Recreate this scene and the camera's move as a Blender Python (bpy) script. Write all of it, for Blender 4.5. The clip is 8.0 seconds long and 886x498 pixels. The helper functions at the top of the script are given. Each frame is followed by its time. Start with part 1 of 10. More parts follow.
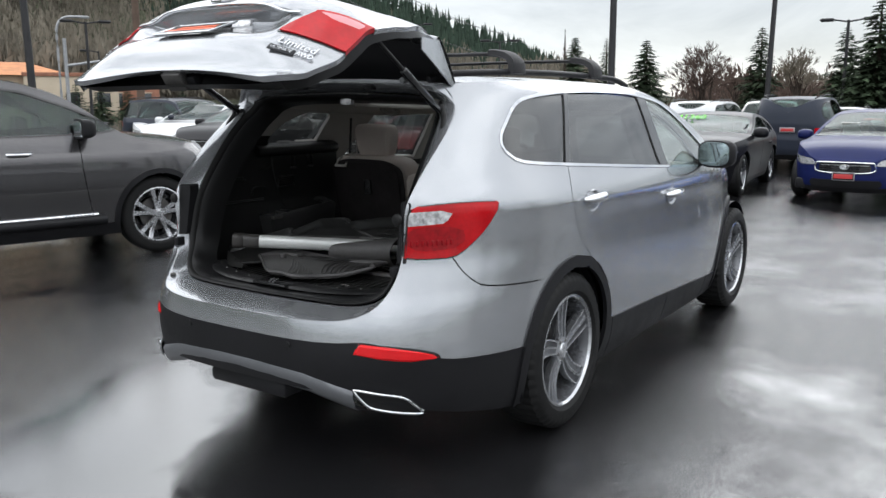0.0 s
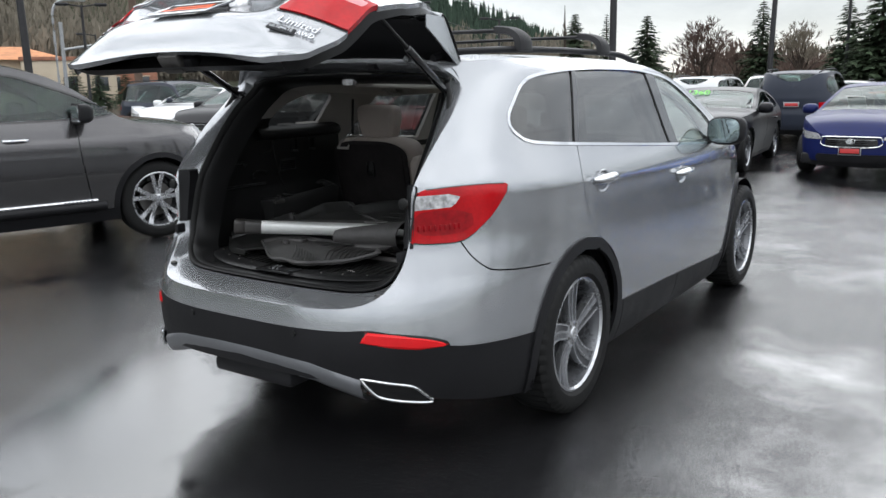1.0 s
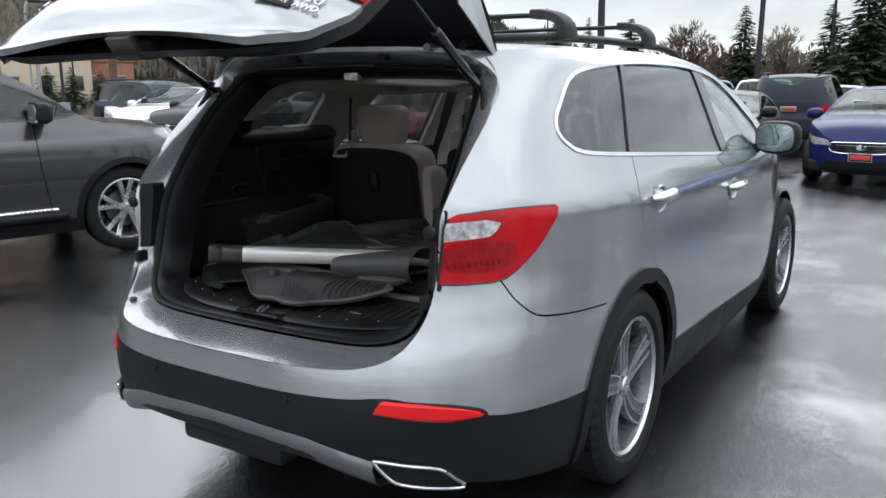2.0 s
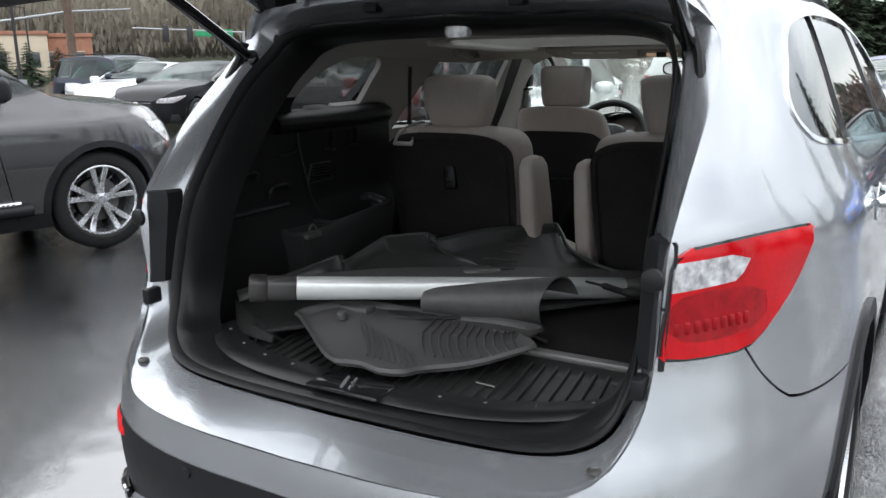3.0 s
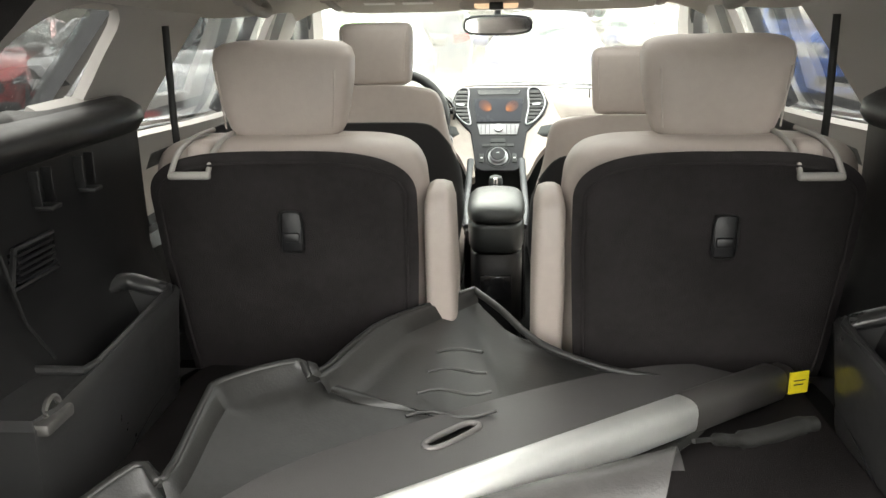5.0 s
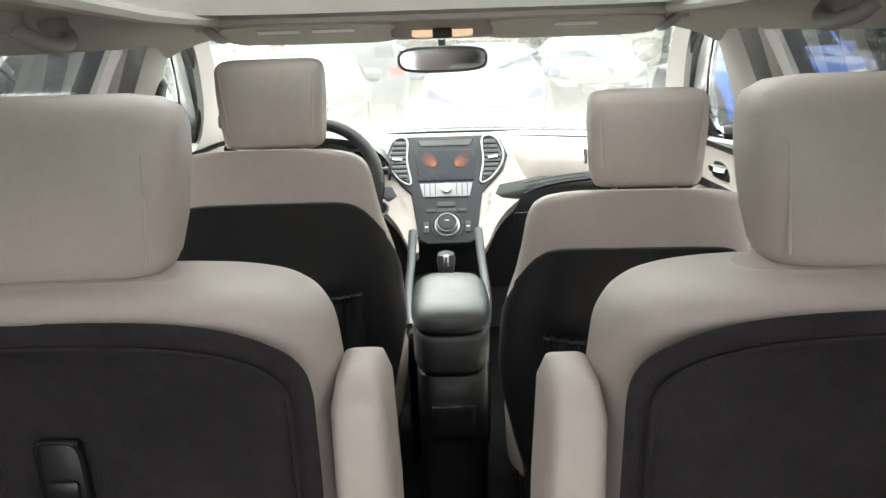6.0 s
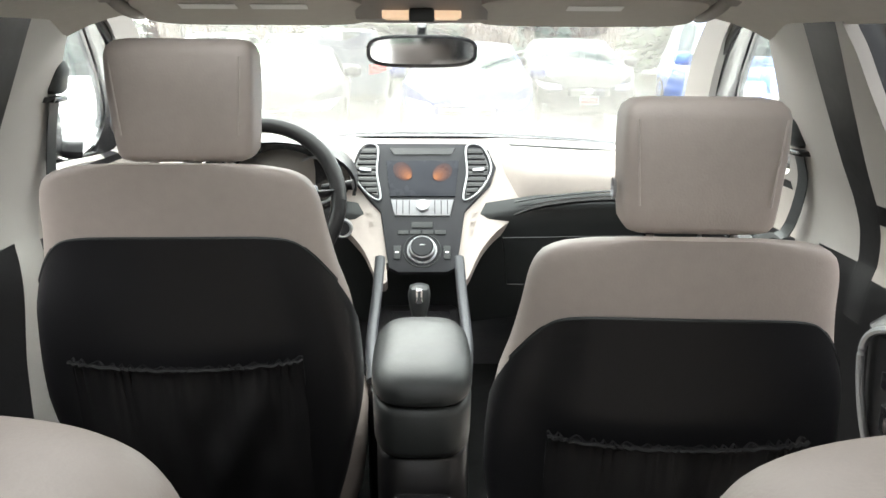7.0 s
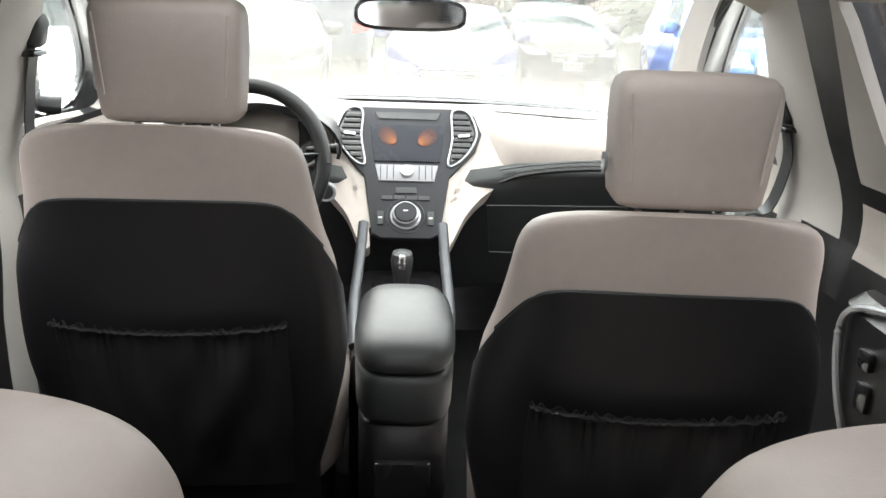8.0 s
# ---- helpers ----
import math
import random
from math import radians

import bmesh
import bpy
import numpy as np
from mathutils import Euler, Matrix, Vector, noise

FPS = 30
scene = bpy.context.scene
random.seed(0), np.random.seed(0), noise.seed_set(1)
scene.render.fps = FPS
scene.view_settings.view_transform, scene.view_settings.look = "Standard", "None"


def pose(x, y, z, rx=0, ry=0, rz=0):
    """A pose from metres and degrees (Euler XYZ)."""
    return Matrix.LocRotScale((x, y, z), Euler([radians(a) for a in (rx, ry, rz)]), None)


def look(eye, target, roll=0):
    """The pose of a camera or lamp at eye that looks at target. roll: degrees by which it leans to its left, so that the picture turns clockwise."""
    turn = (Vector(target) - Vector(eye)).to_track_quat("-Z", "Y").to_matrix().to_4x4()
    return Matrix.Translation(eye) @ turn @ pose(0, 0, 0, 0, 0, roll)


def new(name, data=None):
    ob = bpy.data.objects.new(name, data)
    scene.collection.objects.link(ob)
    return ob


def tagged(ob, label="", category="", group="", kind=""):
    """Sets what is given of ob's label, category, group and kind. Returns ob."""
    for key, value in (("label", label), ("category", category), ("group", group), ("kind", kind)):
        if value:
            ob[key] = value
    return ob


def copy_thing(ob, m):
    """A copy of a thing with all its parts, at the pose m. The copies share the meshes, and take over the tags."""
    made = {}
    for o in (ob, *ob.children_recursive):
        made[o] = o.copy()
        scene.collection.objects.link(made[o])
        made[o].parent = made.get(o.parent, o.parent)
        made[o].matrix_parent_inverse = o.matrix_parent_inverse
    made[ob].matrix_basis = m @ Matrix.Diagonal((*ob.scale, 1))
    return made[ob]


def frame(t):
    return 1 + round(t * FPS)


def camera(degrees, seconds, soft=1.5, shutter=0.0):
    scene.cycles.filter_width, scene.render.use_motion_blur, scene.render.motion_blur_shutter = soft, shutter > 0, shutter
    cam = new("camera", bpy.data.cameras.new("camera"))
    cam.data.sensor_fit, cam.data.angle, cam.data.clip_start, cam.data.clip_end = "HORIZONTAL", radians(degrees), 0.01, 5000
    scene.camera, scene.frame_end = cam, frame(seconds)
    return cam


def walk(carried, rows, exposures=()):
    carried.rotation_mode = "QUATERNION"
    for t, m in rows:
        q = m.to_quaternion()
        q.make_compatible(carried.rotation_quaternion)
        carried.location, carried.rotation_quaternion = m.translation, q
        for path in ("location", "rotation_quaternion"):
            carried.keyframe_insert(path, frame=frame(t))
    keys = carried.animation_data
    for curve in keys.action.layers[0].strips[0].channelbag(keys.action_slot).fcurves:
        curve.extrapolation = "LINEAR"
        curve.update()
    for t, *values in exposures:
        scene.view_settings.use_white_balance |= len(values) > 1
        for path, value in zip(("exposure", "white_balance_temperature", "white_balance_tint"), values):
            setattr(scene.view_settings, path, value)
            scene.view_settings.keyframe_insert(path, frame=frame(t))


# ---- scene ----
cam = camera(56.5, 8.0)
PATH = [
    (0, (2.518, -3.33, 1.511), (1.411, -1.702, 1.16), -0.1),
    (0.5, (2.507, -3.321, 1.505), (1.399, -1.698, 1.133), -1.0),
    (1, (2.446, -3.268, 1.512), (1.341, -1.65, 1.113), -0.9),
    (1.2, (2.382, -3.191, 1.491), (1.282, -1.57, 1.091), -1.2),
    (2.3, (1.679, -2.602, 1.484), (0.623, -0.949, 1.092), -0.2),
    (2.5, (1.51, -2.488, 1.473), (0.447, -0.839, 1.082), 0.1),
    (3, (1.034, -2.242, 1.454), (0.042, -0.566, 1.0), -0.9),
    (3.5, (0.648, -1.967, 1.427), (-0.169, -0.221, 0.892), -2.5),
    (4, (0.331, -1.798, 1.421), (-0.202, 0.041, 0.844), -2.8),
    (4.5, (0.124, -1.615, 1.419), (-0.133, 0.27, 0.802), -2.5),
    (5, (0.026, -1.266, 1.442), (-0.122, 0.649, 0.883), -1.1),
    (5.2, (0.008, -1.13, 1.462), (-0.133, 0.796, 0.945), -1.4),
    (6.3, (-0.008, -0.326, 1.414), (0.021, 1.623, 0.931), -1.5),
    (6.5, (0.0, -0.239, 1.407), (0.031, 1.711, 0.932), -1.1),
    (7, (0.001, -0.081, 1.408), (0.051, 1.864, 0.914), 0.3),
    (7.5, (-0.004, -0.031, 1.423), (0.076, 1.902, 0.883), 1.0),
    (8, (-0.012, -0.073, 1.415), (0.092, 1.848, 0.835), 2.1),
]
walk(cam, [(t, look(eye, target, roll)) for t, eye, target, roll in PATH],
     exposures=[(0, 0.08, 6250, 9), (1.2, 0.08, 6250, 9), (2.3, 0.08, 6100, 9), (3.0, 0.60, 6200, 9), (3.5, 1.02, 6250, 6), (4.0, 2.0, 6700, 4), (4.5, 2.62, 6900, 7), (5.0, 2.70, 7000, 8), (6.3, 2.55, 6600, 8), (8.0, 2.55, 6600, 12)])

# ---- light: bright overcast sky after rain ----
world = bpy.data.worlds.new("overcast_sky")
scene.world = world
world.use_nodes = True
wn, wl = world.node_tree.nodes, world.node_tree.links
wn.clear()
w_out = wn.new("ShaderNodeOutputWorld")
w_sky = wn.new("ShaderNodeTexSky")
w_sky.sky_type, w_sky.sun_disc = "NISHITA", False
w_sky.dust_density = 0.2
w_sky.sun_elevation, w_sky.sun_rotation = radians(32), radians(-9)
w_b1 = wn.new("ShaderNodeBackground")
w_b1.inputs["Strength"].default_value = 0.05
w_hs = wn.new("ShaderNodeHueSaturation")
w_hs.inputs["Saturation"].default_value = 0.35
wl.new(w_sky.outputs[0], w_hs.inputs["Color"])
wl.new(w_hs.outputs[0], w_b1.inputs["Color"])
w_noise = wn.new("ShaderNodeTexNoise")
w_noise.inputs["Scale"].default_value = 3.2
w_noise.inputs["Detail"].default_value = 7
w_noise.inputs["Roughness"].default_value = 0.58
w_noise.inputs["Distortion"].default_value = 0.6
w_ramp = wn.new("ShaderNodeValToRGB")
w_ramp.color_ramp.elements[0].position, w_ramp.color_ramp.elements[0].color = 0.32, (0.285, 0.293, 0.315, 1)
w_ramp.color_ramp.elements[1].position, w_ramp.color_ramp.elements[1].color = 0.66, (1.0, 0.99, 0.97, 1)
w_b2 = wn.new("ShaderNodeBackground")
w_b2.inputs["Strength"].default_value = 0.95
w_co, w_map = wn.new("ShaderNodeTexCoord"), wn.new("ShaderNodeMapping")
w_map.inputs["Scale"].default_value = (1.0, 1.0, 3.5)
wl.new(w_co.outputs["Generated"], w_map.inputs["Vector"])
wl.new(w_map.outputs[0], w_noise.inputs["Vector"])
wl.new(w_noise.outputs[0], w_ramp.inputs[0])
w_tc, w_xyz, w_up, w_mul = [wn.new("ShaderNode" + k) for k in ("TexCoord", "SeparateXYZ", "MapRange", "VectorMath")]
wl.new(w_tc.outputs["Generated"], w_xyz.inputs[0])
wl.new(w_xyz.outputs["Z"], w_up.inputs["Value"])
w_up.inputs["From Min"].default_value, w_up.inputs["From Max"].default_value = 0.10, 0.55
w_up.inputs["To Min"].default_value, w_up.inputs["To Max"].default_value = 0.56, 2.25
w_mul.operation = "MULTIPLY"
wl.new(w_ramp.outputs[0], w_mul.inputs[0])
wl.new(w_up.outputs[0], w_mul.inputs[1])
w_sq, w_side, w_mul2 = [wn.new("ShaderNode" + k) for k in ("Math", "MapRange", "VectorMath")]
w_sq.operation, w_mul2.operation = "MULTIPLY", "MULTIPLY"
wl.new(w_xyz.outputs["X"], w_sq.inputs[0])
wl.new(w_xyz.outputs["X"], w_sq.inputs[1])
w_back = wn.new("ShaderNodeMath")
w_back.operation = "MULTIPLY_ADD"
wl.new(w_xyz.outputs["Y"], w_back.inputs[0])
w_back.inputs[1].default_value = -0.6
wl.new(w_sq.outputs[0], w_back.inputs[2])
wl.new(w_back.outputs[0], w_side.inputs["Value"])
w_side.inputs["From Min"].default_value, w_side.inputs["From Max"].default_value = -0.6, 0.7
w_side.inputs["To Min"].default_value, w_side.inputs["To Max"].default_value = 0.78, 1.36
wl.new(w_mul.outputs[0], w_mul2.inputs[0])
wl.new(w_side.outputs[0], w_mul2.inputs[1])
wl.new(w_mul2.outputs[0], w_b2.inputs["Color"])
w_add = wn.new("ShaderNodeAddShader")
wl.new(w_b1.outputs[0], w_add.inputs[0])
wl.new(w_b2.outputs[0], w_add.inputs[1])
wl.new(w_add.outputs[0], w_out.inputs["Surface"])

sun_data = bpy.data.lights.new("sun", "SUN")
sun_data.energy, sun_data.angle, sun_data.color = 0.5, radians(36), (1.0, 0.985, 0.96)
sun = new("sun", sun_data)
sun.matrix_world = look((-4.0, 26, 16.4), (0, 0, 0))


# ---- materials ----
def mat(name, color, rough=0.5, metal=0.0, var=0.12, scale=6.0, bump=0.0, bscale=120.0, coat=0.0, spec=0.5,
        rvar=0.08, fine=60.0, emit=None, power=0.0, trans=0.0):
    """A surface whose colour and gloss vary at two scales, with fine relief."""
    m = bpy.data.materials.new(name)
    m.use_nodes = True
    n, l = m.node_tree.nodes, m.node_tree.links
    b = n["Principled BSDF"]
    tc = n.new("ShaderNodeTexCoord")
    big, small = n.new("ShaderNodeTexNoise"), n.new("ShaderNodeTexNoise")
    big.inputs["Scale"].default_value, big.inputs["Detail"].default_value = scale, 4
    small.inputs["Scale"].default_value, small.inputs["Detail"].default_value = fine, 3
    for t in (big, small):
        l.new(tc.outputs["Object"], t.inputs["Vector"])
    mixed = n.new("ShaderNodeMath")
    mixed.operation = "MULTIPLY_ADD"
    l.new(small.outputs[0], mixed.inputs[0])
    mixed.inputs[1].default_value = 0.45
    l.new(big.outputs[0], mixed.inputs[2])
    ramp = n.new("ShaderNodeValToRGB")
    lo, hi = ramp.color_ramp.elements
    lo.position, hi.position = 0.5, 0.95
    lo.color = (*[max(0.0, c * (1 - var)) for c in color], 1)
    hi.color = (*[min(1.0, c * (1 + var)) for c in color], 1)
    l.new(mixed.outputs[0], ramp.inputs[0])
    l.new(ramp.outputs[0], b.inputs["Base Color"])
    rr = n.new("ShaderNodeMapRange")
    rr.inputs["To Min"].default_value, rr.inputs["To Max"].default_value = max(0.0, rough - rvar), min(1.0, rough + rvar)
    rr.inputs["From Min"].default_value, rr.inputs["From Max"].default_value = 0.45, 1.0
    l.new(mixed.outputs[0], rr.inputs["Value"])
    l.new(rr.outputs[0], b.inputs["Roughness"])
    b.inputs["Metallic"].default_value = metal
    b.inputs["Specular IOR Level"].default_value = spec
    b.inputs["Coat Weight"].default_value = coat
    b.inputs["Coat Roughness"].default_value = 0.04
    b.inputs["Transmission Weight"].default_value = trans
    if emit:
        b.inputs["Emission Color"].default_value, b.inputs["Emission Strength"].default_value = (*emit, 1), power
    if bump:
        t3, bp = n.new("ShaderNodeTexNoise"), n.new("ShaderNodeBump")
        t3.inputs["Scale"].default_value, t3.inputs["Detail"].default_value = bscale, 2
        l.new(tc.outputs["Object"], t3.inputs["Vector"])
        bp.inputs["Strength"].default_value, bp.inputs["Distance"].default_value = bump, 0.01
        l.new(t3.outputs[0], bp.inputs["Height"])
        l.new(bp.outputs[0], b.inputs["Normal"])
    return m


def glass_mat(name, tint, gloss=1.0, drops=0.0, film=0.0):
    """A thin pane: tinted see-through, with the mirror of a smooth surface on it, and rain drops if wanted; film veils
    it whitish.
    """
    m = bpy.data.materials.new(name)
    m.use_nodes = True
    n, l = m.node_tree.nodes, m.node_tree.links
    n.remove(n["Principled BSDF"])
    out = n["Material Output"]
    tr, gl, mx, fr = n.new("ShaderNodeBsdfTransparent"), n.new("ShaderNodeBsdfGlossy"), n.new("ShaderNodeMixShader"), n.new("ShaderNodeLayerWeight")
    tr.inputs["Color"].default_value = (*tint, 1)
    gl.inputs["Roughness"].default_value = 0.01
    gl.inputs["Color"].default_value = (gloss, gloss, gloss, 1)
    pw, sc_ = n.new("ShaderNodeMath"), n.new("ShaderNodeMath")
    pw.operation, sc_.operation = "POWER", "MULTIPLY_ADD"
    l.new(fr.outputs["Facing"], pw.inputs[0])
    pw.inputs[1].default_value = 4.0
    l.new(pw.outputs[0], sc_.inputs[0])
    sc_.inputs[1].default_value, sc_.inputs[2].default_value = 0.80, 0.08
    l.new(sc_.outputs[0], mx.inputs[0])
    l.new(tr.outputs[0], mx.inputs[1])
    l.new(gl.outputs[0], mx.inputs[2])
    l.new(mx.outputs[0], out.inputs["Surface"])
    if film:
        # streaky translucent veil: wet glass, with veiling glare put into it too
        tl, fm, fn, fr2, ftc, fmp = [n.new("ShaderNode" + k) for k in ("BsdfTranslucent", "MixShader", "TexNoise", "MapRange", "TexCoord", "Mapping")]
        tl.inputs["Color"].default_value = (0.9, 0.92, 0.92, 1)
        fmp.inputs["Scale"].default_value = (26, 5, 5)
        l.new(ftc.outputs["Object"], fmp.inputs["Vector"])
        l.new(fmp.outputs[0], fn.inputs["Vector"])
        fn.inputs["Detail"].default_value = 5
        fr2.inputs["From Min"].default_value, fr2.inputs["From Max"].default_value = 0.35, 0.7
        fr2.inputs["To Min"].default_value, fr2.inputs["To Max"].default_value = film * 0.5, film * 1.5
        l.new(fn.outputs[0], fr2.inputs["Value"])
        l.new(fr2.outputs[0], fm.inputs[0])
        l.new(mx.outputs[0], fm.inputs[1])
        l.new(tl.outputs[0], fm.inputs[2])
        l.new(fm.outputs[0], out.inputs["Surface"])
    if drops:
        tc, vo, mr = n.new("ShaderNodeTexCoord"), n.new("ShaderNodeTexVoronoi"), n.new("ShaderNodeMapRange")
        vo.inputs["Scale"].default_value = 60
        l.new(tc.outputs["Object"], vo.inputs["Vector"])
        mr.inputs["From Min"].default_value, mr.inputs["From Max"].default_value = 0.10, 0.20
        mr.inputs["To Min"].default_value, mr.inputs["To Max"].default_value = 1.0, 0.0
        l.new(vo.outputs["Distance"], mr.inputs["Value"])
        film, fmx, drp = n.new("ShaderNodeTexNoise"), n.new("ShaderNodeMixRGB"), n.new("ShaderNodeMath")
        film.inputs["Scale"].default_value = 6
        l.new(tc.outputs["Object"], film.inputs["Vector"])
        drp.operation = "MULTIPLY"
        l.new(mr.outputs[0], drp.inputs[0])
        l.new(film.outputs[0], drp.inputs[1])
        fmx.inputs[1].default_value, fmx.inputs[2].default_value = (*tint, 1), (0.35, 0.37, 0.37, 1)
        l.new(drp.outputs[0], fmx.inputs[0])
        l.new(fmx.outputs[0], tr.inputs["Color"])
        bp = n.new("ShaderNodeBump")
        bp.inputs["Strength"].default_value, bp.inputs["Distance"].default_value = drops, 0.01
        l.new(mr.outputs[0], bp.inputs["Height"])
        l.new(bp.outputs[0], gl.inputs["Normal"])
        l.new(bp.outputs[0], fr.inputs["Normal"])
    return m


def paint_mat(name, color, metal=0.6, rough=0.32, drops=0.25, coat=1.0):
    """Car paint: metallic flake under clear lacquer, with beads of rain on it."""
    m = mat(name, color, rough, metal, var=0.05, scale=2.5, coat=coat, spec=0.5 if coat > 0.5 else 0.16, rvar=0.02, fine=300)
    n, l = m.node_tree.nodes, m.node_tree.links
    b = n["Principled BSDF"]
    tc, vo, mr, ms, mm, bp = [n.new("ShaderNode" + k) for k in ("TexCoord", "TexVoronoi", "MapRange", "TexNoise", "Math", "Bump")]
    vo.inputs["Scale"].default_value = 75
    l.new(tc.outputs["Object"], vo.inputs["Vector"])
    mr.inputs["From Min"].default_value, mr.inputs["From Max"].default_value = 0.08, 0.19
    mr.inputs["To Min"].default_value, mr.inputs["To Max"].default_value = 1.0, 0.0
    l.new(vo.outputs["Distance"], mr.inputs["Value"])
    ms.inputs["Scale"].default_value, ms.inputs["Detail"].default_value = 3.0, 3
    l.new(tc.outputs["Object"], ms.inputs["Vector"])
    mm.operation = "MULTIPLY"
    wet = n.new("ShaderNodeMapRange")
    wet.inputs["From Min"].default_value, wet.inputs["From Max"].default_value = 0.52, 0.66
    l.new(ms.outputs[0], wet.inputs["Value"])
    l.new(mr.outputs[0], mm.inputs[0])
    l.new(wet.outputs[0], mm.inputs[1])
    bp.inputs["Strength"].default_value, bp.inputs["Distance"].default_value = drops, 0.003
    l.new(mm.outputs[0], bp.inputs["Height"])
    l.new(bp.outputs[0], b.inputs["Coat Normal"])
    return m


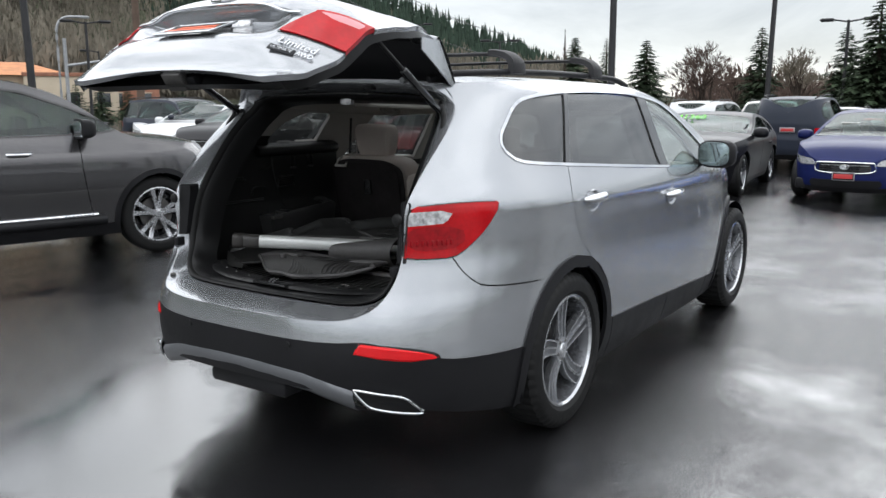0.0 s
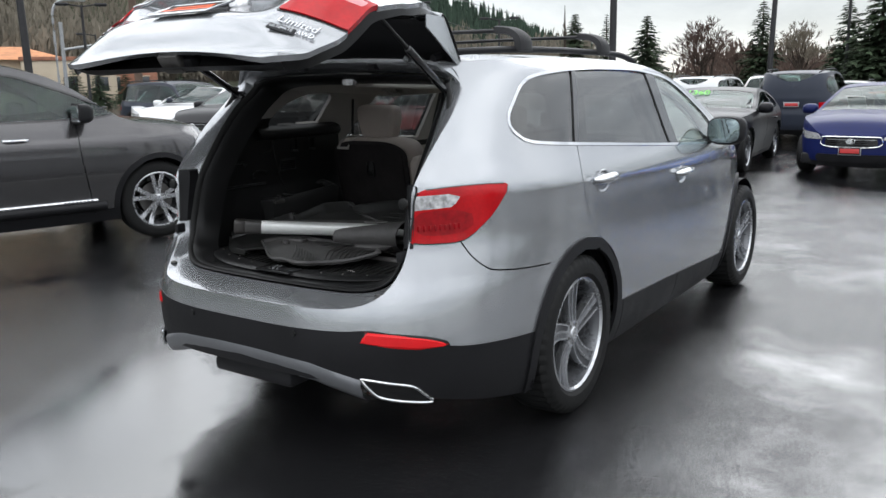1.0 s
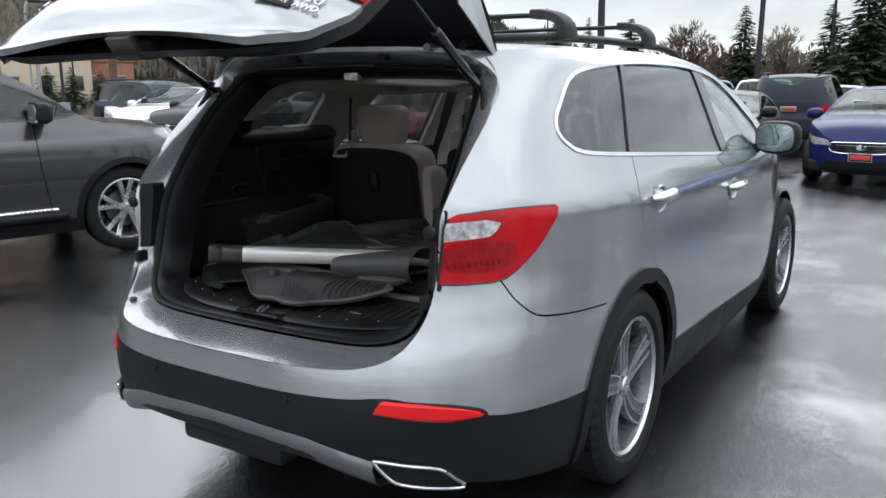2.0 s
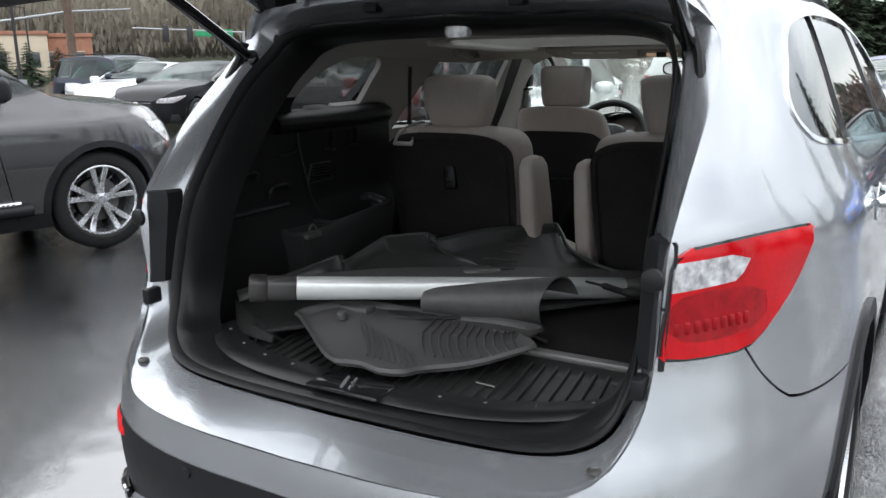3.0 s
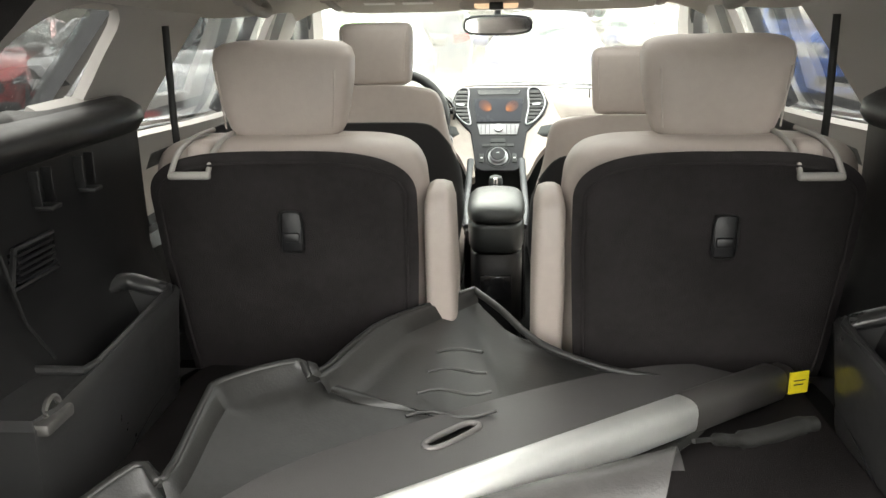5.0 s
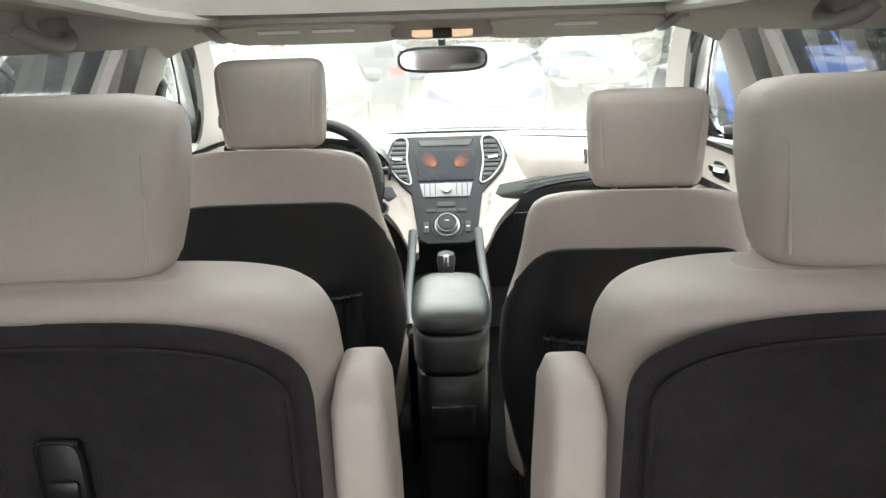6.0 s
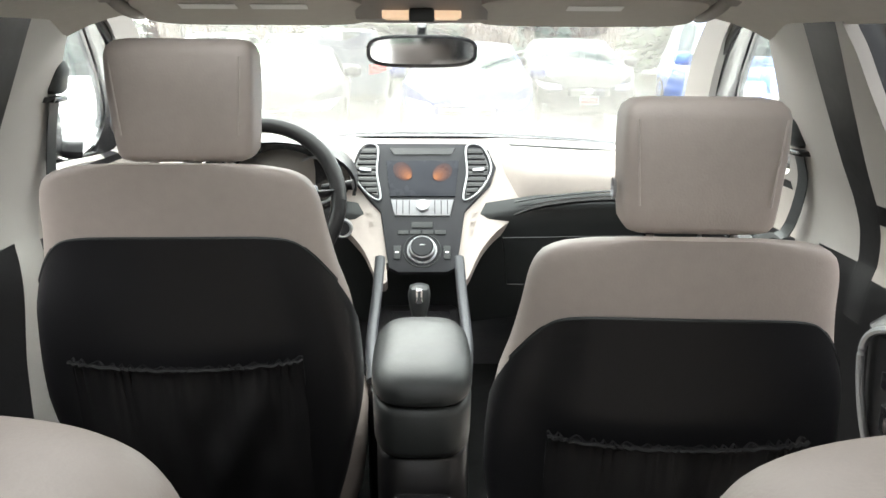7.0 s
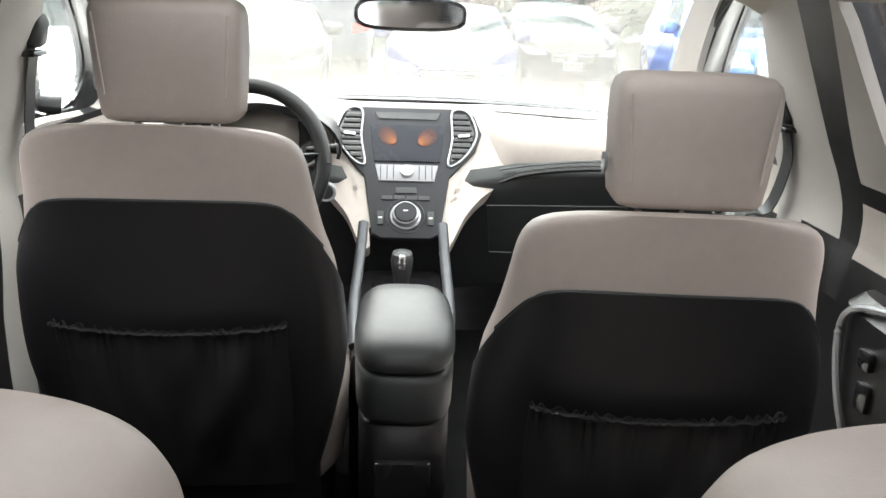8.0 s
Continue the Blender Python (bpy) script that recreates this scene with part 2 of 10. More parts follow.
M = dict(
    silver=paint_mat("silver_paint", (0.405, 0.418, 0.436), 0.72, 0.25, 0.25),
    grey=paint_mat("charcoal_paint", (0.075, 0.073, 0.075), 0.6, 0.24, 0.1),
    white=paint_mat("white_paint", (0.78, 0.79, 0.80), 0.0, 0.3, 0.05),
    black=paint_mat("black_paint", (0.010, 0.010, 0.012), 0.0, 0.35, 0.05, 0.15),
    navy=paint_mat("navy_paint", (0.010, 0.016, 0.085), 0.0, 0.38, 0.1, 0.12),
    blue=paint_mat("bright_blue_paint", (0.02, 0.14, 0.60), 0.2, 0.3, 0.05),
    red=paint_mat("red_paint", (0.32, 0.012, 0.015), 0.2, 0.3, 0.05),
    pearl=paint_mat("pearl_paint", (0.55, 0.54, 0.52), 0.4, 0.3, 0.05),
    slate=paint_mat("slate_paint", (0.030, 0.036, 0.052), 0.1, 0.38, 0.05, 0.15),
    clad=mat("black_cladding", (0.012, 0.012, 0.0135), 0.5, 0, 0.2, 5, 0.08, 400, spec=0.25),
    skid=mat("grey_bumper_trim", (0.16, 0.165, 0.175), 0.45, 0.3, 0.1, 5, 0.05, 300),
    gloss=mat("gloss_black_trim", (0.012, 0.012, 0.013), 0.12, 0, 0.1, 5, coat=0.5),
    dark=mat("charcoal_interior_plastic", (0.0095, 0.0095, 0.0098), 0.36, 0, 0.2, 7, 0.08, 500, spec=0.36),
    satinblack=mat("smooth_grey_black_plastic", (0.026, 0.026, 0.026), 0.34, 0, 0.15, 7, 0.05, 400, spec=0.6),
    carpet=mat("black_carpet", (0.018, 0.018, 0.0182), 0.95, 0, 0.35, 9, 0.6, 700, spec=0.05),
    seatback=mat("charcoal_seat_back_carpet", (0.027, 0.0245, 0.025), 0.85, 0, 0.2, 9, 0.4, 600, spec=0.06),
    shell=mat("smooth_black_vinyl", (0.0075, 0.0075, 0.0085), 0.42, 0, 0.15, 6, 0.04, 300, spec=0.5),
    pocket=mat("black_pocket_cloth", (0.0075, 0.0075, 0.0082), 0.5, 0, 0.2, 9, 0.1, 400, spec=0.3),
    leather=mat("beige_grey_leather", (0.382, 0.333, 0.300), 0.46, 0, 0.06, 5, 0.05, 300, rvar=0.06),
    leather2=mat("grey_leather_armrest", (0.030, 0.033, 0.033), 0.40, 0, 0.06, 5, 0.03, 260, spec=0.3),
    thread=mat("pale_stitching", (0.44, 0.39, 0.355), 0.7),
    liner=mat("grey_headliner_cloth", (0.52, 0.50, 0.46), 0.95, 0, 0.05, 4, 0.15, 500, spec=0.2),
    pillar=mat("beige_pillar_plastic", (0.35, 0.333, 0.31), 0.55, 0, 0.05, 5, 0.08, 500),
    dash=mat("beige_dashboard_plastic", (0.40, 0.365, 0.33), 0.55, 0, 0.06, 5, 0.12, 400),
    rubber=mat("tyre_rubber", (0.011, 0.011, 0.011), 0.60, 0, 0.3, 8, 0.15, 200, spec=0.25),
    seal=mat("black_rubber_seal", (0.012, 0.012, 0.012), 0.5, 0, 0.2, 12, spec=0.3),
    mat1=mat("grey_rubber_mat", (0.066, 0.063, 0.062), 0.44, 0, 0.25, 7, 0.08, 260),
    mat2=mat("black_rubber_liner", (0.024, 0.024, 0.023), 0.36, 0, 0.3, 6, 0.05, 260),
    vinyl=mat("grey_vinyl_cover", (0.074, 0.071, 0.070), 0.55, 0, 0.1, 8, 0.15, 500),
    sleeve=mat("dark_grey_sleeve_plastic", (0.055, 0.052, 0.05), 0.35, 0, 0.1, 8, 0.05, 400),
    capmat=mat("brown_black_cap_plastic", (0.034, 0.030, 0.028), 0.42, 0, 0.15, 8, 0.05, 400),
    alu=mat("satin_aluminium_tube", (0.70, 0.71, 0.69), 0.36, 0.45, 0.06, 5, 0.03, 300),
    alloy=mat("machined_alloy", (0.62, 0.63, 0.65), 0.26, 0.9, 0.08, 6),
    alloym=mat("silver_painted_alloy", (0.17, 0.174, 0.185), 0.28, 0.6, 0.1, 6),
    alloyd=mat("grey_alloy_pocket", (0.06, 0.062, 0.068), 0.36, 0.35, 0.2, 6),
    chrome=mat("chrome", (0.75, 0.76, 0.78), 0.07, 1.0, 0.05, 4, rvar=0.03),
    # dark teal reflection of trees put into the glass colour
    mirrorglass=mat("darkened_mirror_glass", (0.22, 0.27, 0.28), 0.04, 1.0, 0.03, 4, rvar=0.02),
    satin=mat("satin_silver_trim", (0.36, 0.37, 0.38), 0.38, 0.7, 0.06, 5),
    slat=mat("grey_metal_strip", (0.20, 0.19, 0.185), 0.42, 0.5, 0.1, 6, 0.06, 300),
    steel=mat("dull_brake_steel", (0.13, 0.125, 0.12), 0.5, 0.7, 0.25, 9),
    lens=mat("red_lamp_lens", (0.45, 0.002, 0.006), 0.12, 0, 0.2, 9, coat=0.1, spec=0.3),
    # red lens paled by a sky reflection put into its colour
    lens_sheen=mat("lamp_lens_sky_sheen", (0.70, 0.30, 0.32), 0.12, 0, 0.1, 20, coat=0.3),
    lensd=mat("dark_red_lamp_lens", (0.30, 0.003, 0.007), 0.15, 0, 0.2, 30, coat=0.1, spec=0.3),
    reflector=mat("red_reflector", (0.72, 0.008, 0.012), 0.2, 0, 0.06, 9, 0.15, 500, coat=0.2, spec=0.3),
    clear=mat("clear_lamp_lens", (0.58, 0.58, 0.59), 0.15, 0.4, 0.5, 30, 0.10, 60, coat=1.0),
    yellow=mat("yellow_label", (0.75, 0.62, 0.02), 0.6, 0, 0.05),
    ink=mat("black_ink", (0.02, 0.02, 0.02), 0.7),
    redplate=mat("red_dealer_plate", (0.55, 0.05, 0.05), 0.4, 0, 0.1),
    orange=mat("orange_print", (0.85, 0.13, 0.03), 0.45, 0, 0.1),
    paper=mat("white_paper", (0.8, 0.8, 0.78), 0.7, 0, 0.05),
    green=mat("green_marker_paint", (0.18, 0.80, 0.05), 0.6, 0, 0.1, emit=None),
    button=mat("silver_buttons", (0.20, 0.20, 0.21), 0.42, 0.2, 0.1),
    face=mat("dark_grey_console_face", (0.026, 0.027, 0.030), 0.5, 0.0, 0.1, 8, spec=0.18),
    screen=mat("display_glass", (0.022, 0.024, 0.030), 0.25, 0, 0.05, spec=0.12),
    # emissive steps that imitate the map lamps' reflection in the display
    **{"glow%d" % k: mat("orange_lamp_reflection", (0.022, 0.022, 0.026), 0.3, spec=0.12, emit=(1.0, 0.20 + 0.02 * k, 0.05), power=0.004 + 0.0022 * k * k) for k in range(2, 8)},
    bulb=mat("warm_map_lamp", (0.9, 0.78, 0.64), 0.4, emit=(1.0, 0.66, 0.40), power=0.12),
    pane=glass_mat("clear_glass", (0.86, 0.90, 0.88), drops=0.3, film=0.025),
    wetpane=glass_mat("wet_windscreen", (0.85, 0.89, 0.87), drops=0.5, film=0.018),
    tint=glass_mat("privacy_glass", (0.33, 0.34, 0.34), drops=0.10, film=0.006),
    gatepane=glass_mat("dark_gate_glass", (0.10, 0.10, 0.10)),
    roofpane=glass_mat("tinted_roof_glass", (0.50, 0.51, 0.51)),
    carpane=glass_mat("car_glass", (0.62, 0.71, 0.69), 0.42),
    metalpole=mat("dark_pole_metal", (0.03, 0.03, 0.032), 0.5, 0.3, 0.2),
    wood=mat("weathered_wood", (0.11, 0.075, 0.055), 0.85, 0, 0.3, 3, 0.4, 40),
    galv=mat("galvanised_metal", (0.35, 0.36, 0.37), 0.45, 0.5, 0.1),
    plaster=mat("tan_plaster", (0.52, 0.44, 0.33), 0.9, 0, 0.1, 0.6, 0.1, 30),
    brickm=mat("red_brown_brick", (0.30, 0.14, 0.09), 0.9, 0, 0.2, 2, 0.2, 20),
    rooftile=mat("orange_roof_tile", (0.55, 0.25, 0.12), 0.85, 0, 0.2, 1.5, 0.3, 12),
    winmat=mat("dark_window_glass", (0.03, 0.035, 0.04), 0.08, 0, 0.1, coat=0.5),
    signal=mat("traffic_signal_black", (0.02, 0.02, 0.02), 0.5),
    siggreen=mat("street_sign_green", (0.03, 0.30, 0.12), 0.5),
    conifer=mat("conifer_needles", (0.050, 0.072, 0.040), 0.85, 0, 0.5, 0.8, spec=0.2),
    conifer2=mat("dark_conifer_needles", (0.040, 0.060, 0.044), 0.9, 0, 0.5, 0.05, spec=0.1),
    twig=mat("bare_twigs", (0.105, 0.075, 0.062), 0.9, 0, 0.35, 0.3, spec=0.1),
    twig2=mat("pale_bare_twigs", (0.22, 0.19, 0.15), 0.9, 0, 0.3, 0.3, spec=0.1),
    bark=mat("bark", (0.07, 0.055, 0.045), 0.95, 0, 0.35, 3, 0.5, 30, spec=0.1),
    # brown winter scrub, with distance haze put in as a lighter colour
    scrub=mat("hazed_brown_scrub", (0.165, 0.148, 0.118), 0.95, 0, 0.5, 0.02, spec=0.1, fine=0.3),
    hill=mat("forest_floor", (0.05, 0.055, 0.035), 0.95, 0, 0.5, 0.01, spec=0.1, fine=0.2),
)


# ---- mesh helpers ----
def link_mesh(name, bm, material, parent=None, label="", smooth=40, matrix=None):
    me = bpy.data.meshes.new(name)
    bm.normal_update()
    bm.to_mesh(me)
    bm.free()
    if material:
        me.materials.append(M[material] if isinstance(material, str) else material)
    if smooth:
        me.polygons.foreach_set("use_smooth", [True] * len(me.polygons))
        me.set_sharp_from_angle(angle=radians(smooth))
    ob = new(name, me)
    if matrix is not None:
        ob.matrix_world = matrix
    if parent:
        ob.parent = parent
    if label:
        tagged(ob, label)
    return ob


def part(name, bm, material, parent, label="", smooth=40):
    """One mesh part under a thing or under a part; its coordinates are those of the thing."""
    return link_mesh(name, bm, material, parent, label, smooth)


def thing(name, label, category, group="", at=None, kind=""):
    ob = new(name)
    ob.empty_display_size = 0.1
    if at is not None:
        ob.matrix_world = at
    return tagged(ob, label, category, group, kind)


def join(*bms):
    out = bms[0]
    for b in bms[1:]:
        me = bpy.data.meshes.new("joined")
        b.to_mesh(me)
        b.free()
        out.from_mesh(me)
        bpy.data.meshes.remove(me)
    return out


def moved(bm, m):
    bmesh.ops.transform(bm, matrix=m, verts=bm.verts)
    return bm


def box(x0, x1, y0, y1, z0, z1, r=0.0, seg=2):
    bm = bmesh.new()
    bmesh.ops.create_cube(bm, size=1)
    bmesh.ops.transform(bm, matrix=Matrix.Translation(((x0 + x1) / 2, (y0 + y1) / 2, (z0 + z1) / 2)) @ Matrix.Diagonal((x1 - x0, y1 - y0, z1 - z0, 1)), verts=bm.verts)
    if r:
        bmesh.ops.bevel(bm, geom=list(bm.edges), offset=r, segments=seg, affect="EDGES", profile=0.5)
    return bm


def loft(rows, cap=True, close=True):
    """Skin over rows of points, each row with as many points."""
    bm = bmesh.new()
    vs = [[bm.verts.new(p) for p in row] for row in rows]
    k = len(rows[0])
    for a, b in zip(vs, vs[1:]):
        for i in range(k if close else k - 1):
            j = (i + 1) % k
            bm.faces.new((a[i], a[j], b[j], b[i]))
    if cap and close:
        bm.faces.new(vs[0][::-1])
        bm.faces.new(vs[-1])
    bmesh.ops.recalc_face_normals(bm, faces=bm.faces)
    return bm


def ring(cx, cy, cz, w, d, n=4.0, k=28, tilt=0.0):
    """A rounded rectangle in the x, y plane: half-widths w and d, squareness n; tilt lifts it along y."""
    out = []
    for i in range(k):
        a = 2 * math.pi * (i + 0.5) / k
        c, s = math.cos(a), math.sin(a)
        x = w * math.copysign(abs(c) ** (2 / n), c)
        y = d * math.copysign(abs(s) ** (2 / n), s)
        out.append((cx + x, cy + y, cz + tilt * y))
    return out


def stack(sections, n=4.0, k=28):
    """A rounded solid from rings, bottom to top: rows of (cx, cy, cz, w, d)."""
    return loft([ring(*s[:5], n=s[5] if len(s) > 5 else n, k=k, tilt=s[6] if len(s) > 6 else 0.0) for s in sections])


def tube(path, r, k=10, cap=True, flat=1.0):
    """A bar of radius r (a number or a list) along a path of points."""
    pts = [Vector(p) for p in path]
    rows = []
    up = Vector((0, 0, 1))
    for i, p in enumerate(pts):
        t = (pts[min(i + 1, len(pts) - 1)] - pts[max(i - 1, 0)]).normalized()
        side = t.cross(up)
        if side.length < 1e-3:
            side = t.cross(Vector((0, 1, 0)))
        side.normalize()
        nrm = side.cross(t).normalized()
        rr = r[i] if isinstance(r, (list, tuple)) else r
        rows.append([p + side * rr * math.cos(2 * math.pi * j / k) + nrm * rr * flat * math.sin(2 * math.pi * j / k) for j in range(k)])
    return loft(rows, cap)


def lathe(profile, k=32, axis="x", c=(0, 0, 0)):
    """A turned solid: profile of (along, radius), about the axis x or z through c."""
    rows = []
    for a, r in profile:
        row = []
        for j in range(k):
            s, t = r * math.cos(2 * math.pi * j / k), r * math.sin(2 * math.pi * j / k)
            row.append((c[0] + a, c[1] + s, c[2] + t) if axis == "x" else ((c[0] + s, c[1] + t, c[2] + a) if axis == "z" else (c[0] + s, c[1] + a, c[2] + t)))
        rows.append(row)
    bm = loft(rows, cap=False)
    bmesh.ops.remove_doubles(bm, verts=bm.verts, dist=1e-6)
    bmesh.ops.recalc_face_normals(bm, faces=bm.faces)
    return bm


def plate(outline, thick, m=None, r=0.0):
    """A flat piece of this x, y outline, from z = 0 to thick, set at the pose m."""
    bm = bmesh.new()
    f = bm.faces.new([bm.verts.new((x, y, 0)) for x, y in outline])
    got = bmesh.ops.extrude_face_region(bm, geom=[f])
    bmesh.ops.translate(bm, vec=(0, 0, thick), verts=[v for v in got["geom"] if isinstance(v, bmesh.types.BMVert)])
    bmesh.ops.recalc_face_normals(bm, faces=bm.faces)
    if r:
        top = [e for e in bm.edges if all(v.co.z > thick * 0.5 for v in e.verts)]
        bmesh.ops.bevel(bm, geom=top, offset=r, segments=2, affect="EDGES", profile=0.5)
    return moved(bm, m) if m is not None else bm


def smooth_line(pts, k=6, closed=False):
    """Points along a smooth curve through pts."""
    P = [np.array(p, float) for p in pts]
    out = []
    m = len(P)
    for i in range(m if closed else m - 1):
        p0 = P[(i - 1) % m] if closed or i > 0 else 2 * P[0] - P[1]
        p1, p2 = P[i], P[(i + 1) % m]
        p3 = P[(i + 2) % m] if closed or i + 2 < m else 2 * P[-1] - P[-2]
        for j in range(k):
            t = j / k
            out.append(0.5 * (2 * p1 + (p2 - p0) * t + (2 * p0 - 5 * p1 + 4 * p2 - p3) * t * t + (3 * p1 - p0 - 3 * p2 + p3) * t ** 3))
    if not closed:
        out.append(P[-1])
    return np.array(out)


def inside(poly, a, b):
    """How far (a, b) lies outside the closed outline: below 0 within it."""
    P = np.asarray(poly, float)
    a, b = np.asarray(a, float), np.asarray(b, float)
    d, odd = np.full(a.shape, 1e9), np.zeros(a.shape, bool)
    for (x0, y0), (x1, y1) in zip(P, np.roll(P, -1, 0)):
        ex, ey = x1 - x0, y1 - y0
        t = np.clip(((a - x0) * ex + (b - y0) * ey) / max(ex * ex + ey * ey, 1e-12), 0, 1)
        d = np.minimum(d, np.hypot(a - x0 - t * ex, b - y0 - t * ey))
        odd ^= ((y0 > b) != (y1 > b)) & (a < (x1 - x0) * (b - y0) / (y1 - y0 if abs(y1 - y0) > 1e-12 else 1e-12) + x0)
    return np.where(odd, -d, d)


def off_line(line, a, b):
    """The distance of (a, b) from an open line of points, and the side it lies on as its sign (left is plus)."""
    P = np.asarray(line, float)
    a, b = np.asarray(a, float), np.asarray(b, float)
    best, sign = np.full(a.shape, 1e9), np.ones(a.shape)
    for i in range(len(P) - 1):
        (x0, y0), (x1, y1) = P[i], P[i + 1]
        ex, ey = x1 - x0, y1 - y0
        t = ((a - x0) * ex + (b - y0) * ey) / (ex * ex + ey * ey)
        tc = np.clip(t, -1e9 if i == 0 else 0, 1e9 if i == len(P) - 2 else 1)
        d = np.hypot(a - x0 - tc * ex, b - y0 - tc * ey)
        s = np.sign(ex * (b - y0) - ey * (a - x0))
        near = d < best
        best, sign = np.where(near, d, best), np.where(near, s, sign)
    return best * np.where(sign == 0, 1, sign)


def cut(bm, func):
    """Cut the mesh along func(x, y, z) = 0."""
    bm.verts.ensure_lookup_table()
    co = np.array([v.co for v in bm.verts])
    val = func(co[:, 0], co[:, 1], co[:, 2])
    val[np.abs(val) < 4e-4] = 0.0
    bm.verts.index_update()
    zero = {v for v, d in zip(bm.verts, val) if d == 0}
    s = val.tolist()
    todo = []
    for e in bm.edges:
        a, b = e.verts
        da, db = s[a.index], s[b.index]
        if da * db < 0:
            todo.append((e, a, da / (da - db)))
    touched = set()
    for e, a, t in todo:
        touched.update(e.link_faces)
        _, nv = bmesh.utils.edge_split(e, a, t)
        zero.add(nv)
    for v in list(zero):
        touched.update(v.link_faces)
    for f in touched:
        zs = [i for i, v in enumerate(f.verts) if v in zero]
        if len(zs) < 2:
            continue
        fv, k = list(f.verts), len(f.verts)
        i, j = zs[0], zs[-1] if len(zs) == 2 else zs[len(zs) // 2]
        if (j - i) % k in (1, k - 1):
            continue
        try:
            bmesh.utils.face_split(f, fv[i], fv[j])
        except ValueError:
            pass
    bm.normal_update()


def pick(bm, keep, mirror=False, push=0.0):
    """A new mesh of the faces whose index is in keep; mirror adds their image across x = 0; push moves it outwards."""
    out = bmesh.new()
    for sgn in ((1, -1) if mirror == "both" else ((-1,) if mirror else (1,))):
        seen = {}
        for f in keep:
            vs = []
            for v in f.verts:
                if v not in seen:
                    p = v.co + v.normal * push
                    seen[v] = out.verts.new((p.x * sgn, p.y, p.z))
                vs.append(seen[v])
            try:
                out.faces.new(vs if sgn == 1 else vs[::-1])
            except ValueError:
                pass
    return out


def pieces(bm):
    """Each connected piece of a mesh as a mesh of its own."""
    bm.faces.index_update()
    seen, out = set(), []
    for f in bm.faces:
        if f.index in seen:
            continue
        group, todo = {f.index}, [f]
        while todo:
            for e in todo.pop().edges:
                for g in e.link_faces:
                    if g.index not in group:
                        group.add(g.index)
                        todo.append(g)
        seen |= group
        if len(group) > 3:
            one = bm.copy()
            one.faces.index_update()
            bmesh.ops.delete(one, geom=[g for g in one.faces if g.index not in group], context="FACES")
            out.append(one)
    bm.free()
    return out


def thick(bm, t):
    """Give a sheet a thickness t to its inner side, with closed edges."""
    bm.normal_update()
    faces = list(bm.faces)
    inner = {v: bm.verts.new(v.co - v.normal * t) for v in list(bm.verts)}
    rim = [e for e in bm.edges if len(e.link_faces) == 1]
    for f in faces:
        bm.faces.new([inner[v] for v in reversed(f.verts)])
    for e in rim:
        f = e.link_faces[0]
        a, b = e.verts
        for l in f.loops:
            if l.edge == e:
                a, b = l.vert, l.link_loop_next.vert
        bm.faces.new((b, a, inner[a], inner[b]))
    return bm


def write(text, size, m, material, parent=None, name="lettering", label="", depth=0.001):
    """Raised lettering as a mesh."""
    cu = bpy.data.curves.new("letters", "FONT")
    cu.body, cu.size, cu.extrude, cu.align_x, cu.align_y, cu.resolution_u = text, size, depth, "CENTER", "CENTER", 3
    tmp = new("letters", cu)
    me = bpy.data.meshes.new_from_object(tmp.evaluated_get(bpy.context.evaluated_depsgraph_get()))
    bpy.data.objects.remove(tmp)
    bpy.data.curves.remove(cu)
    me.transform(m)
    me.materials.append(M[material])
    ob = new(name, me)
    if parent:
        ob.parent = parent
    if label:
        tagged(ob, label)
    return ob


# ---- car bodies: a side skin and a top skin, cut into panels ----
def cubic(xs, ys):
    """A smooth curve through knots, without overshoot."""
    x, y = np.array(xs, float), np.array(ys, float)
    h, d = np.diff(x), np.diff(y) / np.diff(x)
    m = np.zeros_like(y)
    m[0], m[-1] = d[0], d[-1]
    for i in range(1, len(x) - 1):
        m[i] = 0 if d[i - 1] * d[i] <= 0 else 2 * d[i - 1] * d[i] / (d[i - 1] + d[i])

    def at(q):
        q = np.clip(np.asarray(q, float), x[0], x[-1])
        i = np.clip(np.searchsorted(x, q) - 1, 0, len(x) - 2)
        t = (q - x[i]) / h[i]
        return (2 * t ** 3 - 3 * t ** 2 + 1) * y[i] + (t ** 3 - 2 * t ** 2 + t) * h[i] * m[i] + (3 * t ** 2 - 2 * t ** 3) * y[i + 1] + (t ** 3 - t ** 2) * h[i] * m[i + 1]
    return at


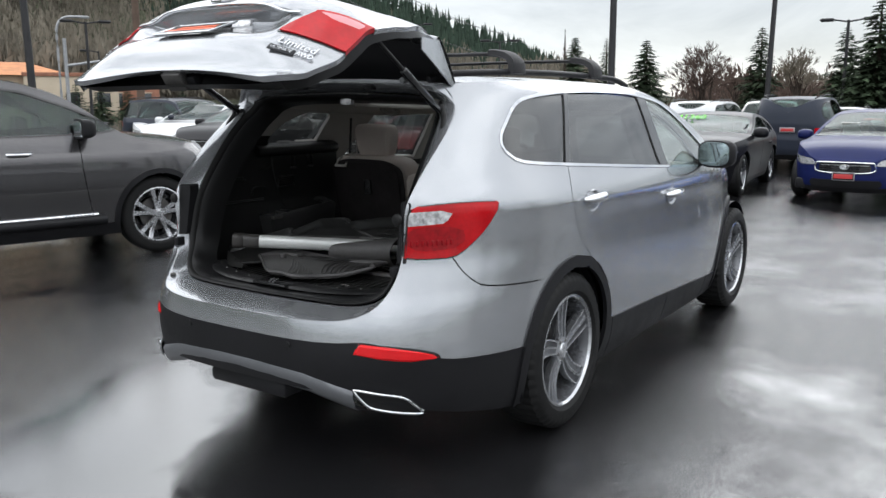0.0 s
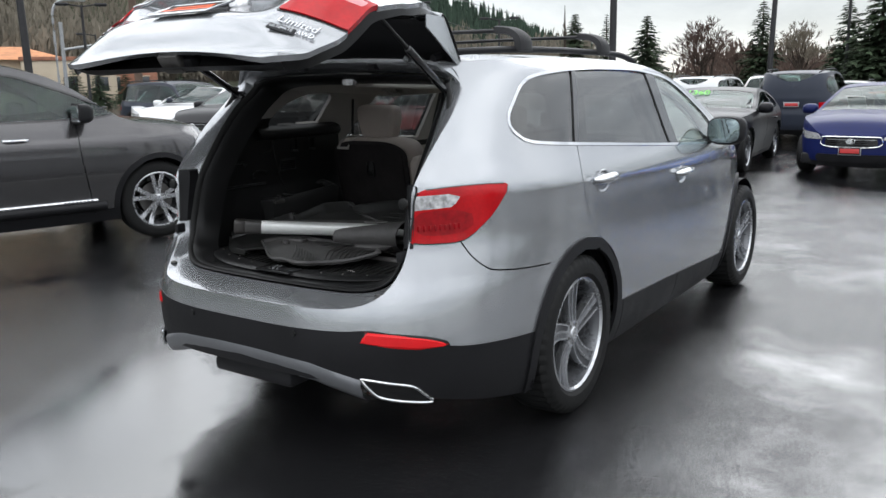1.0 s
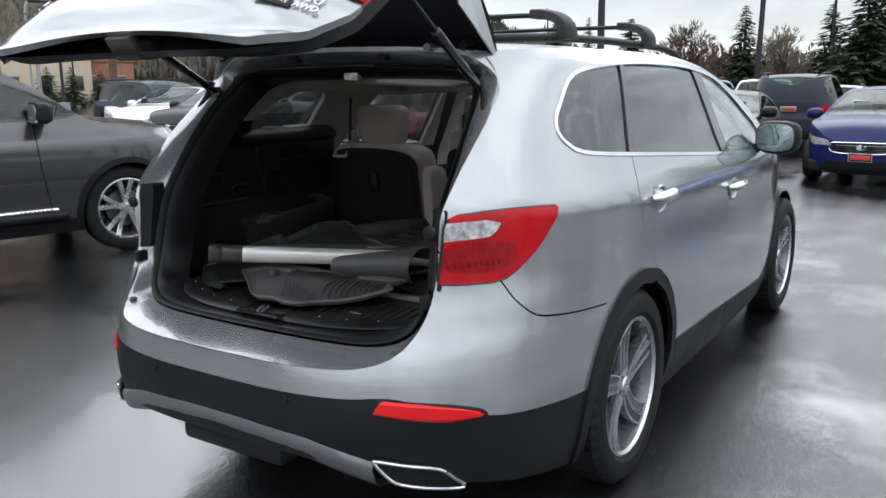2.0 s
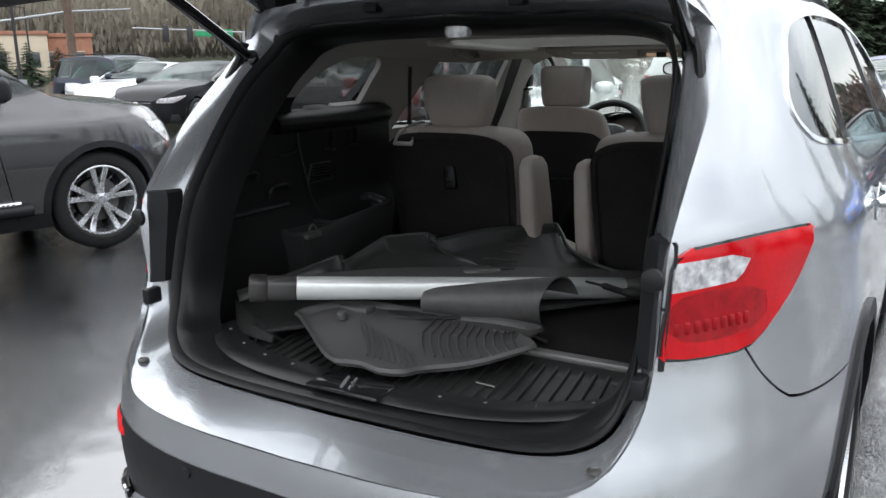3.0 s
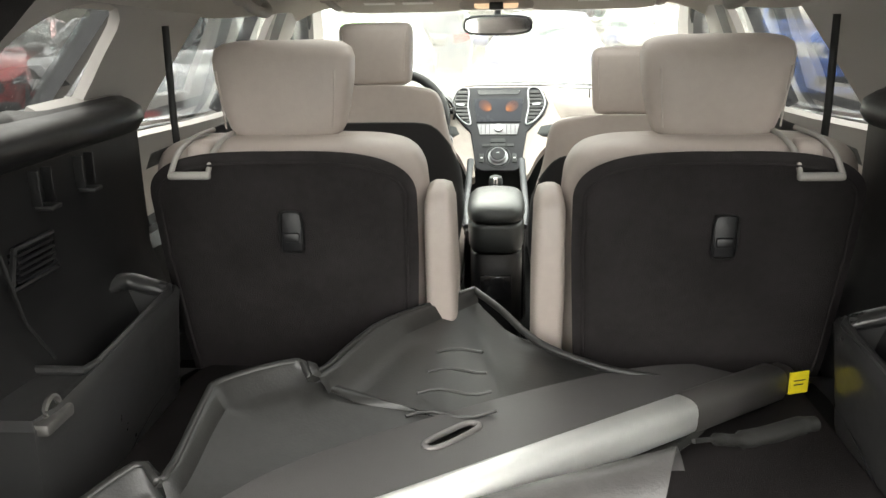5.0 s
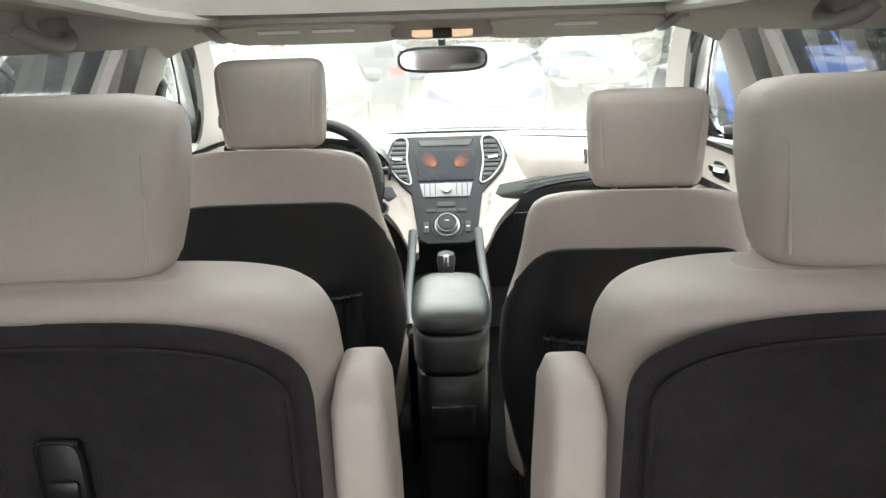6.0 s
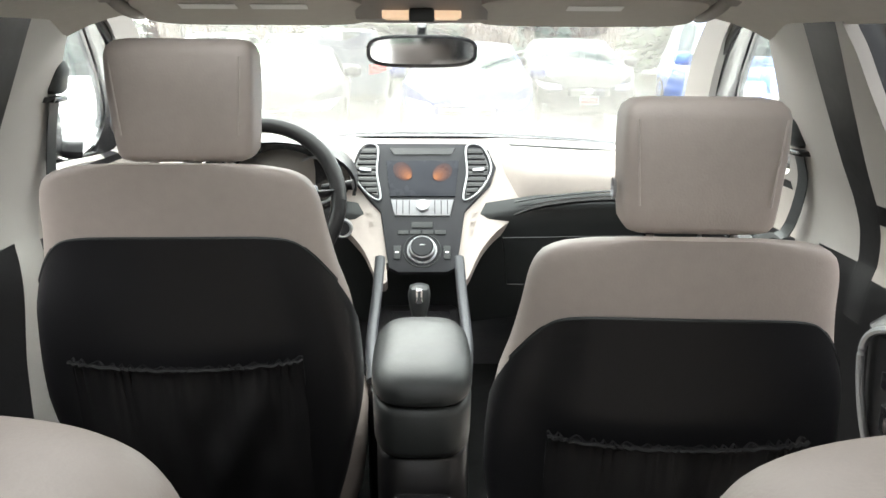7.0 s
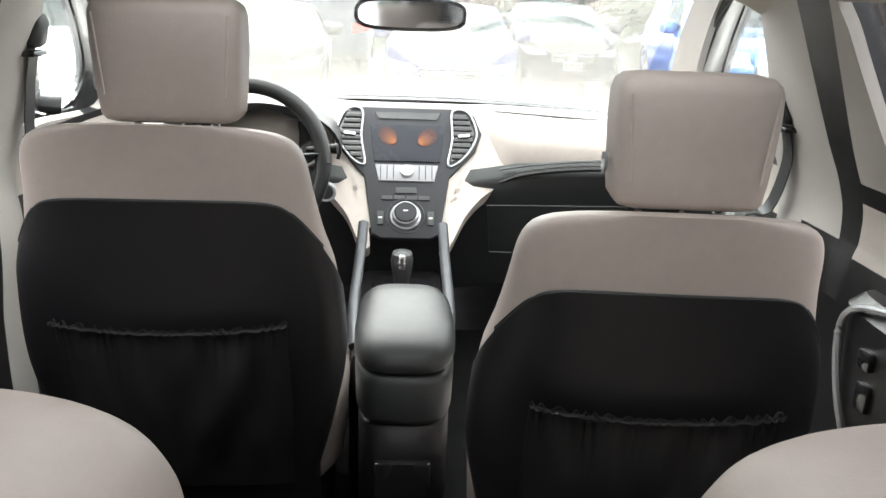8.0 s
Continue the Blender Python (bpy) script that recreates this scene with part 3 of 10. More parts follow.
class Shape:
    """Widths and ends of a car body by height, and the line along which its top begins."""

    def __init__(self, z, w, rear, front, n, y0, y1, cant, crown, crease=None, dent=0.009):
        self.w, self.rear, self.front, self.n = cubic(z, w), cubic(z, rear), cubic(z, front), cubic(z, n)
        self.y0, self.y1, self.z0, self.z1 = y0, y1, z[0], z[-1]
        self.cant, self.crown = cubic(*zip(*cant)), cubic(*zip(*crown))
        self.crease, self.dent = crease, dent

    def x(self, y, z):
        y, z = np.asarray(y, float), np.asarray(z, float)
        n = np.where(y > self.y1, 2.6, self.n(z))
        u = np.where(y < self.y0, (self.y0 - y) / (self.y0 - self.rear(z)), np.where(y > self.y1, (y - self.y1) / (self.front(z) - self.y1), 0))
        x = self.w(z) * np.maximum(0, 1 - np.clip(u, 0, 1) ** n) ** (1 / n)
        if self.crease:
            q = np.clip((self.crease[0] + self.crease[1] * y - z) / 0.26, 0, 1)
            x = x - self.dent * 6.75 * q * (1 - q) ** 2 * np.clip((y - self.rear(z)) / 0.5, 0, 1)
        return x

    def yrear(self, x, z):
        n, w = self.n(z), self.w(z)
        return self.y0 - (self.y0 - self.rear(z)) * np.maximum(0, 1 - np.clip(np.abs(x) / w, 0, 1) ** n) ** (1 / n)

    def side(self, ka=34, kb=64, kf=24, kz=66, zlow=None):
        """The right-hand side skin, from the middle of the tail round to the middle of the nose."""
        zs = np.linspace(zlow or self.z0, self.z1, kz)
        bm = bmesh.new()
        rows = []
        for z in zs:
            n = float(self.n(z))
            row = []
            for i in range(ka):
                a = (math.pi / 2) * (i / ka) ** 0.85
                y = self.y0 - (self.y0 - float(self.rear(z))) * max(0.0, math.cos(a)) ** (2 / n)
                row.append((float(self.w(z)) * math.sin(a) ** (2 / n), y, z))
            for y in np.linspace(self.y0, self.y1, kb):
                row.append((None, y, z))
            for i in range(1, kf + 1):
                a = (math.pi / 2) * (i / kf)
                y = self.y1 + (float(self.front(z)) - self.y1) * math.sin(a) ** (2 / 2.6)
                row.append((float(self.w(z)) * max(0.0, math.cos(a)) ** (2 / 2.6), y, z))
            ys = np.array([p[1] for p in row])
            xs = self.x(ys, np.full(len(ys), z))
            rows.append([bm.verts.new((float(xs[i]) if p[0] is None or ka <= i else min(p[0], p[0] if i < 2 else float(xs[i])), float(ys[i]), float(z))) for i, p in enumerate(row)])
        for a, b in zip(rows, rows[1:]):
            for i in range(len(a) - 1):
                bm.faces.new((a[i], a[i + 1], b[i + 1], b[i]))
        bmesh.ops.remove_doubles(bm, verts=bm.verts, dist=1e-5)
        bm.normal_update()
        return bm

    def top(self, y0, y1, ky=90, kx=22, ysag=0.0):
        """The top skin between two stations, over both sides; ysag curves its rear edge."""
        bm = bmesh.new()
        rows = []
        for i in range(ky + 1):
            v = i / ky
            row = []
            for j in range(kx + 1):
                u = 2 * j / kx - 1
                y = y0 + (y1 - y0) * v + ysag * (1 - v) * u * u
                zc = float(self.cant(y))
                xs = float(self.x(y, zc)) - 0.004
                row.append(bm.verts.new((u * xs, y, zc + float(self.crown(y)) * (1 - abs(u) ** 2.4))))
            rows.append(row)
        for a, b in zip(rows, rows[1:]):
            for j in range(kx):
                bm.faces.new((a[j], a[j + 1], b[j + 1], b[j]))
        bm.normal_update()
        return bm


def centres(bm):
    bm.faces.ensure_lookup_table()
    c = np.array([f.calc_center_median() for f in bm.faces])
    return list(bm.faces), c[:, 0], c[:, 1], c[:, 2]


def choose(faces, mask):
    return [f for f, k in zip(faces, mask) if k]


def wheel(parent, centre, r_tyre, r_rim, width, spokes="five_pairs", out=1, name="wheel"):
    """A wheel as part > tyre, rim, spoke, hub; its outer face looks along x * out."""
    w = thing_part(name, parent)
    c = Vector(centre)
    s = out

    def put(bm):
        return moved(bm, Matrix.Translation(c) @ Matrix.Diagonal((s, 1, 1, 1)))

    def fix(bm):
        if s < 0:
            bmesh.ops.reverse_faces(bm, faces=bm.faces)
        return bm
    h = width / 2
    prof = [(-h * 0.8, r_rim - 0.005), (-h, r_rim + 0.02), (-h, (r_rim + r_tyre) / 2), (-h * 0.92, r_tyre - 0.022), (-h * 0.75, r_tyre - 0.004), (-h * 0.3, r_tyre), (h * 0.3, r_tyre), (h * 0.75, r_tyre - 0.004), (h * 0.92, r_tyre - 0.022),
            (h * 1.0, (r_rim + r_tyre) / 2 + 0.01), (h * 0.98, r_rim + 0.02), (h * 0.86, r_rim + 0.004), (h * 0.8, r_rim - 0.005)]
    near = spokes == "five_pairs"
    tyre = lathe(prof, 144 if near else 56)
    if near:
        for v in tyre.verts:
            r = math.hypot(v.co.y, v.co.z)
            if r > r_tyre - 0.03 and int(round(math.atan2(v.co.z, v.co.y) / (2 * math.pi) * 144)) % 3 == 0:
                v.co.y *= (r - 0.007) / r
                v.co.z *= (r - 0.007) / r
    part("tyre", fix(put(tyre)), "rubber", w, "black rubber tyre with tread blocks", 35)
    barrel = lathe([(-h * 0.8, r_rim - 0.004), (-h * 0.8, r_rim - 0.02), (h * 0.4, r_rim - 0.03), (h * 0.80, r_rim - 0.014)], 56)
    part("barrel", fix(put(barrel)), "alloym", w, "silver rim barrel", 35)
    rim = lathe([(h * 0.80, r_rim - 0.015), (h * 0.9, r_rim - 0.007), (h * 0.88, r_rim + 0.002), (h * 0.80, r_rim + 0.004)], 56)
    part("rim", fix(put(rim)), "alloy", w, "bright alloy rim lip", 35)
    disc = lathe([(-0.02, 0.0), (-0.02, r_rim * 0.62), (0.0, r_rim * 0.62), (0.0, 0.0)], 32)
    part("brake_disc", fix(put(disc)), "steel", w, "dull steel brake disc", 35)
    back = lathe([(-h * 0.55, 0.0), (-h * 0.55, r_rim - 0.02), (-h * 0.5, r_rim - 0.02), (-h * 0.5, 0.0)], 32)
    part("wheel_well_backing", fix(put(back)), "gloss", w, "", 35)
    hx = h * 0.62

    def spoke(a, w0, w1, twist, fx, depth=0.03, r0=0.05, side=(0.0, 0.0)):
        rows = []
        for i in range(7):
            t = i / 6
            rr = r0 + (r_rim - 0.014 - r0) * t
            ww = (w0 + (w1 - w0) * t) / 2
            ang = a + twist * t * t
            xx = fx + 0.012 * math.sin(t * math.pi) * -1 + 0.018 * t
            ca, sa = math.cos(ang), math.sin(ang)
            off = side[0] + (side[1] - side[0]) * t
            row = []
            for du, dx in ((-1, -depth), (-1, -0.004), (-0.82, 0), (0.82, 0), (1, -0.004), (1, -depth)):
                row.append((xx + dx, rr * ca - (ww * du + off) * sa, rr * sa + (ww * du + off) * ca))
            rows.append(row)
        return loft(rows)
    if spokes == "five_pairs":
        for i in range(5):
            a = 2 * math.pi * i / 5 + math.pi / 2
            for k in (-1, 1):
                part("spoke", fix(put(spoke(a, 0.024, 0.040, 0.16, hx - 0.004, 0.04, 0.045, (k * 0.0145, k * 0.0265)))), "alloym" if k > 0 else "alloyd", w, "grey painted spoke half")
                for o0, o1, wd in ((0.0272, 0.0475, 0.009), (0.0024, 0.0054, 0.005)):
                    part("spoke_edge", fix(put(spoke(a, wd * 0.8, wd, 0.16, hx + 0.0005, 0.030, 0.050, (k * o0, k * o1)))), "alloy", w, "bright machined spoke edge")
    elif spokes == "ten":
        for i in range(5):
            a = 2 * math.pi * i / 5 + math.pi / 2
            for k in (-1, 1):
                part("spoke", fix(put(spoke(a + k * 0.17, 0.034, 0.046, k * 0.05, hx))), "alloy", w)
    else:
        for i in range(5):
            a = 2 * math.pi * i / 5 + math.pi / 2
            part("spoke", fix(put(spoke(a, 0.07, 0.05, 0.0, hx))), "alloy" if spokes == "plain" else "alloyd", w)
    hub = lathe([(hx - 0.03, 0.062), (hx - 0.002, 0.058), (hx + 0.004, 0.034), (hx + 0.010, 0.030), (hx + 0.012, 0.0)], 28)
    part("hub_cap", fix(put(hub)), "alloy", w, "round alloy centre cap")
    for i in range(5):
        a = 2 * math.pi * i / 5 + math.pi / 2 + 0.63
        nut = lathe([(hx - 0.012, 0.009), (hx + 0.002, 0.009), (hx + 0.004, 0.0)], 6, c=(0, 0.044 * math.cos(a), 0.044 * math.sin(a)))
        part("wheel_nut", fix(put(nut)), "steel", w)
    return w


def thing_part(name, parent, label=""):
    """An empty holder for a part that has pieces of its own."""
    ob = new(name)
    ob.empty_display_size = 0.05
    ob.parent = parent
    if label:
        tagged(ob, label)
    return ob


RACK1, RACK2 = 0.08, 0.95
EXX, EXY, EXH = -6.20, -0.59, 14.0


# ---- the silver SUV with its tailgate up ----
suv = thing("suv", "silver-grey metallic SUV with half-raised tailgate on wet asphalt", "car")
AXR, AXF, WZ, RT = 0.06, 2.86, 0.370, 0.370
S = Shape(
    [0.20, 0.30, 0.40, 0.55, 0.65, 0.72, 0.80, 0.92, 1.00, 1.06, 1.12, 1.20, 1.35, 1.45, 1.55, 1.64],
    [0.87, 0.905, 0.925, 0.938, 0.940, 0.940, 0.938, 0.936, 0.935, 0.928, 0.908, 0.868, 0.798, 0.752, 0.700, 0.630],
    [-1.00, -1.09, -1.125, -1.14, -1.135, -1.12, -1.10, -1.09, -1.10, -1.11, -1.12, -1.10, -1.02, -0.95, -0.86, -0.78],
    [3.55, 3.64, 3.68, 3.72, 3.72, 3.70, 3.68, 3.60, 3.52, 3.45, 3.40, 3.40, 3.40, 3.40, 3.40, 3.40],
    [3.2, 3.3, 3.3, 3.3, 3.2, 3.1, 2.9, 2.65, 2.6, 2.6, 2.6, 2.6, 2.6, 2.6, 2.6, 2.6], 0.2, 1.9,
    [(-0.75, 1.55), (-0.60, 1.575), (-0.35, 1.592), (0.0, 1.606), (0.5, 1.612), (1.1, 1.604), (1.4, 1.578), (1.75, 1.50), (2.02, 1.395), (2.25, 1.265), (2.45, 1.145), (2.60, 1.075), (2.76, 1.04), (3.1, 1.0), (3.4, 0.93), (3.55, 0.86), (3.66, 0.76), (3.71, 0.66)],
    [(-0.75, 0.025), (0.0, 0.035), (1.2, 0.035), (1.6, 0.045), (2.2, 0.06), (2.6, 0.06), (3.2, 0.07), (3.5, 0.05), (3.71, 0.01)],
    crease=(1.065, -0.045))

WIN = smooth_line([(-0.20, 1.262), (-0.28, 1.285), (-0.318, 1.325), (-0.298, 1.372), (-0.235, 1.42), (-0.13, 1.488), (0.016, 1.525), (0.393, 1.551), (0.75, 1.558), (1.107, 1.553), (1.38, 1.535), (1.68, 1.487), (1.95, 1.354), (2.13, 1.235), (2.18, 1.165), (2.12, 1.112), (1.705, 1.129), (1.035, 1.170), (0.145, 1.233)], 4, True)
OPENING = [(0.0, 0.690), (0.30, 0.692), (0.50, 0.70), (0.600, 0.735), (0.645, 0.82), (0.655, 0.93), (0.664, 1.10), (0.670, 1.29), (0.664, 1.42), (0.640, 1.50), (0.58, 1.56), (0.45, 1.64), (0.0, 1.66)]
OPEN_POLY = np.vstack([smooth_line(OPENING, 4), np.array([(-0.3, 1.66), (-0.3, 0.69)])])
LAMP = smooth_line([(-0.842, 1.104), (-0.774, 1.119), (-0.643, 1.122), (-0.50, 1.116), (-0.478, 1.106), (-0.510, 1.065), (-0.556, 1.012), (-0.615, 0.965), (-0.690, 0.922), (-0.766, 0.918), (-0.853, 0.924), (-0.860, 0.94), (-0.852, 1.02)], 4, True)
LAMP_CLEAR = [(-0.692, 1.100), (-0.715, 1.052), (-0.90, 1.044), (-0.90, 1.098)]
LAMP_DARK = smooth_line([(-0.84, 0.955), (-0.70, 0.950), (-0.648, 0.975), (-0.672, 1.030), (-0.84, 1.036)], 3, True)
BUMPER_SEAM = smooth_line([(-0.80, 0.985), (-0.715, 0.935), (-0.675, 0.86), (-0.62, 0.805), (-0.556, 0.788), (-0.40, 0.772), (-0.15, 0.757)], 4)
BUMPER_CLAD = smooth_line([(-1.5, 0.612), (-1.13, 0.614), (-1.03, 0.622), (-0.95, 0.585), (-0.80, 0.538), (-0.64, 0.518), (-0.357, 0.497), (-0.2, 0.49)], 4)
REAR_DOOR = smooth_line([(0.150, 1.30), (0.133, 1.218), (0.075, 1.12), (0.065, 1.06), (0.138, 0.896), (0.235, 0.800), (0.40, 0.66), (0.52, 0.48), (0.56, 0.35), (0.58, 0.15)], 4)
MID_DOOR = smooth_line([(1.345, 1.30), (1.352, 1.138), (1.40, 1.0), (1.40, 0.877), (1.37, 0.586), (1.39, 0.344), (1.40, 0.15)], 4)
FRONT_DOOR = smooth_line([(2.05, 1.35), (2.10, 1.16), (2.19, 0.95), (2.20, 0.7), (2.17, 0.5), (2.20, 0.15)], 4)
SILL_LINE = np.array([(0.3, 0.435), (0.566, 0.424), (1.193, 0.402), (2.305, 0.345), (2.6, 0.34)])


def arch(y, z, yc, r):
    return np.hypot(y - yc, (z - (WZ + 0.005))) - r


CLAD_LOW = cubic([-1.2, -1.10, -0.97, -0.61, -0.28, -0.05], [0.425, 0.42, 0.37, 0.27, 0.21, 0.20])
bm = S.side()
GAP = 0.0028
seams = [
    lambda x, y, z: z - S.cant(y) - 0.0 * x,
    lambda x, y, z: inside(WIN, y, z), lambda x, y, z: inside(WIN, y, z) - 0.013,
    lambda x, y, z: inside(OPEN_POLY, x, z) + np.where(y > -0.3, 9.0, 0.0),
    lambda x, y, z: inside(LAMP, y, z), lambda x, y, z: inside(LAMP, y, z) - 0.005,
    lambda x, y, z: inside(LAMP_CLEAR, y, z) + np.where(inside(LAMP, y, z) > 0.01, 9.0, 0.0),
    lambda x, y, z: inside(LAMP_DARK, y, z) + np.where(inside(LAMP, y, z) > 0.01, 9.0, 0.0),
    lambda x, y, z: off_line(BUMPER_SEAM, y, z) - GAP + np.where((y > -0.2) | (z < 0.7), 9.0, 0.0), lambda x, y, z: off_line(BUMPER_SEAM, y, z) + GAP + np.where((y > -0.2) | (z < 0.7), 9.0, 0.0),
    lambda x, y, z: off_line(BUMPER_CLAD, y, z) + np.where(y > -0.2, 9.0, 0.0),
    lambda x, y, z: z - CLAD_LOW(y) + np.where(y > -0.1, 9.0, 0.0),
    lambda x, y, z: arch(y, z, AXR, 0.395), lambda x, y, z: arch(y, z, AXR, 0.448),
    lambda x, y, z: arch(y, z, AXF, 0.395), lambda x, y, z: arch(y, z, AXF, 0.448),
    lambda x, y, z: off_line(SILL_LINE, y, z) + np.where((y < 0.3) | (y > 2.6), 9.0, 0.0),
]
for line in (REAR_DOOR, MID_DOOR, FRONT_DOOR):
    for g in (-GAP, GAP):
        seams.append(lambda x, y, z, line=line, g=g: off_line(line, y, z) - g + np.where(z > 1.36, 9.0, 0.0))
for f_cut in seams:
    cut(bm, f_cut)
faces, fx, fy, fz = centres(bm)
gone = (fz > S.cant(fy)) | ((inside(OPEN_POLY, fx, fz) < 0) & (fy < -0.3)) | (arch(fy, fz, AXR, 0.395) < 0) | (arch(fy, fz, AXF, 0.395) < 0)
d_win = inside(WIN, fy, fz)
d_lamp = np.where(fy < -0.3, inside(LAMP, fy, fz), 9.0)
d_rear, d_mid, d_front = [off_line(k, fy, fz) for k in (REAR_DOOR, MID_DOOR, FRONT_DOOR)]
below = fz < 1.30
gap = ((np.abs(d_rear) < GAP) | (np.abs(d_mid) < GAP) | (np.abs(d_front) < GAP)) & (d_win > 0.013) & below
d_seam = off_line(BUMPER_SEAM, fy, fz)
gap |= (np.abs(d_seam) < GAP) & (fy < -0.2) & (fz > 0.7) & (d_lamp > 0.005)
free = ~gone & ~gap
claimed = np.zeros(len(faces), bool)


def take(mask):
    global claimed
    got = mask & free & ~claimed
    claimed = claimed | got
    return choose(faces, got)


lamp_clear = take((d_lamp < 0) & (inside(LAMP_CLEAR, fy, fz) < 0))
lamp_dark = take((d_lamp < 0) & (inside(LAMP_DARK, fy, fz) < 0))
lamp_red = take((d_lamp < 0))
lamp_rim = take((d_lamp < 0.005))
panes = take(d_win < 0)
win_trim = take(d_win < 0.013)
arch_r = take((arch(fy, fz, AXR, 0.448) < 0) & (fz > 0.22))
arch_f = take((arch(fy, fz, AXF, 0.448) < 0) & (fz > 0.22))
low_clad = take((fy < -0.1) & (off_line(BUMPER_CLAD, fy, fz) < 0) & (fz > CLAD_LOW(fy)))
under = take((fy < -0.1) & (fz <= CLAD_LOW(fy)))
sill = take((fy > 0.2) & (fy < 2.6) & (off_line(SILL_LINE, fy, fz) < 0))
bumper = take((fy < -0.1) & (d_seam < 0) & (fz < 1.0))
quarter = take((d_rear < 0))
r_door = take((d_mid < 0))
f_door = take((d_front < 0))
fender = take(fy < 9)

body_side = {}
for side, mir in (("right", False), ("left", True)):
    for nm, keep, mt, lab, t, push in (
            ("quarter_panel", quarter, "silver", "", 0.012, 0), ("rear_door", r_door, "silver", "", 0.012, 0), ("front_door", f_door, "silver", "", 0.012, 0),
            ("front_fender", fender, "silver", "", 0.012, 0), ("window_trim", win_trim, "chrome", "thin bright chrome window surround", 0.012, 0.004),
            ("wheel_arch_trim", arch_r, "clad", "matt black plastic arch moulding", 0.02, 0.012), ("wheel_arch_trim", arch_f, "clad", "matt black plastic arch moulding", 0.02, 0.012),
            ("sill_moulding", sill, "clad", "matt black plastic sill moulding", 0.02, 0.005)):
        body_side[nm, side] = part(nm, thick(pick(bm, keep, mir, push), t), mt, suv, lab, 50)
    lampo = part("tail_lamp", thick(pick(bm, lamp_red, mir, 0.006), 0.02), "lens", suv, "wrap-round red tail lamp", 50)
    part("reversing_lens", thick(pick(bm, lamp_clear, mir, 0.006), 0.02), "clear", lampo, "clear ribbed reversing lens")
    part("inner_lamp", thick(pick(bm, lamp_dark, mir, 0.0055), 0.02), "lensd", lampo, "darker inner lamp chamber")
    part("lamp_surround", thick(pick(bm, lamp_rim, mir, 0.002), 0.02), "gloss", lampo)
    for k in range(9):
        y = -0.842 + 0.017 * k
        b = box(-0.007, 0.007, -0.004, 0.004, -0.012, 0.012, 0.003)
        moved(b, Matrix.Translation(((float(S.x(y, 0.975)) + 0.0065) * (-1 if mir else 1), y, 0.978)))
        part("lamp_segment", b, "lensd", lampo, "dark red lamp segment" if k == 0 else "")
    # slim red reflector wrapping the bumper's corner: slanted inner end, pointed outer end
    for nm, grow, out, mt in (("reflector_rim", 0.006, 0.0045, "seal"), ("bumper_reflector", 0.0, 0.008, "reflector")):
        rows = []
        for v in np.linspace(0, 1, 7):
            row = []
            for u in np.linspace(0, 1, 25):
                x = 0.563 + 0.015 * v - grow + (0.232 - 0.030 * v ** 2 + 2 * grow) * u
                lo, hi = 0.577 - 0.034 * min(1.0, u / 0.75) ** 0.9, 0.618 - 0.028 * u - 0.024 * u ** 5
                z = lo - grow + (hi - lo + 2 * grow) * v
                dome = out - 0.006 * (max(abs(2 * u - 1), abs(2 * v - 1)) > 0.99)
                row.append(((x + dome * 0.45) * (-1 if mir else 1), float(S.yrear(x, z)) - dome * 0.9, z))
            rows.append(row)
        rb = loft(rows, False, False)
        rb.normal_update()
        if sum(f.normal.y for f in rb.faces) > 0:
            bmesh.ops.reverse_faces(rb, faces=rb.faces)
        if mt == "seal":
            part(nm, thick(rb, 0.008), mt, suv, "black rim of the bumper reflector", 50)
        else:
            part(nm, thick(rb, 0.008), mt, suv, "slim red bumper reflector", 30)
part("rear_bumper", thick(pick(bm, bumper, "both"), 0.012), "silver", suv, "painted upper bumper", 50)
part("bumper_cladding", thick(pick(bm, low_clad, "both", 0.002), 0.02), "clad", suv, "matt black lower bumper", 50)

# panes between the pillars
PIL1, PIL2 = np.array([(0.15, 1.0), (0.145, 1.233), (0.42, 1.56), (0.5, 1.66)]), np.array([(1.34, 1.0), (1.34, 1.166), (1.40, 1.56), (1.42, 1.66)])
for nm, lo, hi, mt, lab in (("quarter_glass", None, PIL1, "tint", "dark tinted fixed quarter glass"), ("rear_door_glass", PIL1, PIL2, "tint", "dark tinted door glass"), ("front_door_glass", PIL2, None, "pane", "lightly tinted door glass")):
    for side, mir in (("right", False), ("left", True)):
        sub = pick(bm, panes)
        cuts = []
        if lo is not None:
            cuts.append((lo, -1))
        if hi is not None:
            cuts.append((hi, 1))
        for line, sg in cuts:
            cut(sub, lambda x, y, z, line=line, sg=sg: off_line(line, y, z) * sg - (0.06 if line is PIL2 else 0.017))
        fs, a, b, c = centres(sub)
        m_in = np.ones(len(fs), bool)
        for line, sg in cuts:
            m_in &= off_line(line, b, c) * sg > (0.06 if line is PIL2 else 0.017)
        po = part(nm, thick(pick(sub, choose(fs, m_in), mir, -0.006), 0.004), mt, suv, lab, 50)
        po.visible_shadow = False
        sub.free()
for line, wd, lab in ((PIL1, 0.017, "slim black pillar trim"), (PIL2, 0.06, "gloss black centre pillar cover")):
    for mir in (False, True):
        sub = pick(bm, panes)
        for g in (-wd, wd):
            cut(sub, lambda x, y, z: off_line(line, y, z) - g)
        fs, a, b, c = centres(sub)
        part("pillar_trim", thick(pick(sub, choose(fs, np.abs(off_line(line, b, c)) < wd), mir, 0.001), 0.03), "gloss", suv, lab, 50)
        sub.free()
bm.free()

# top: roof, windscreen, bonnet
bm = S.top(-0.515, 3.70, 120, 26, 0.05)
WS0, WS1 = 1.45, 2.765


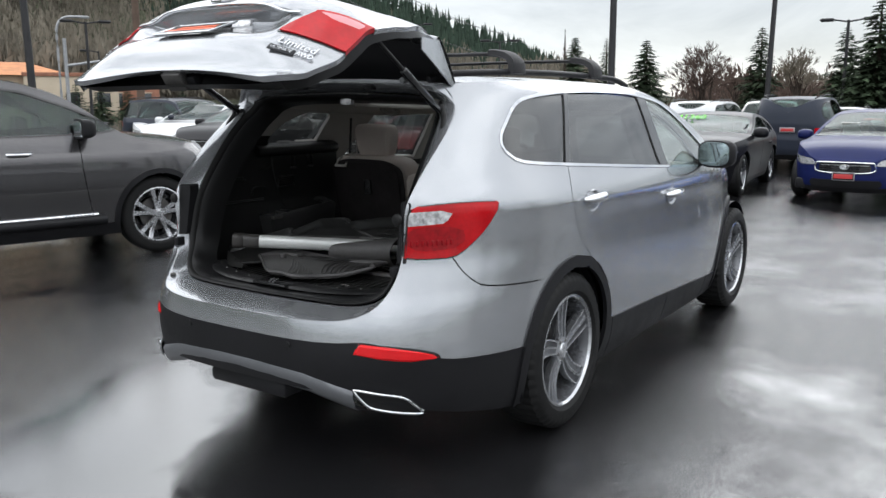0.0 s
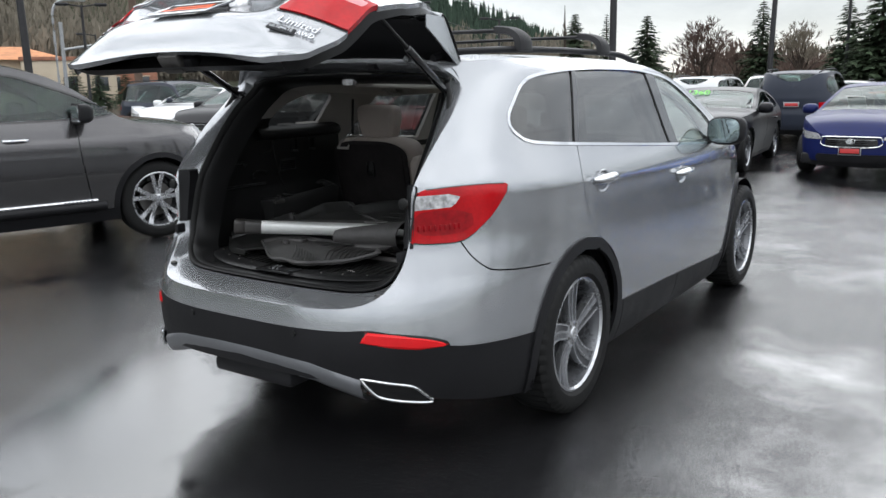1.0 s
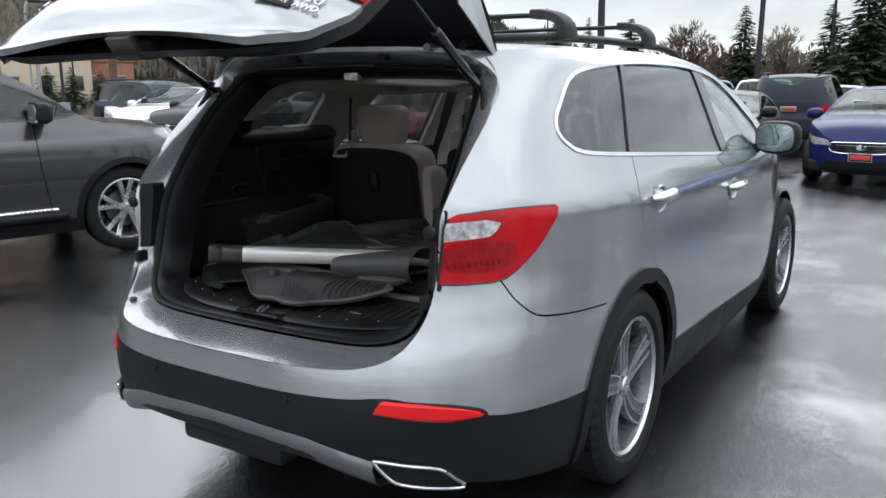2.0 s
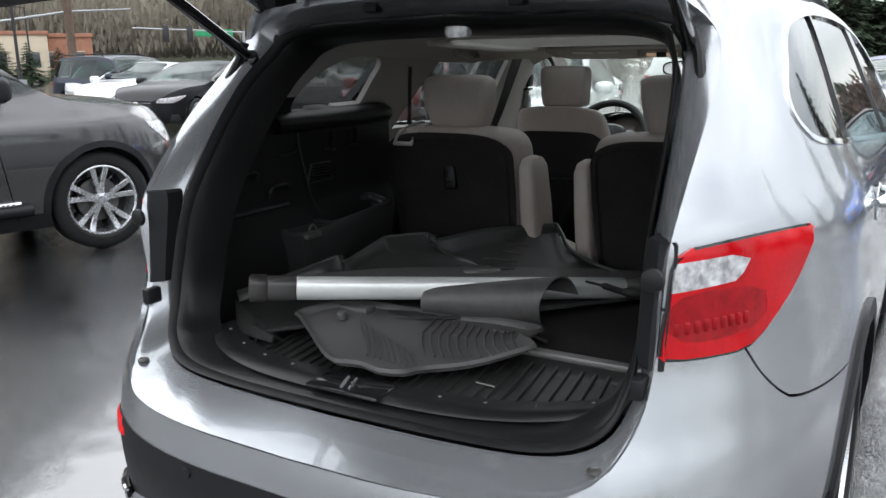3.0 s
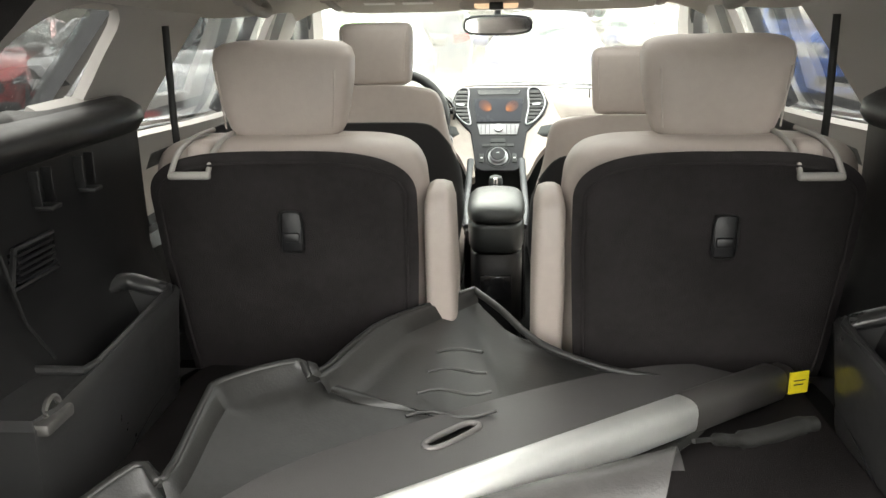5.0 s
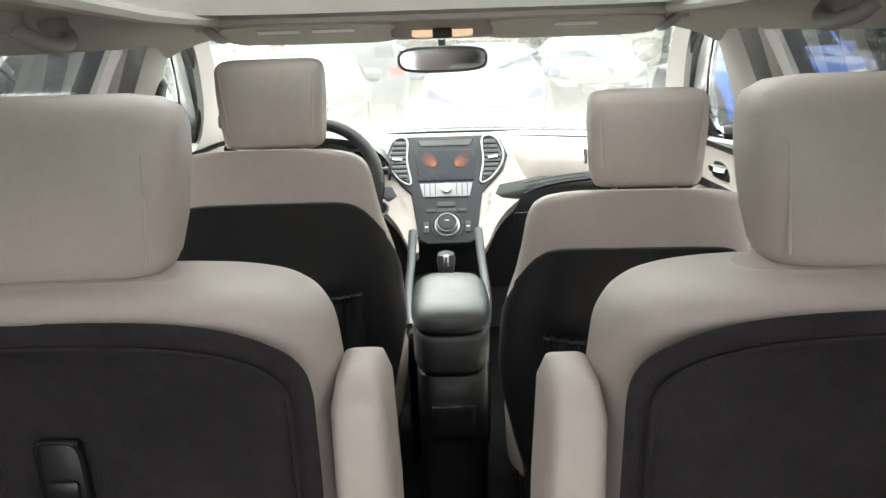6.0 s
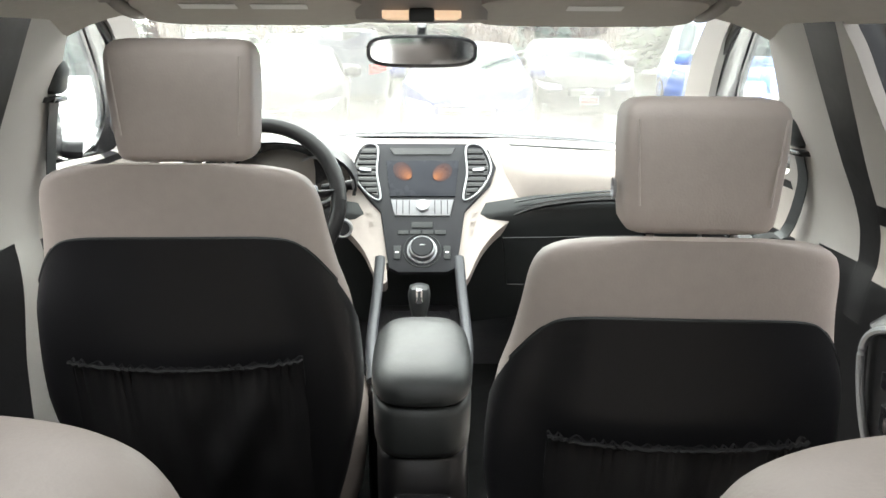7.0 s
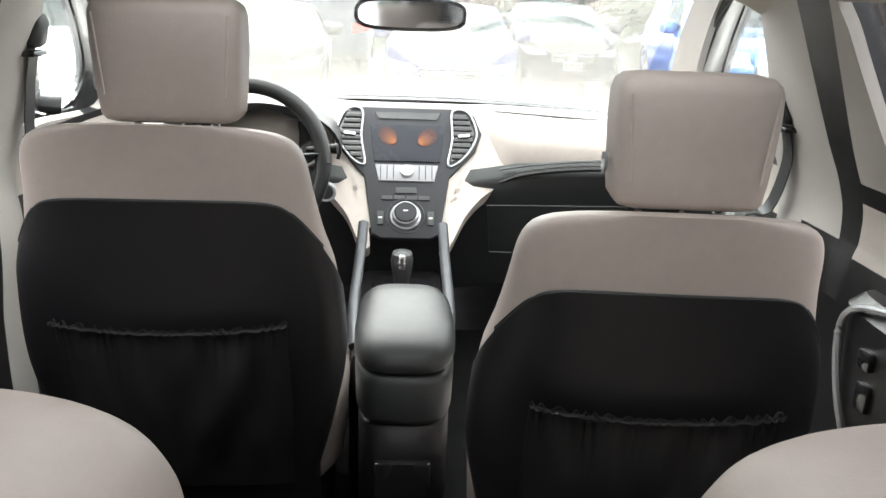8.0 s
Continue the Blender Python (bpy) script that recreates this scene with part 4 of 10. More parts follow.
def in_glass(x, y, z):
    e = np.abs(x) - (S.x(y, S.cant(y)) - 0.055)
    return np.maximum(e, np.maximum(WS0 + 0.10 * (x / 0.7) ** 2 - y, y - (WS1 - 0.05 * (x / 0.7) ** 2)))


BON = 2.78


def sunroof(x, y, w=0.43, y0=0.12, y1=1.10, r=0.08):
    """Below zero inside the rounded opening of the glass roof."""
    qx, qy = np.abs(x) - (w - r), np.abs(y - (y0 + y1) / 2) - ((y1 - y0) / 2 - r)
    return np.hypot(np.maximum(qx, 0), np.maximum(qy, 0)) + np.minimum(np.maximum(qx, qy), 0) - r


for f_cut in (in_glass, lambda x, y, z: sunroof(x, y) + np.where(y > 1.3, 9.0, 0.0), lambda x, y, z: y - BON + 0.12 * (x / 0.8) ** 2 - GAP, lambda x, y, z: y - BON + 0.12 * (x / 0.8) ** 2 + GAP):
    cut(bm, f_cut)
faces, fx, fy, fz = centres(bm)
free = np.ones(len(faces), bool)
claimed = np.zeros(len(faces), bool)
g = take(in_glass(fx, fy, fz) < 0)
gap_b = take(np.abs(fy - BON + 0.12 * (fx / 0.8) ** 2) < GAP)
bonnet = take(fy - BON + 0.12 * (fx / 0.8) ** 2 > 0)
roof_pane = take(sunroof(fx, fy) < 0)
roof = take(fy < 9)
part("roof", thick(pick(bm, roof), 0.015), "silver", suv, "", 50)
part("glass_roof", thick(pick(bm, roof_pane, False, -0.002), 0.005), "roofpane", suv, "tinted panoramic glass roof panel", 50)
part("bonnet", thick(pick(bm, bonnet), 0.012), "silver", suv, "", 50)
wsc = part("windscreen", thick(pick(bm, g, False, -0.004), 0.005), "wetpane", suv, "clear windscreen with rain drops", 50)
wsc.visible_shadow = False
bm.free()

# underbody and wheel houses
part("underbody", box(-0.78, 0.78, -0.45, 3.5, 0.24, 0.30, 0.02), "clad", suv)
part("rear_undertray", moved(box(-0.50, 0.50, -0.50, 0.0, -0.02, 0.02, 0.01), Matrix.Translation((0, -0.42, 0.28)) @ Matrix.Rotation(radians(-12), 4, "X")), "clad", suv)
for sx in (-1, 1):
    for yc in (AXR, AXF):
        rows = []
        for xx in (0.58, 0.895):
            rows.append([(sx * xx, yc + 0.415 * math.cos(a), WZ + 0.005 + 0.415 * math.sin(a)) for a in np.linspace(-0.35, math.pi + 0.35, 25)])
        part("wheel_house", loft(rows, False, False), "clad", suv)
        wheel(suv, (sx * 0.815, yc, WZ), RT, 0.262, 0.235, "five_pairs", sx)

# tailgate opening: painted jamb, rubber seal, plastic inner frame
L0 = [(x, float(S.yrear(x, z)) if z < 1.5 else None, z) for x, z in OPENING]
L0 = [(0.0, -1.122, 0.690), (0.30, -1.112, 0.692), (0.50, -1.065, 0.70), (0.600, -0.985, 0.735), (0.645, -0.90, 0.82), (0.655, float(S.yrear(0.655, 0.93)), 0.93), (0.664, float(S.yrear(0.664, 1.10)), 1.10), (0.670, float(S.yrear(0.670, 1.29)), 1.29),
      (0.664, float(S.yrear(0.664, 1.42)), 1.42), (0.640, float(S.yrear(0.640, 1.50)), 1.50), (0.58, -0.48, 1.575), (0.42, -0.495, 1.592), (0.0, -0.515, 1.600)]
L1 = [(0.0, -1.02, 0.712), (0.30, -1.01, 0.714), (0.49, -0.975, 0.718), (0.585, -0.925, 0.748), (0.622, -0.86, 0.83), (0.630, -0.83, 0.93), (0.622, -0.79, 1.10), (0.616, -0.66, 1.29), (0.602, -0.55, 1.42), (0.578, -0.48, 1.485), (0.55, -0.455, 1.535), (0.41, -0.455, 1.560), (0.0, -0.465, 1.570)]
L2 = [(0.0, -0.955, 0.730), (0.30, -0.948, 0.731), (0.475, -0.925, 0.738), (0.565, -0.88, 0.772), (0.598, -0.835, 0.85), (0.606, -0.81, 0.94), (0.600, -0.76, 1.10), (0.592, -0.64, 1.28), (0.576, -0.54, 1.40), (0.552, -0.475, 1.462), (0.515, -0.445, 1.507), (0.39, -0.44, 1.530), (0.0, -0.445, 1.540)]
L3 = [(0.0, -0.915, 0.742), (0.30, -0.908, 0.742), (0.455, -0.885, 0.748), (0.545, -0.84, 0.785), (0.578, -0.79, 0.86), (0.588, -0.755, 0.95), (0.584, -0.70, 1.10), (0.576, -0.58, 1.27), (0.560, -0.48, 1.385), (0.536, -0.425, 1.443), (0.495, -0.395, 1.485), (0.37, -0.39, 1.508), (0.0, -0.395, 1.516)]


def loop(keys, k=5):
    half = smooth_line(keys, k)
    return [tuple(p) for p in half] + [(-p[0], p[1], p[2]) for p in half[::-1][1:-1]]


l0, l1, l2, l3 = [loop(k) for k in (L0, L1, L2, L3)]


def mid(a, b, t, bulge=0.0):
    return [tuple(np.array(p) * (1 - t) + np.array(q) * t + np.array((0, -bulge, 0))) for p, q in zip(a, b)]


part("tailgate_jamb", loft([l0, mid(l0, l1, 0.06, 0.002), mid(l0, l1, 0.5, 0.006), l1, mid(l1, l2, 0.5, -0.012)], False), "silver", suv, "painted tailgate jamb", 60)
seal_rows = []
cen = [np.array(p) for p in l2]
nrm_out = [(np.array(a) - np.array(b)) / np.linalg.norm(np.array(a) - np.array(b)) for a, b in zip(l1, l3)]
for j in range(8):
    a = 2 * math.pi * j / 8
    seal_rows.append([tuple(c + 0.014 * (math.cos(a) * n_ + math.sin(a) * np.array((0, -1, 0.25)))) for c, n_ in zip(cen, nrm_out)])
seal_rows.append(seal_rows[0])
part("weather_seal", loft(seal_rows, False), "seal", suv, "black rubber weather seal", 80)
part("inner_frame_trim", loft([l2, mid(l2, l3, 0.3, 0.010), l3, [(p[0] * 0.985, p[1] + 0.09, p[2] - (0.01 if p[2] > 1 else -0.002)) for p in l3]], False), "dark", suv, "black plastic inner frame", 60)
# lamp backs and rubber stops beside the opening
for sx in (-1, 1):
    rows = []
    for z, xo, xi in ((0.905, 0.668, 0.618), (0.93, 0.668, 0.615), (1.10, 0.678, 0.615), (1.128, 0.676, 0.615), (1.135, 0.672, 0.622)):
        yo, yi = float(S.yrear(xo, z)), -0.80 if z < 1.0 else -0.77
        rows.append([(sx * xo, yo - 0.006, z), (sx * (xo * 0.5 + xi * 0.5), yo - 0.012, z), (sx * xi, yi - 0.05, z), (sx * xi, yi, z), (sx * xo, yi + 0.02, z)])
    part("lamp_back_cover", loft(rows), "clad", suv, "black plastic cover behind the tail lamp", 40)
    part("bump_stop", moved(lathe([(0, 0.022), (0.008, 0.020), (0.012, 0.012), (0.012, 0)], 16, "y"), Matrix.Translation((sx * 0.648, -0.885, 1.075)) @ Matrix.Rotation(math.pi, 4, "Z")), "seal", suv)
    part("lower_stop", box(sx * 0.632 - 0.012, sx * 0.632 + 0.012, -0.905, -0.86, 0.855, 0.895, 0.006), "clad", suv)
    part("bumper_screw", lathe([(0.0, 0.014), (0.004, 0.013), (0.006, 0.009), (0.003, 0.007), (0.003, 0)], 18, "z", (sx * 0.583, -0.968, 0.737)), "steel", suv, "round screw head in the bumper shelf")

# scuff plate with latch
sc = thing_part("scuff_plate", suv, "black plastic loading sill plate")
rows = []
for v, dy, z in ((0, -0.925, 0.748), (0.15, -0.918, 0.757), (0.5, -0.885, 0.760), (0.9, -0.835, 0.757), (1, -0.825, 0.735)):
    rows.append([(x, dy + 0.16 * (abs(x) / 0.56) ** 3.2, z + 0.012 * (abs(x) / 0.56) ** 4) for x in np.linspace(-0.545, 0.545, 41)])
part("plate_body", loft(rows, False, False), "dark", sc, "", 60)
part("latch_recess", box(-0.095, 0.095, -0.938, -0.855, 0.752, 0.7625, 0.004), "gloss", sc, "glossy black latch cover")
for k in (-1, 1):
    part("striker", tube([(k * 0.011 + 0.004, -0.925, 0.764), (k * 0.011 + 0.004, -0.91, 0.772), (k * 0.011 - 0.004, -0.885, 0.772)], 0.0035, 8), "alloy", sc, "bright steel latch bar")
for k in range(11):
    x = -0.50 + 0.1 * k
    if abs(x) > 0.12:
        part("rivet", lathe([(0, 0.005), (0.003, 0.004), (0.004, 0)], 8, "z", (x, -0.862 + 0.16 * (abs(x) / 0.56) ** 3.2, 0.7585 + 0.012 * (abs(x) / 0.56) ** 4)), "steel", sc)

# bumper details: sensors, tow cover, lower valance, tailpipes
for x in (-0.27, 0.30):
    yy = float(S.yrear(x, 0.592))
    part("parking_sensor", moved(lathe([(0, 0.012), (0.004, 0.011), (0.004, 0)], 16, "y"), Matrix.Translation((x, yy - 0.003, 0.592)) @ Matrix.Rotation(math.pi, 4, "Z")), "dark", suv, "round black parking sensor")
rows = []
for z, dy in ((0.486, 0.004), (0.480, -0.012), (0.465, -0.016), (0.447, -0.010), (0.42, 0.0), (0.40, 0.02), (0.385, 0.08)):
    rows.append([])
    for x in np.linspace(-0.56, 0.56, 41):
        drop = 0.055 * max(0.0, (abs(x) - 0.36) / 0.20) ** 1.3 - 0.02 * (1 - min(1, abs(x) / 0.4) ** 2)
        rows[-1].append((x, float(S.yrear(x, 0.42)) + dy, z - drop))
part("lower_valance", loft(rows, False, False), "skid", suv, "grey painted bumper valance", 50)
part("tow_cover", box(-0.20, 0.24, -1.10, -0.98, 0.345, 0.41, 0.02), "clad", suv)
for sx in (-1, 1):
    pipe = [(0.570, 0.436), (0.585, 0.440), (0.65, 0.424), (0.712, 0.404), (0.735, 0.365), (0.748, 0.326), (0.70, 0.336), (0.625, 0.362), (0.60, 0.385)]
    out3 = []
    for x, z in smooth_line(pipe, 3, True):
        out3.append((sx * x, float(S.yrear(x, z)) - 0.022, z))
    cx, cz = 0.662, 0.385
    inn = [(sx * (cx + (abs(p[0]) - cx) * 0.97), p[1] + 0.004, cz + (p[2] - cz) * 0.95) for p in out3]
    deep = [(p[0], p[1] + 0.012, p[2]) for p in inn]
    back = [(p[0] * 0.985, p[1] + 0.03, p[2]) for p in out3]
    tp = part("tailpipe_trim", tube(out3 + [out3[0]], 0.0065, 8, False), "chrome", suv, "chrome tailpipe finisher", 40)
    part("tailpipe_inner", loft([inn, deep], True), "seal", tp, "dark tailpipe mouth", 40)

# door handles, mirrors
for sx in (-1, 1):
    for y, z in ((0.268, 1.065), (1.372, 0.986)):
        xs = float(S.x(y, z))
        hd = thing_part("door_handle", suv, "chrome pull handle")
        pts = [(sx * (float(S.x(y + dy, z)) + o), y + dy, z + 0.006 * math.sin((dy + 0.1) * 9)) for dy, o in ((-0.105, 0.004), (-0.09, 0.02), (-0.05, 0.034), (0.0, 0.038), (0.05, 0.035), (0.09, 0.022), (0.105, 0.004))]
        part("grip", tube(pts, [0.012, 0.020, 0.024, 0.025, 0.024, 0.020, 0.012], 14, True, 0.85), "chrome", hd)
        cupm = lathe([(-0.02, 0.0), (-0.015, 0.02), (0.001, 0.036), (0.004, 0.04), (0.0, 0.042)], 20)
        part("cup", moved(cupm, Matrix.Translation((sx * xs, y, z - 0.012)) @ Matrix.Diagonal((sx, 1.9, 1.25, 1))), "silver", hd)
    mr = thing_part("door_mirror", suv, "door mirror with dark housing")
    sec = []
    for y, w, d in ((1.945, 0.085, 0.060), (1.952, 0.104, 0.083), (1.985, 0.112, 0.090), (2.03, 0.105, 0.084), (2.07, 0.075, 0.06), (2.085, 0.03, 0.025)):
        sec.append([(sx * (0.995 + 0.02 * (y - 1.945) / 0.1 + p[0]), y, 1.185 + p[1]) for p in ring(0, 0, 0, w, d, 3.2, 26)])
    part("housing", loft(sec), "clad", mr, "black mirror housing", 50)
    sec = [[(sx * (0.995 + q[0]), yy, 1.185 + q[1]) for q in ring(0, 0, 0, 0.096 * k, 0.074 * k, 3.2, 26)] for yy, k in ((1.9435, 1.0), (1.9425, 0.98))]
    part("mirror_glass", loft(sec), "mirrorglass", mr, "tinted mirror glass", 30)
    part("arm", tube([(sx * 0.86, 2.03, 1.13), (sx * 0.90, 2.015, 1.135), (sx * 0.96, 2.0, 1.15)], [0.035, 0.03, 0.026], 12, True, 0.7), "clad", mr)

# roof rails and cross bars
for sx in (-1, 1):
    pts = []
    for y in np.linspace(-0.50, 1.35, 30):
        e = min(1.0, (y + 0.50) / 0.10, (1.35 - y) / 0.16)
        zc = float(S.cant(y))
        xr = float(S.x(y, zc)) - 0.045
        pts.append((sx * xr, y, zc + 0.018 + 0.020 * max(0.0, e) ** 0.6))
    part("roof_rail", tube(pts, 0.017, 10, True, 0.9), "clad", suv, "low black roof rail", 60)
for yb in (RACK1, RACK2):
    cb = thing_part("roof_cross_bar", suv, "black roof cross bar")
    zc = float(S.cant(yb))
    xr = float(S.x(yb, zc)) - 0.045
    part("bar", tube([(x, yb, zc + 0.128 - 0.006 * (x / 0.6) ** 2) for x in np.linspace(-xr + 0.09, xr - 0.09, 9)], 0.026, 12, True, 0.36), "clad", cb, "", 50)
    for sx in (-1, 1):
        rows = []
        for t in np.linspace(0, 1, 9):
            a = t * math.pi / 2
            cx, cz = xr - 0.13 + 0.15 * math.sin(a) ** 1.0, zc + 0.03 + 0.098 * math.cos(a) ** 0.6
            hw, hh = 0.042 + 0.02 * t, 0.017 + 0.006 * t
            nx, nz = math.sin(a), math.cos(a)
            rows.append([(sx * (cx + nx * hh * q), yb + hw * p - 0.03 * t, cz + nz * hh * q) for p, q in ((-1, -0.6), (-0.9, 0.7), (-0.5, 1), (0.5, 1), (0.9, 0.7), (1, -0.6), (0.6, -1), (-0.6, -1))])
        part("foot", loft(rows), "clad", cb, "rounded black mounting foot", 50)

# ---- tailgate, half raised ----
gate = thing_part("tailgate", suv, "half-raised silver tailgate with dark inner lining")
HY, HZ, SWING = -0.39, 1.568, radians(-56.5)
GM = Matrix.Translation((0, HY, HZ)) @ Matrix.Rotation(SWING, 4, "X") @ Matrix.Translation((0, -HY, -HZ))
g_mid = cubic([0.735, 0.78, 0.85, 0.90, 0.98, 1.06, 1.11, 1.165, 1.26, 1.35, 1.45, 1.53, 1.56], [-0.972, -0.988, -1.030, -1.045, -1.050, -1.055, -1.060, -1.055, -1.010, -0.935, -0.84, -0.745, -0.70])
g_turn = cubic([0.735, 0.80, 0.93, 1.10, 1.20, 1.30, 1.45, 1.56], [0.0, 0.06, 0.135, 0.15, 0.17, 0.16, 0.12, 0.10])
edge = cubic([0.735, 0.745, 0.765, 0.80, 0.85, 0.98, 1.15, 1.29, 1.42, 1.50, 1.56], [0.50, 0.555, 0.60, 0.638, 0.655, 0.66, 0.66, 0.652, 0.625, 0.59, 0.55])


def step(a, b, v):
    t = min(1.0, max(0.0, (v - a) / (b - a)))
    return t * t * (3 - 2 * t)


def gate_skin(x, z):
    """How far back the closed gate's skin lies: curved round at its sides, scooped out over the number plate."""
    y = float(g_mid(z)) + float(g_turn(z)) * min(1.0, abs(x) / 0.655) ** 3.2
    if z < 1.089:
        y += 0.058 * step(0.89, 1.05, z) * (1 - step(0.27, 0.46, abs(x))) * (1 - step(1.076, 1.089, z))
    return y


gbm = bmesh.new()
g_rows = []
g_z = sorted([*np.linspace(0.735, 1.05, 22), 1.06, 1.07, 1.075, 1.079, 1.083, 1.087, 1.091, *np.linspace(1.10, 1.56, 26)])
for z in g_z:
    row = []
    for u in np.linspace(-1, 1, 61):
        zz = z + 0.038 * (1 - u * u) * max(0.0, 1 - (z - 0.735) / 0.16)
        row.append(gbm.verts.new((float(edge(z)) * u, gate_skin(float(edge(z)) * u, zz), zz)))
    g_rows.append(row)
for a, b in zip(g_rows, g_rows[1:]):
    for i in range(60):
        gbm.faces.new((a[i], a[i + 1], b[i + 1], b[i]))
gbm.normal_update()
REARWIN = smooth_line([(-0.50, 1.29), (-0.42, 1.272), (0, 1.262), (0.42, 1.272), (0.50, 1.29), (0.54, 1.38), (0.50, 1.50), (0.40, 1.535), (0, 1.54), (-0.40, 1.535), (-0.50, 1.50), (-0.54, 1.38)], 4, True)
G_LAMP = [(0.418, 0.957), (0.455, 1.04), (0.492, 1.106), (0.56, 1.132), (0.70, 1.156), (0.70, 0.976), (0.55, 0.962)]
# upper band of the lamp where the sky's reflection is painted in
G_SHEEN = [(0.50, 1.100), (0.57, 1.122), (0.646, 1.136), (0.640, 1.096), (0.56, 1.085)]
for f_cut in (lambda x, y, z: inside(REARWIN, x, z), lambda x, y, z: inside(G_LAMP, np.abs(x), z), lambda x, y, z: inside(G_LAMP, np.abs(x), z) - 0.005, lambda x, y, z: inside(G_SHEEN, np.abs(x), z)):
    cut(gbm, f_cut)
fs, a, b, c = centres(gbm)
dw, dl, dp = inside(REARWIN, a, c), inside(G_LAMP, np.abs(a), c), inside(G_SHEEN, np.abs(a), c)
part("outer_skin", thick(moved(pick(gbm, choose(fs, (dw > 0) & (dl > 0.005))), GM), 0.02), "silver", gate, "silver painted outer skin", 50)
for sx in (-1, 1):
    gl_ = part("gate_lamp", thick(moved(pick(gbm, choose(fs, (dl < 0) & (dp > 0) & (a * sx > 0)), False, 0.008), GM), 0.02), "lens", gate, "red inner tail lamp", 50)
    part("sheen_band", thick(moved(pick(gbm, choose(fs, (dp < 0) & (a * sx > 0)), False, 0.008), GM), 0.02), "lens_sheen", gl_, "pale sky reflection painted on the upper lens", 50)
    part("lamp_surround", thick(moved(pick(gbm, choose(fs, (dl > 0) & (dl < 0.005) & (a * sx > 0)), False, 0.003), GM), 0.02), "gloss", gl_, "", 50)
rg = part("rear_window", thick(moved(pick(gbm, choose(fs, dw < 0), False, -0.003), GM), 0.004), "gatepane", gate, "dark tinted rear window", 50)
rg.visible_shadow = False
gbm.free()


def on_gate(x, z, out=0.0):
    """A place on the gate's outer skin, so far outside it."""
    return GM @ Vector((x, gate_skin(x, z) - out, z))


def flat_on(x, z, out=0.0):
    """A pose on the skin: x across, y up along it, z outwards."""
    o = Vector((x, gate_skin(x, z) - out, z))
    ux = (Vector((x + 0.05, gate_skin(x + 0.05, z), z)) - Vector((x - 0.05, gate_skin(x - 0.05, z), z))).normalized()
    uy = (Vector((x, gate_skin(x, z + 0.04), z + 0.04)) - Vector((x, gate_skin(x, z - 0.04), z - 0.04))).normalized()
    un = ux.cross(uy).normalized()
    uy = un.cross(ux)
    return GM @ Matrix(((ux.x, uy.x, un.x, o.x), (ux.y, uy.y, un.y, o.y), (ux.z, uy.z, un.z, o.z), (0, 0, 0, 1)))


def gate_in(u, z, d):
    """A place on the inner side of the gate: across u, height z, depth d from the skin."""
    wd = float(edge(z)) - 0.012
    y = float(g_mid(z)) + float(g_turn(z)) * min(1.0, abs(wd * u) / 0.655) ** 3.2
    return GM @ Vector((wd * u, y + d, z))


rows = [[gate_in(u, z, 0.025 + 0.075 * (1 - abs(u) ** 8) * min(1.0, (z - 0.745) / 0.05 + 0.1, (1.255 - z) / 0.05 + 0.05)) for u in np.linspace(-1.0, 1.0, 37)] for z in np.linspace(0.75, 1.255, 30)]
part("lower_lining", loft(rows, False, False), "dark", gate, "charcoal plastic gate lining", 50)
for sx in (-1, 1):
    rows = [[gate_in(sx * u, z, 0.02 + 0.055 * math.sin(math.pi * t)) for t, u in zip(np.linspace(0, 1, 9), np.linspace(0.80, 1.0, 9))] for z in np.linspace(1.23, 1.535, 16)]
    part("window_pillar_lining", loft(rows, False, False), "dark", gate, "", 50)
    rows = [[gate_in(sx, z, d) for d in (0.004, 0.03, 0.055)] for z in np.linspace(0.75, 1.55, 40)]
    part("edge_return", thick(loft(rows, False, False), 0.006), "dark", gate, "dark return edge of the gate", 50)
rows = [[gate_in(u, z, 0.02 + 0.05 * math.sin(math.pi * (z - 1.525) / 0.045)) for u in np.linspace(-0.97, 0.97, 25)] for z in np.linspace(1.525, 1.57, 8)]
part("header_lining", loft(rows, False, False), "dark", gate, "", 50)
for sx in (-1, 1):
    part("pull_pocket", tube([gate_in(sx * (0.36 + 0.12 * math.cos(t)), 0.87 + 0.035 * math.sin(t), 0.100) for t in np.linspace(0, 2 * math.pi, 17)], 0.006, 6, False), "seal", gate, "recessed pull pocket rim")
part("gate_latch", moved(box(-0.05, 0.05, -0.97, -0.90, 0.765, 0.80, 0.006), GM), "steel", gate, "steel latch")
part("latch_cover", moved(box(-0.09, 0.09, -0.945, -0.885, 0.785, 0.85, 0.015), GM), "clad", gate, "black latch cover")
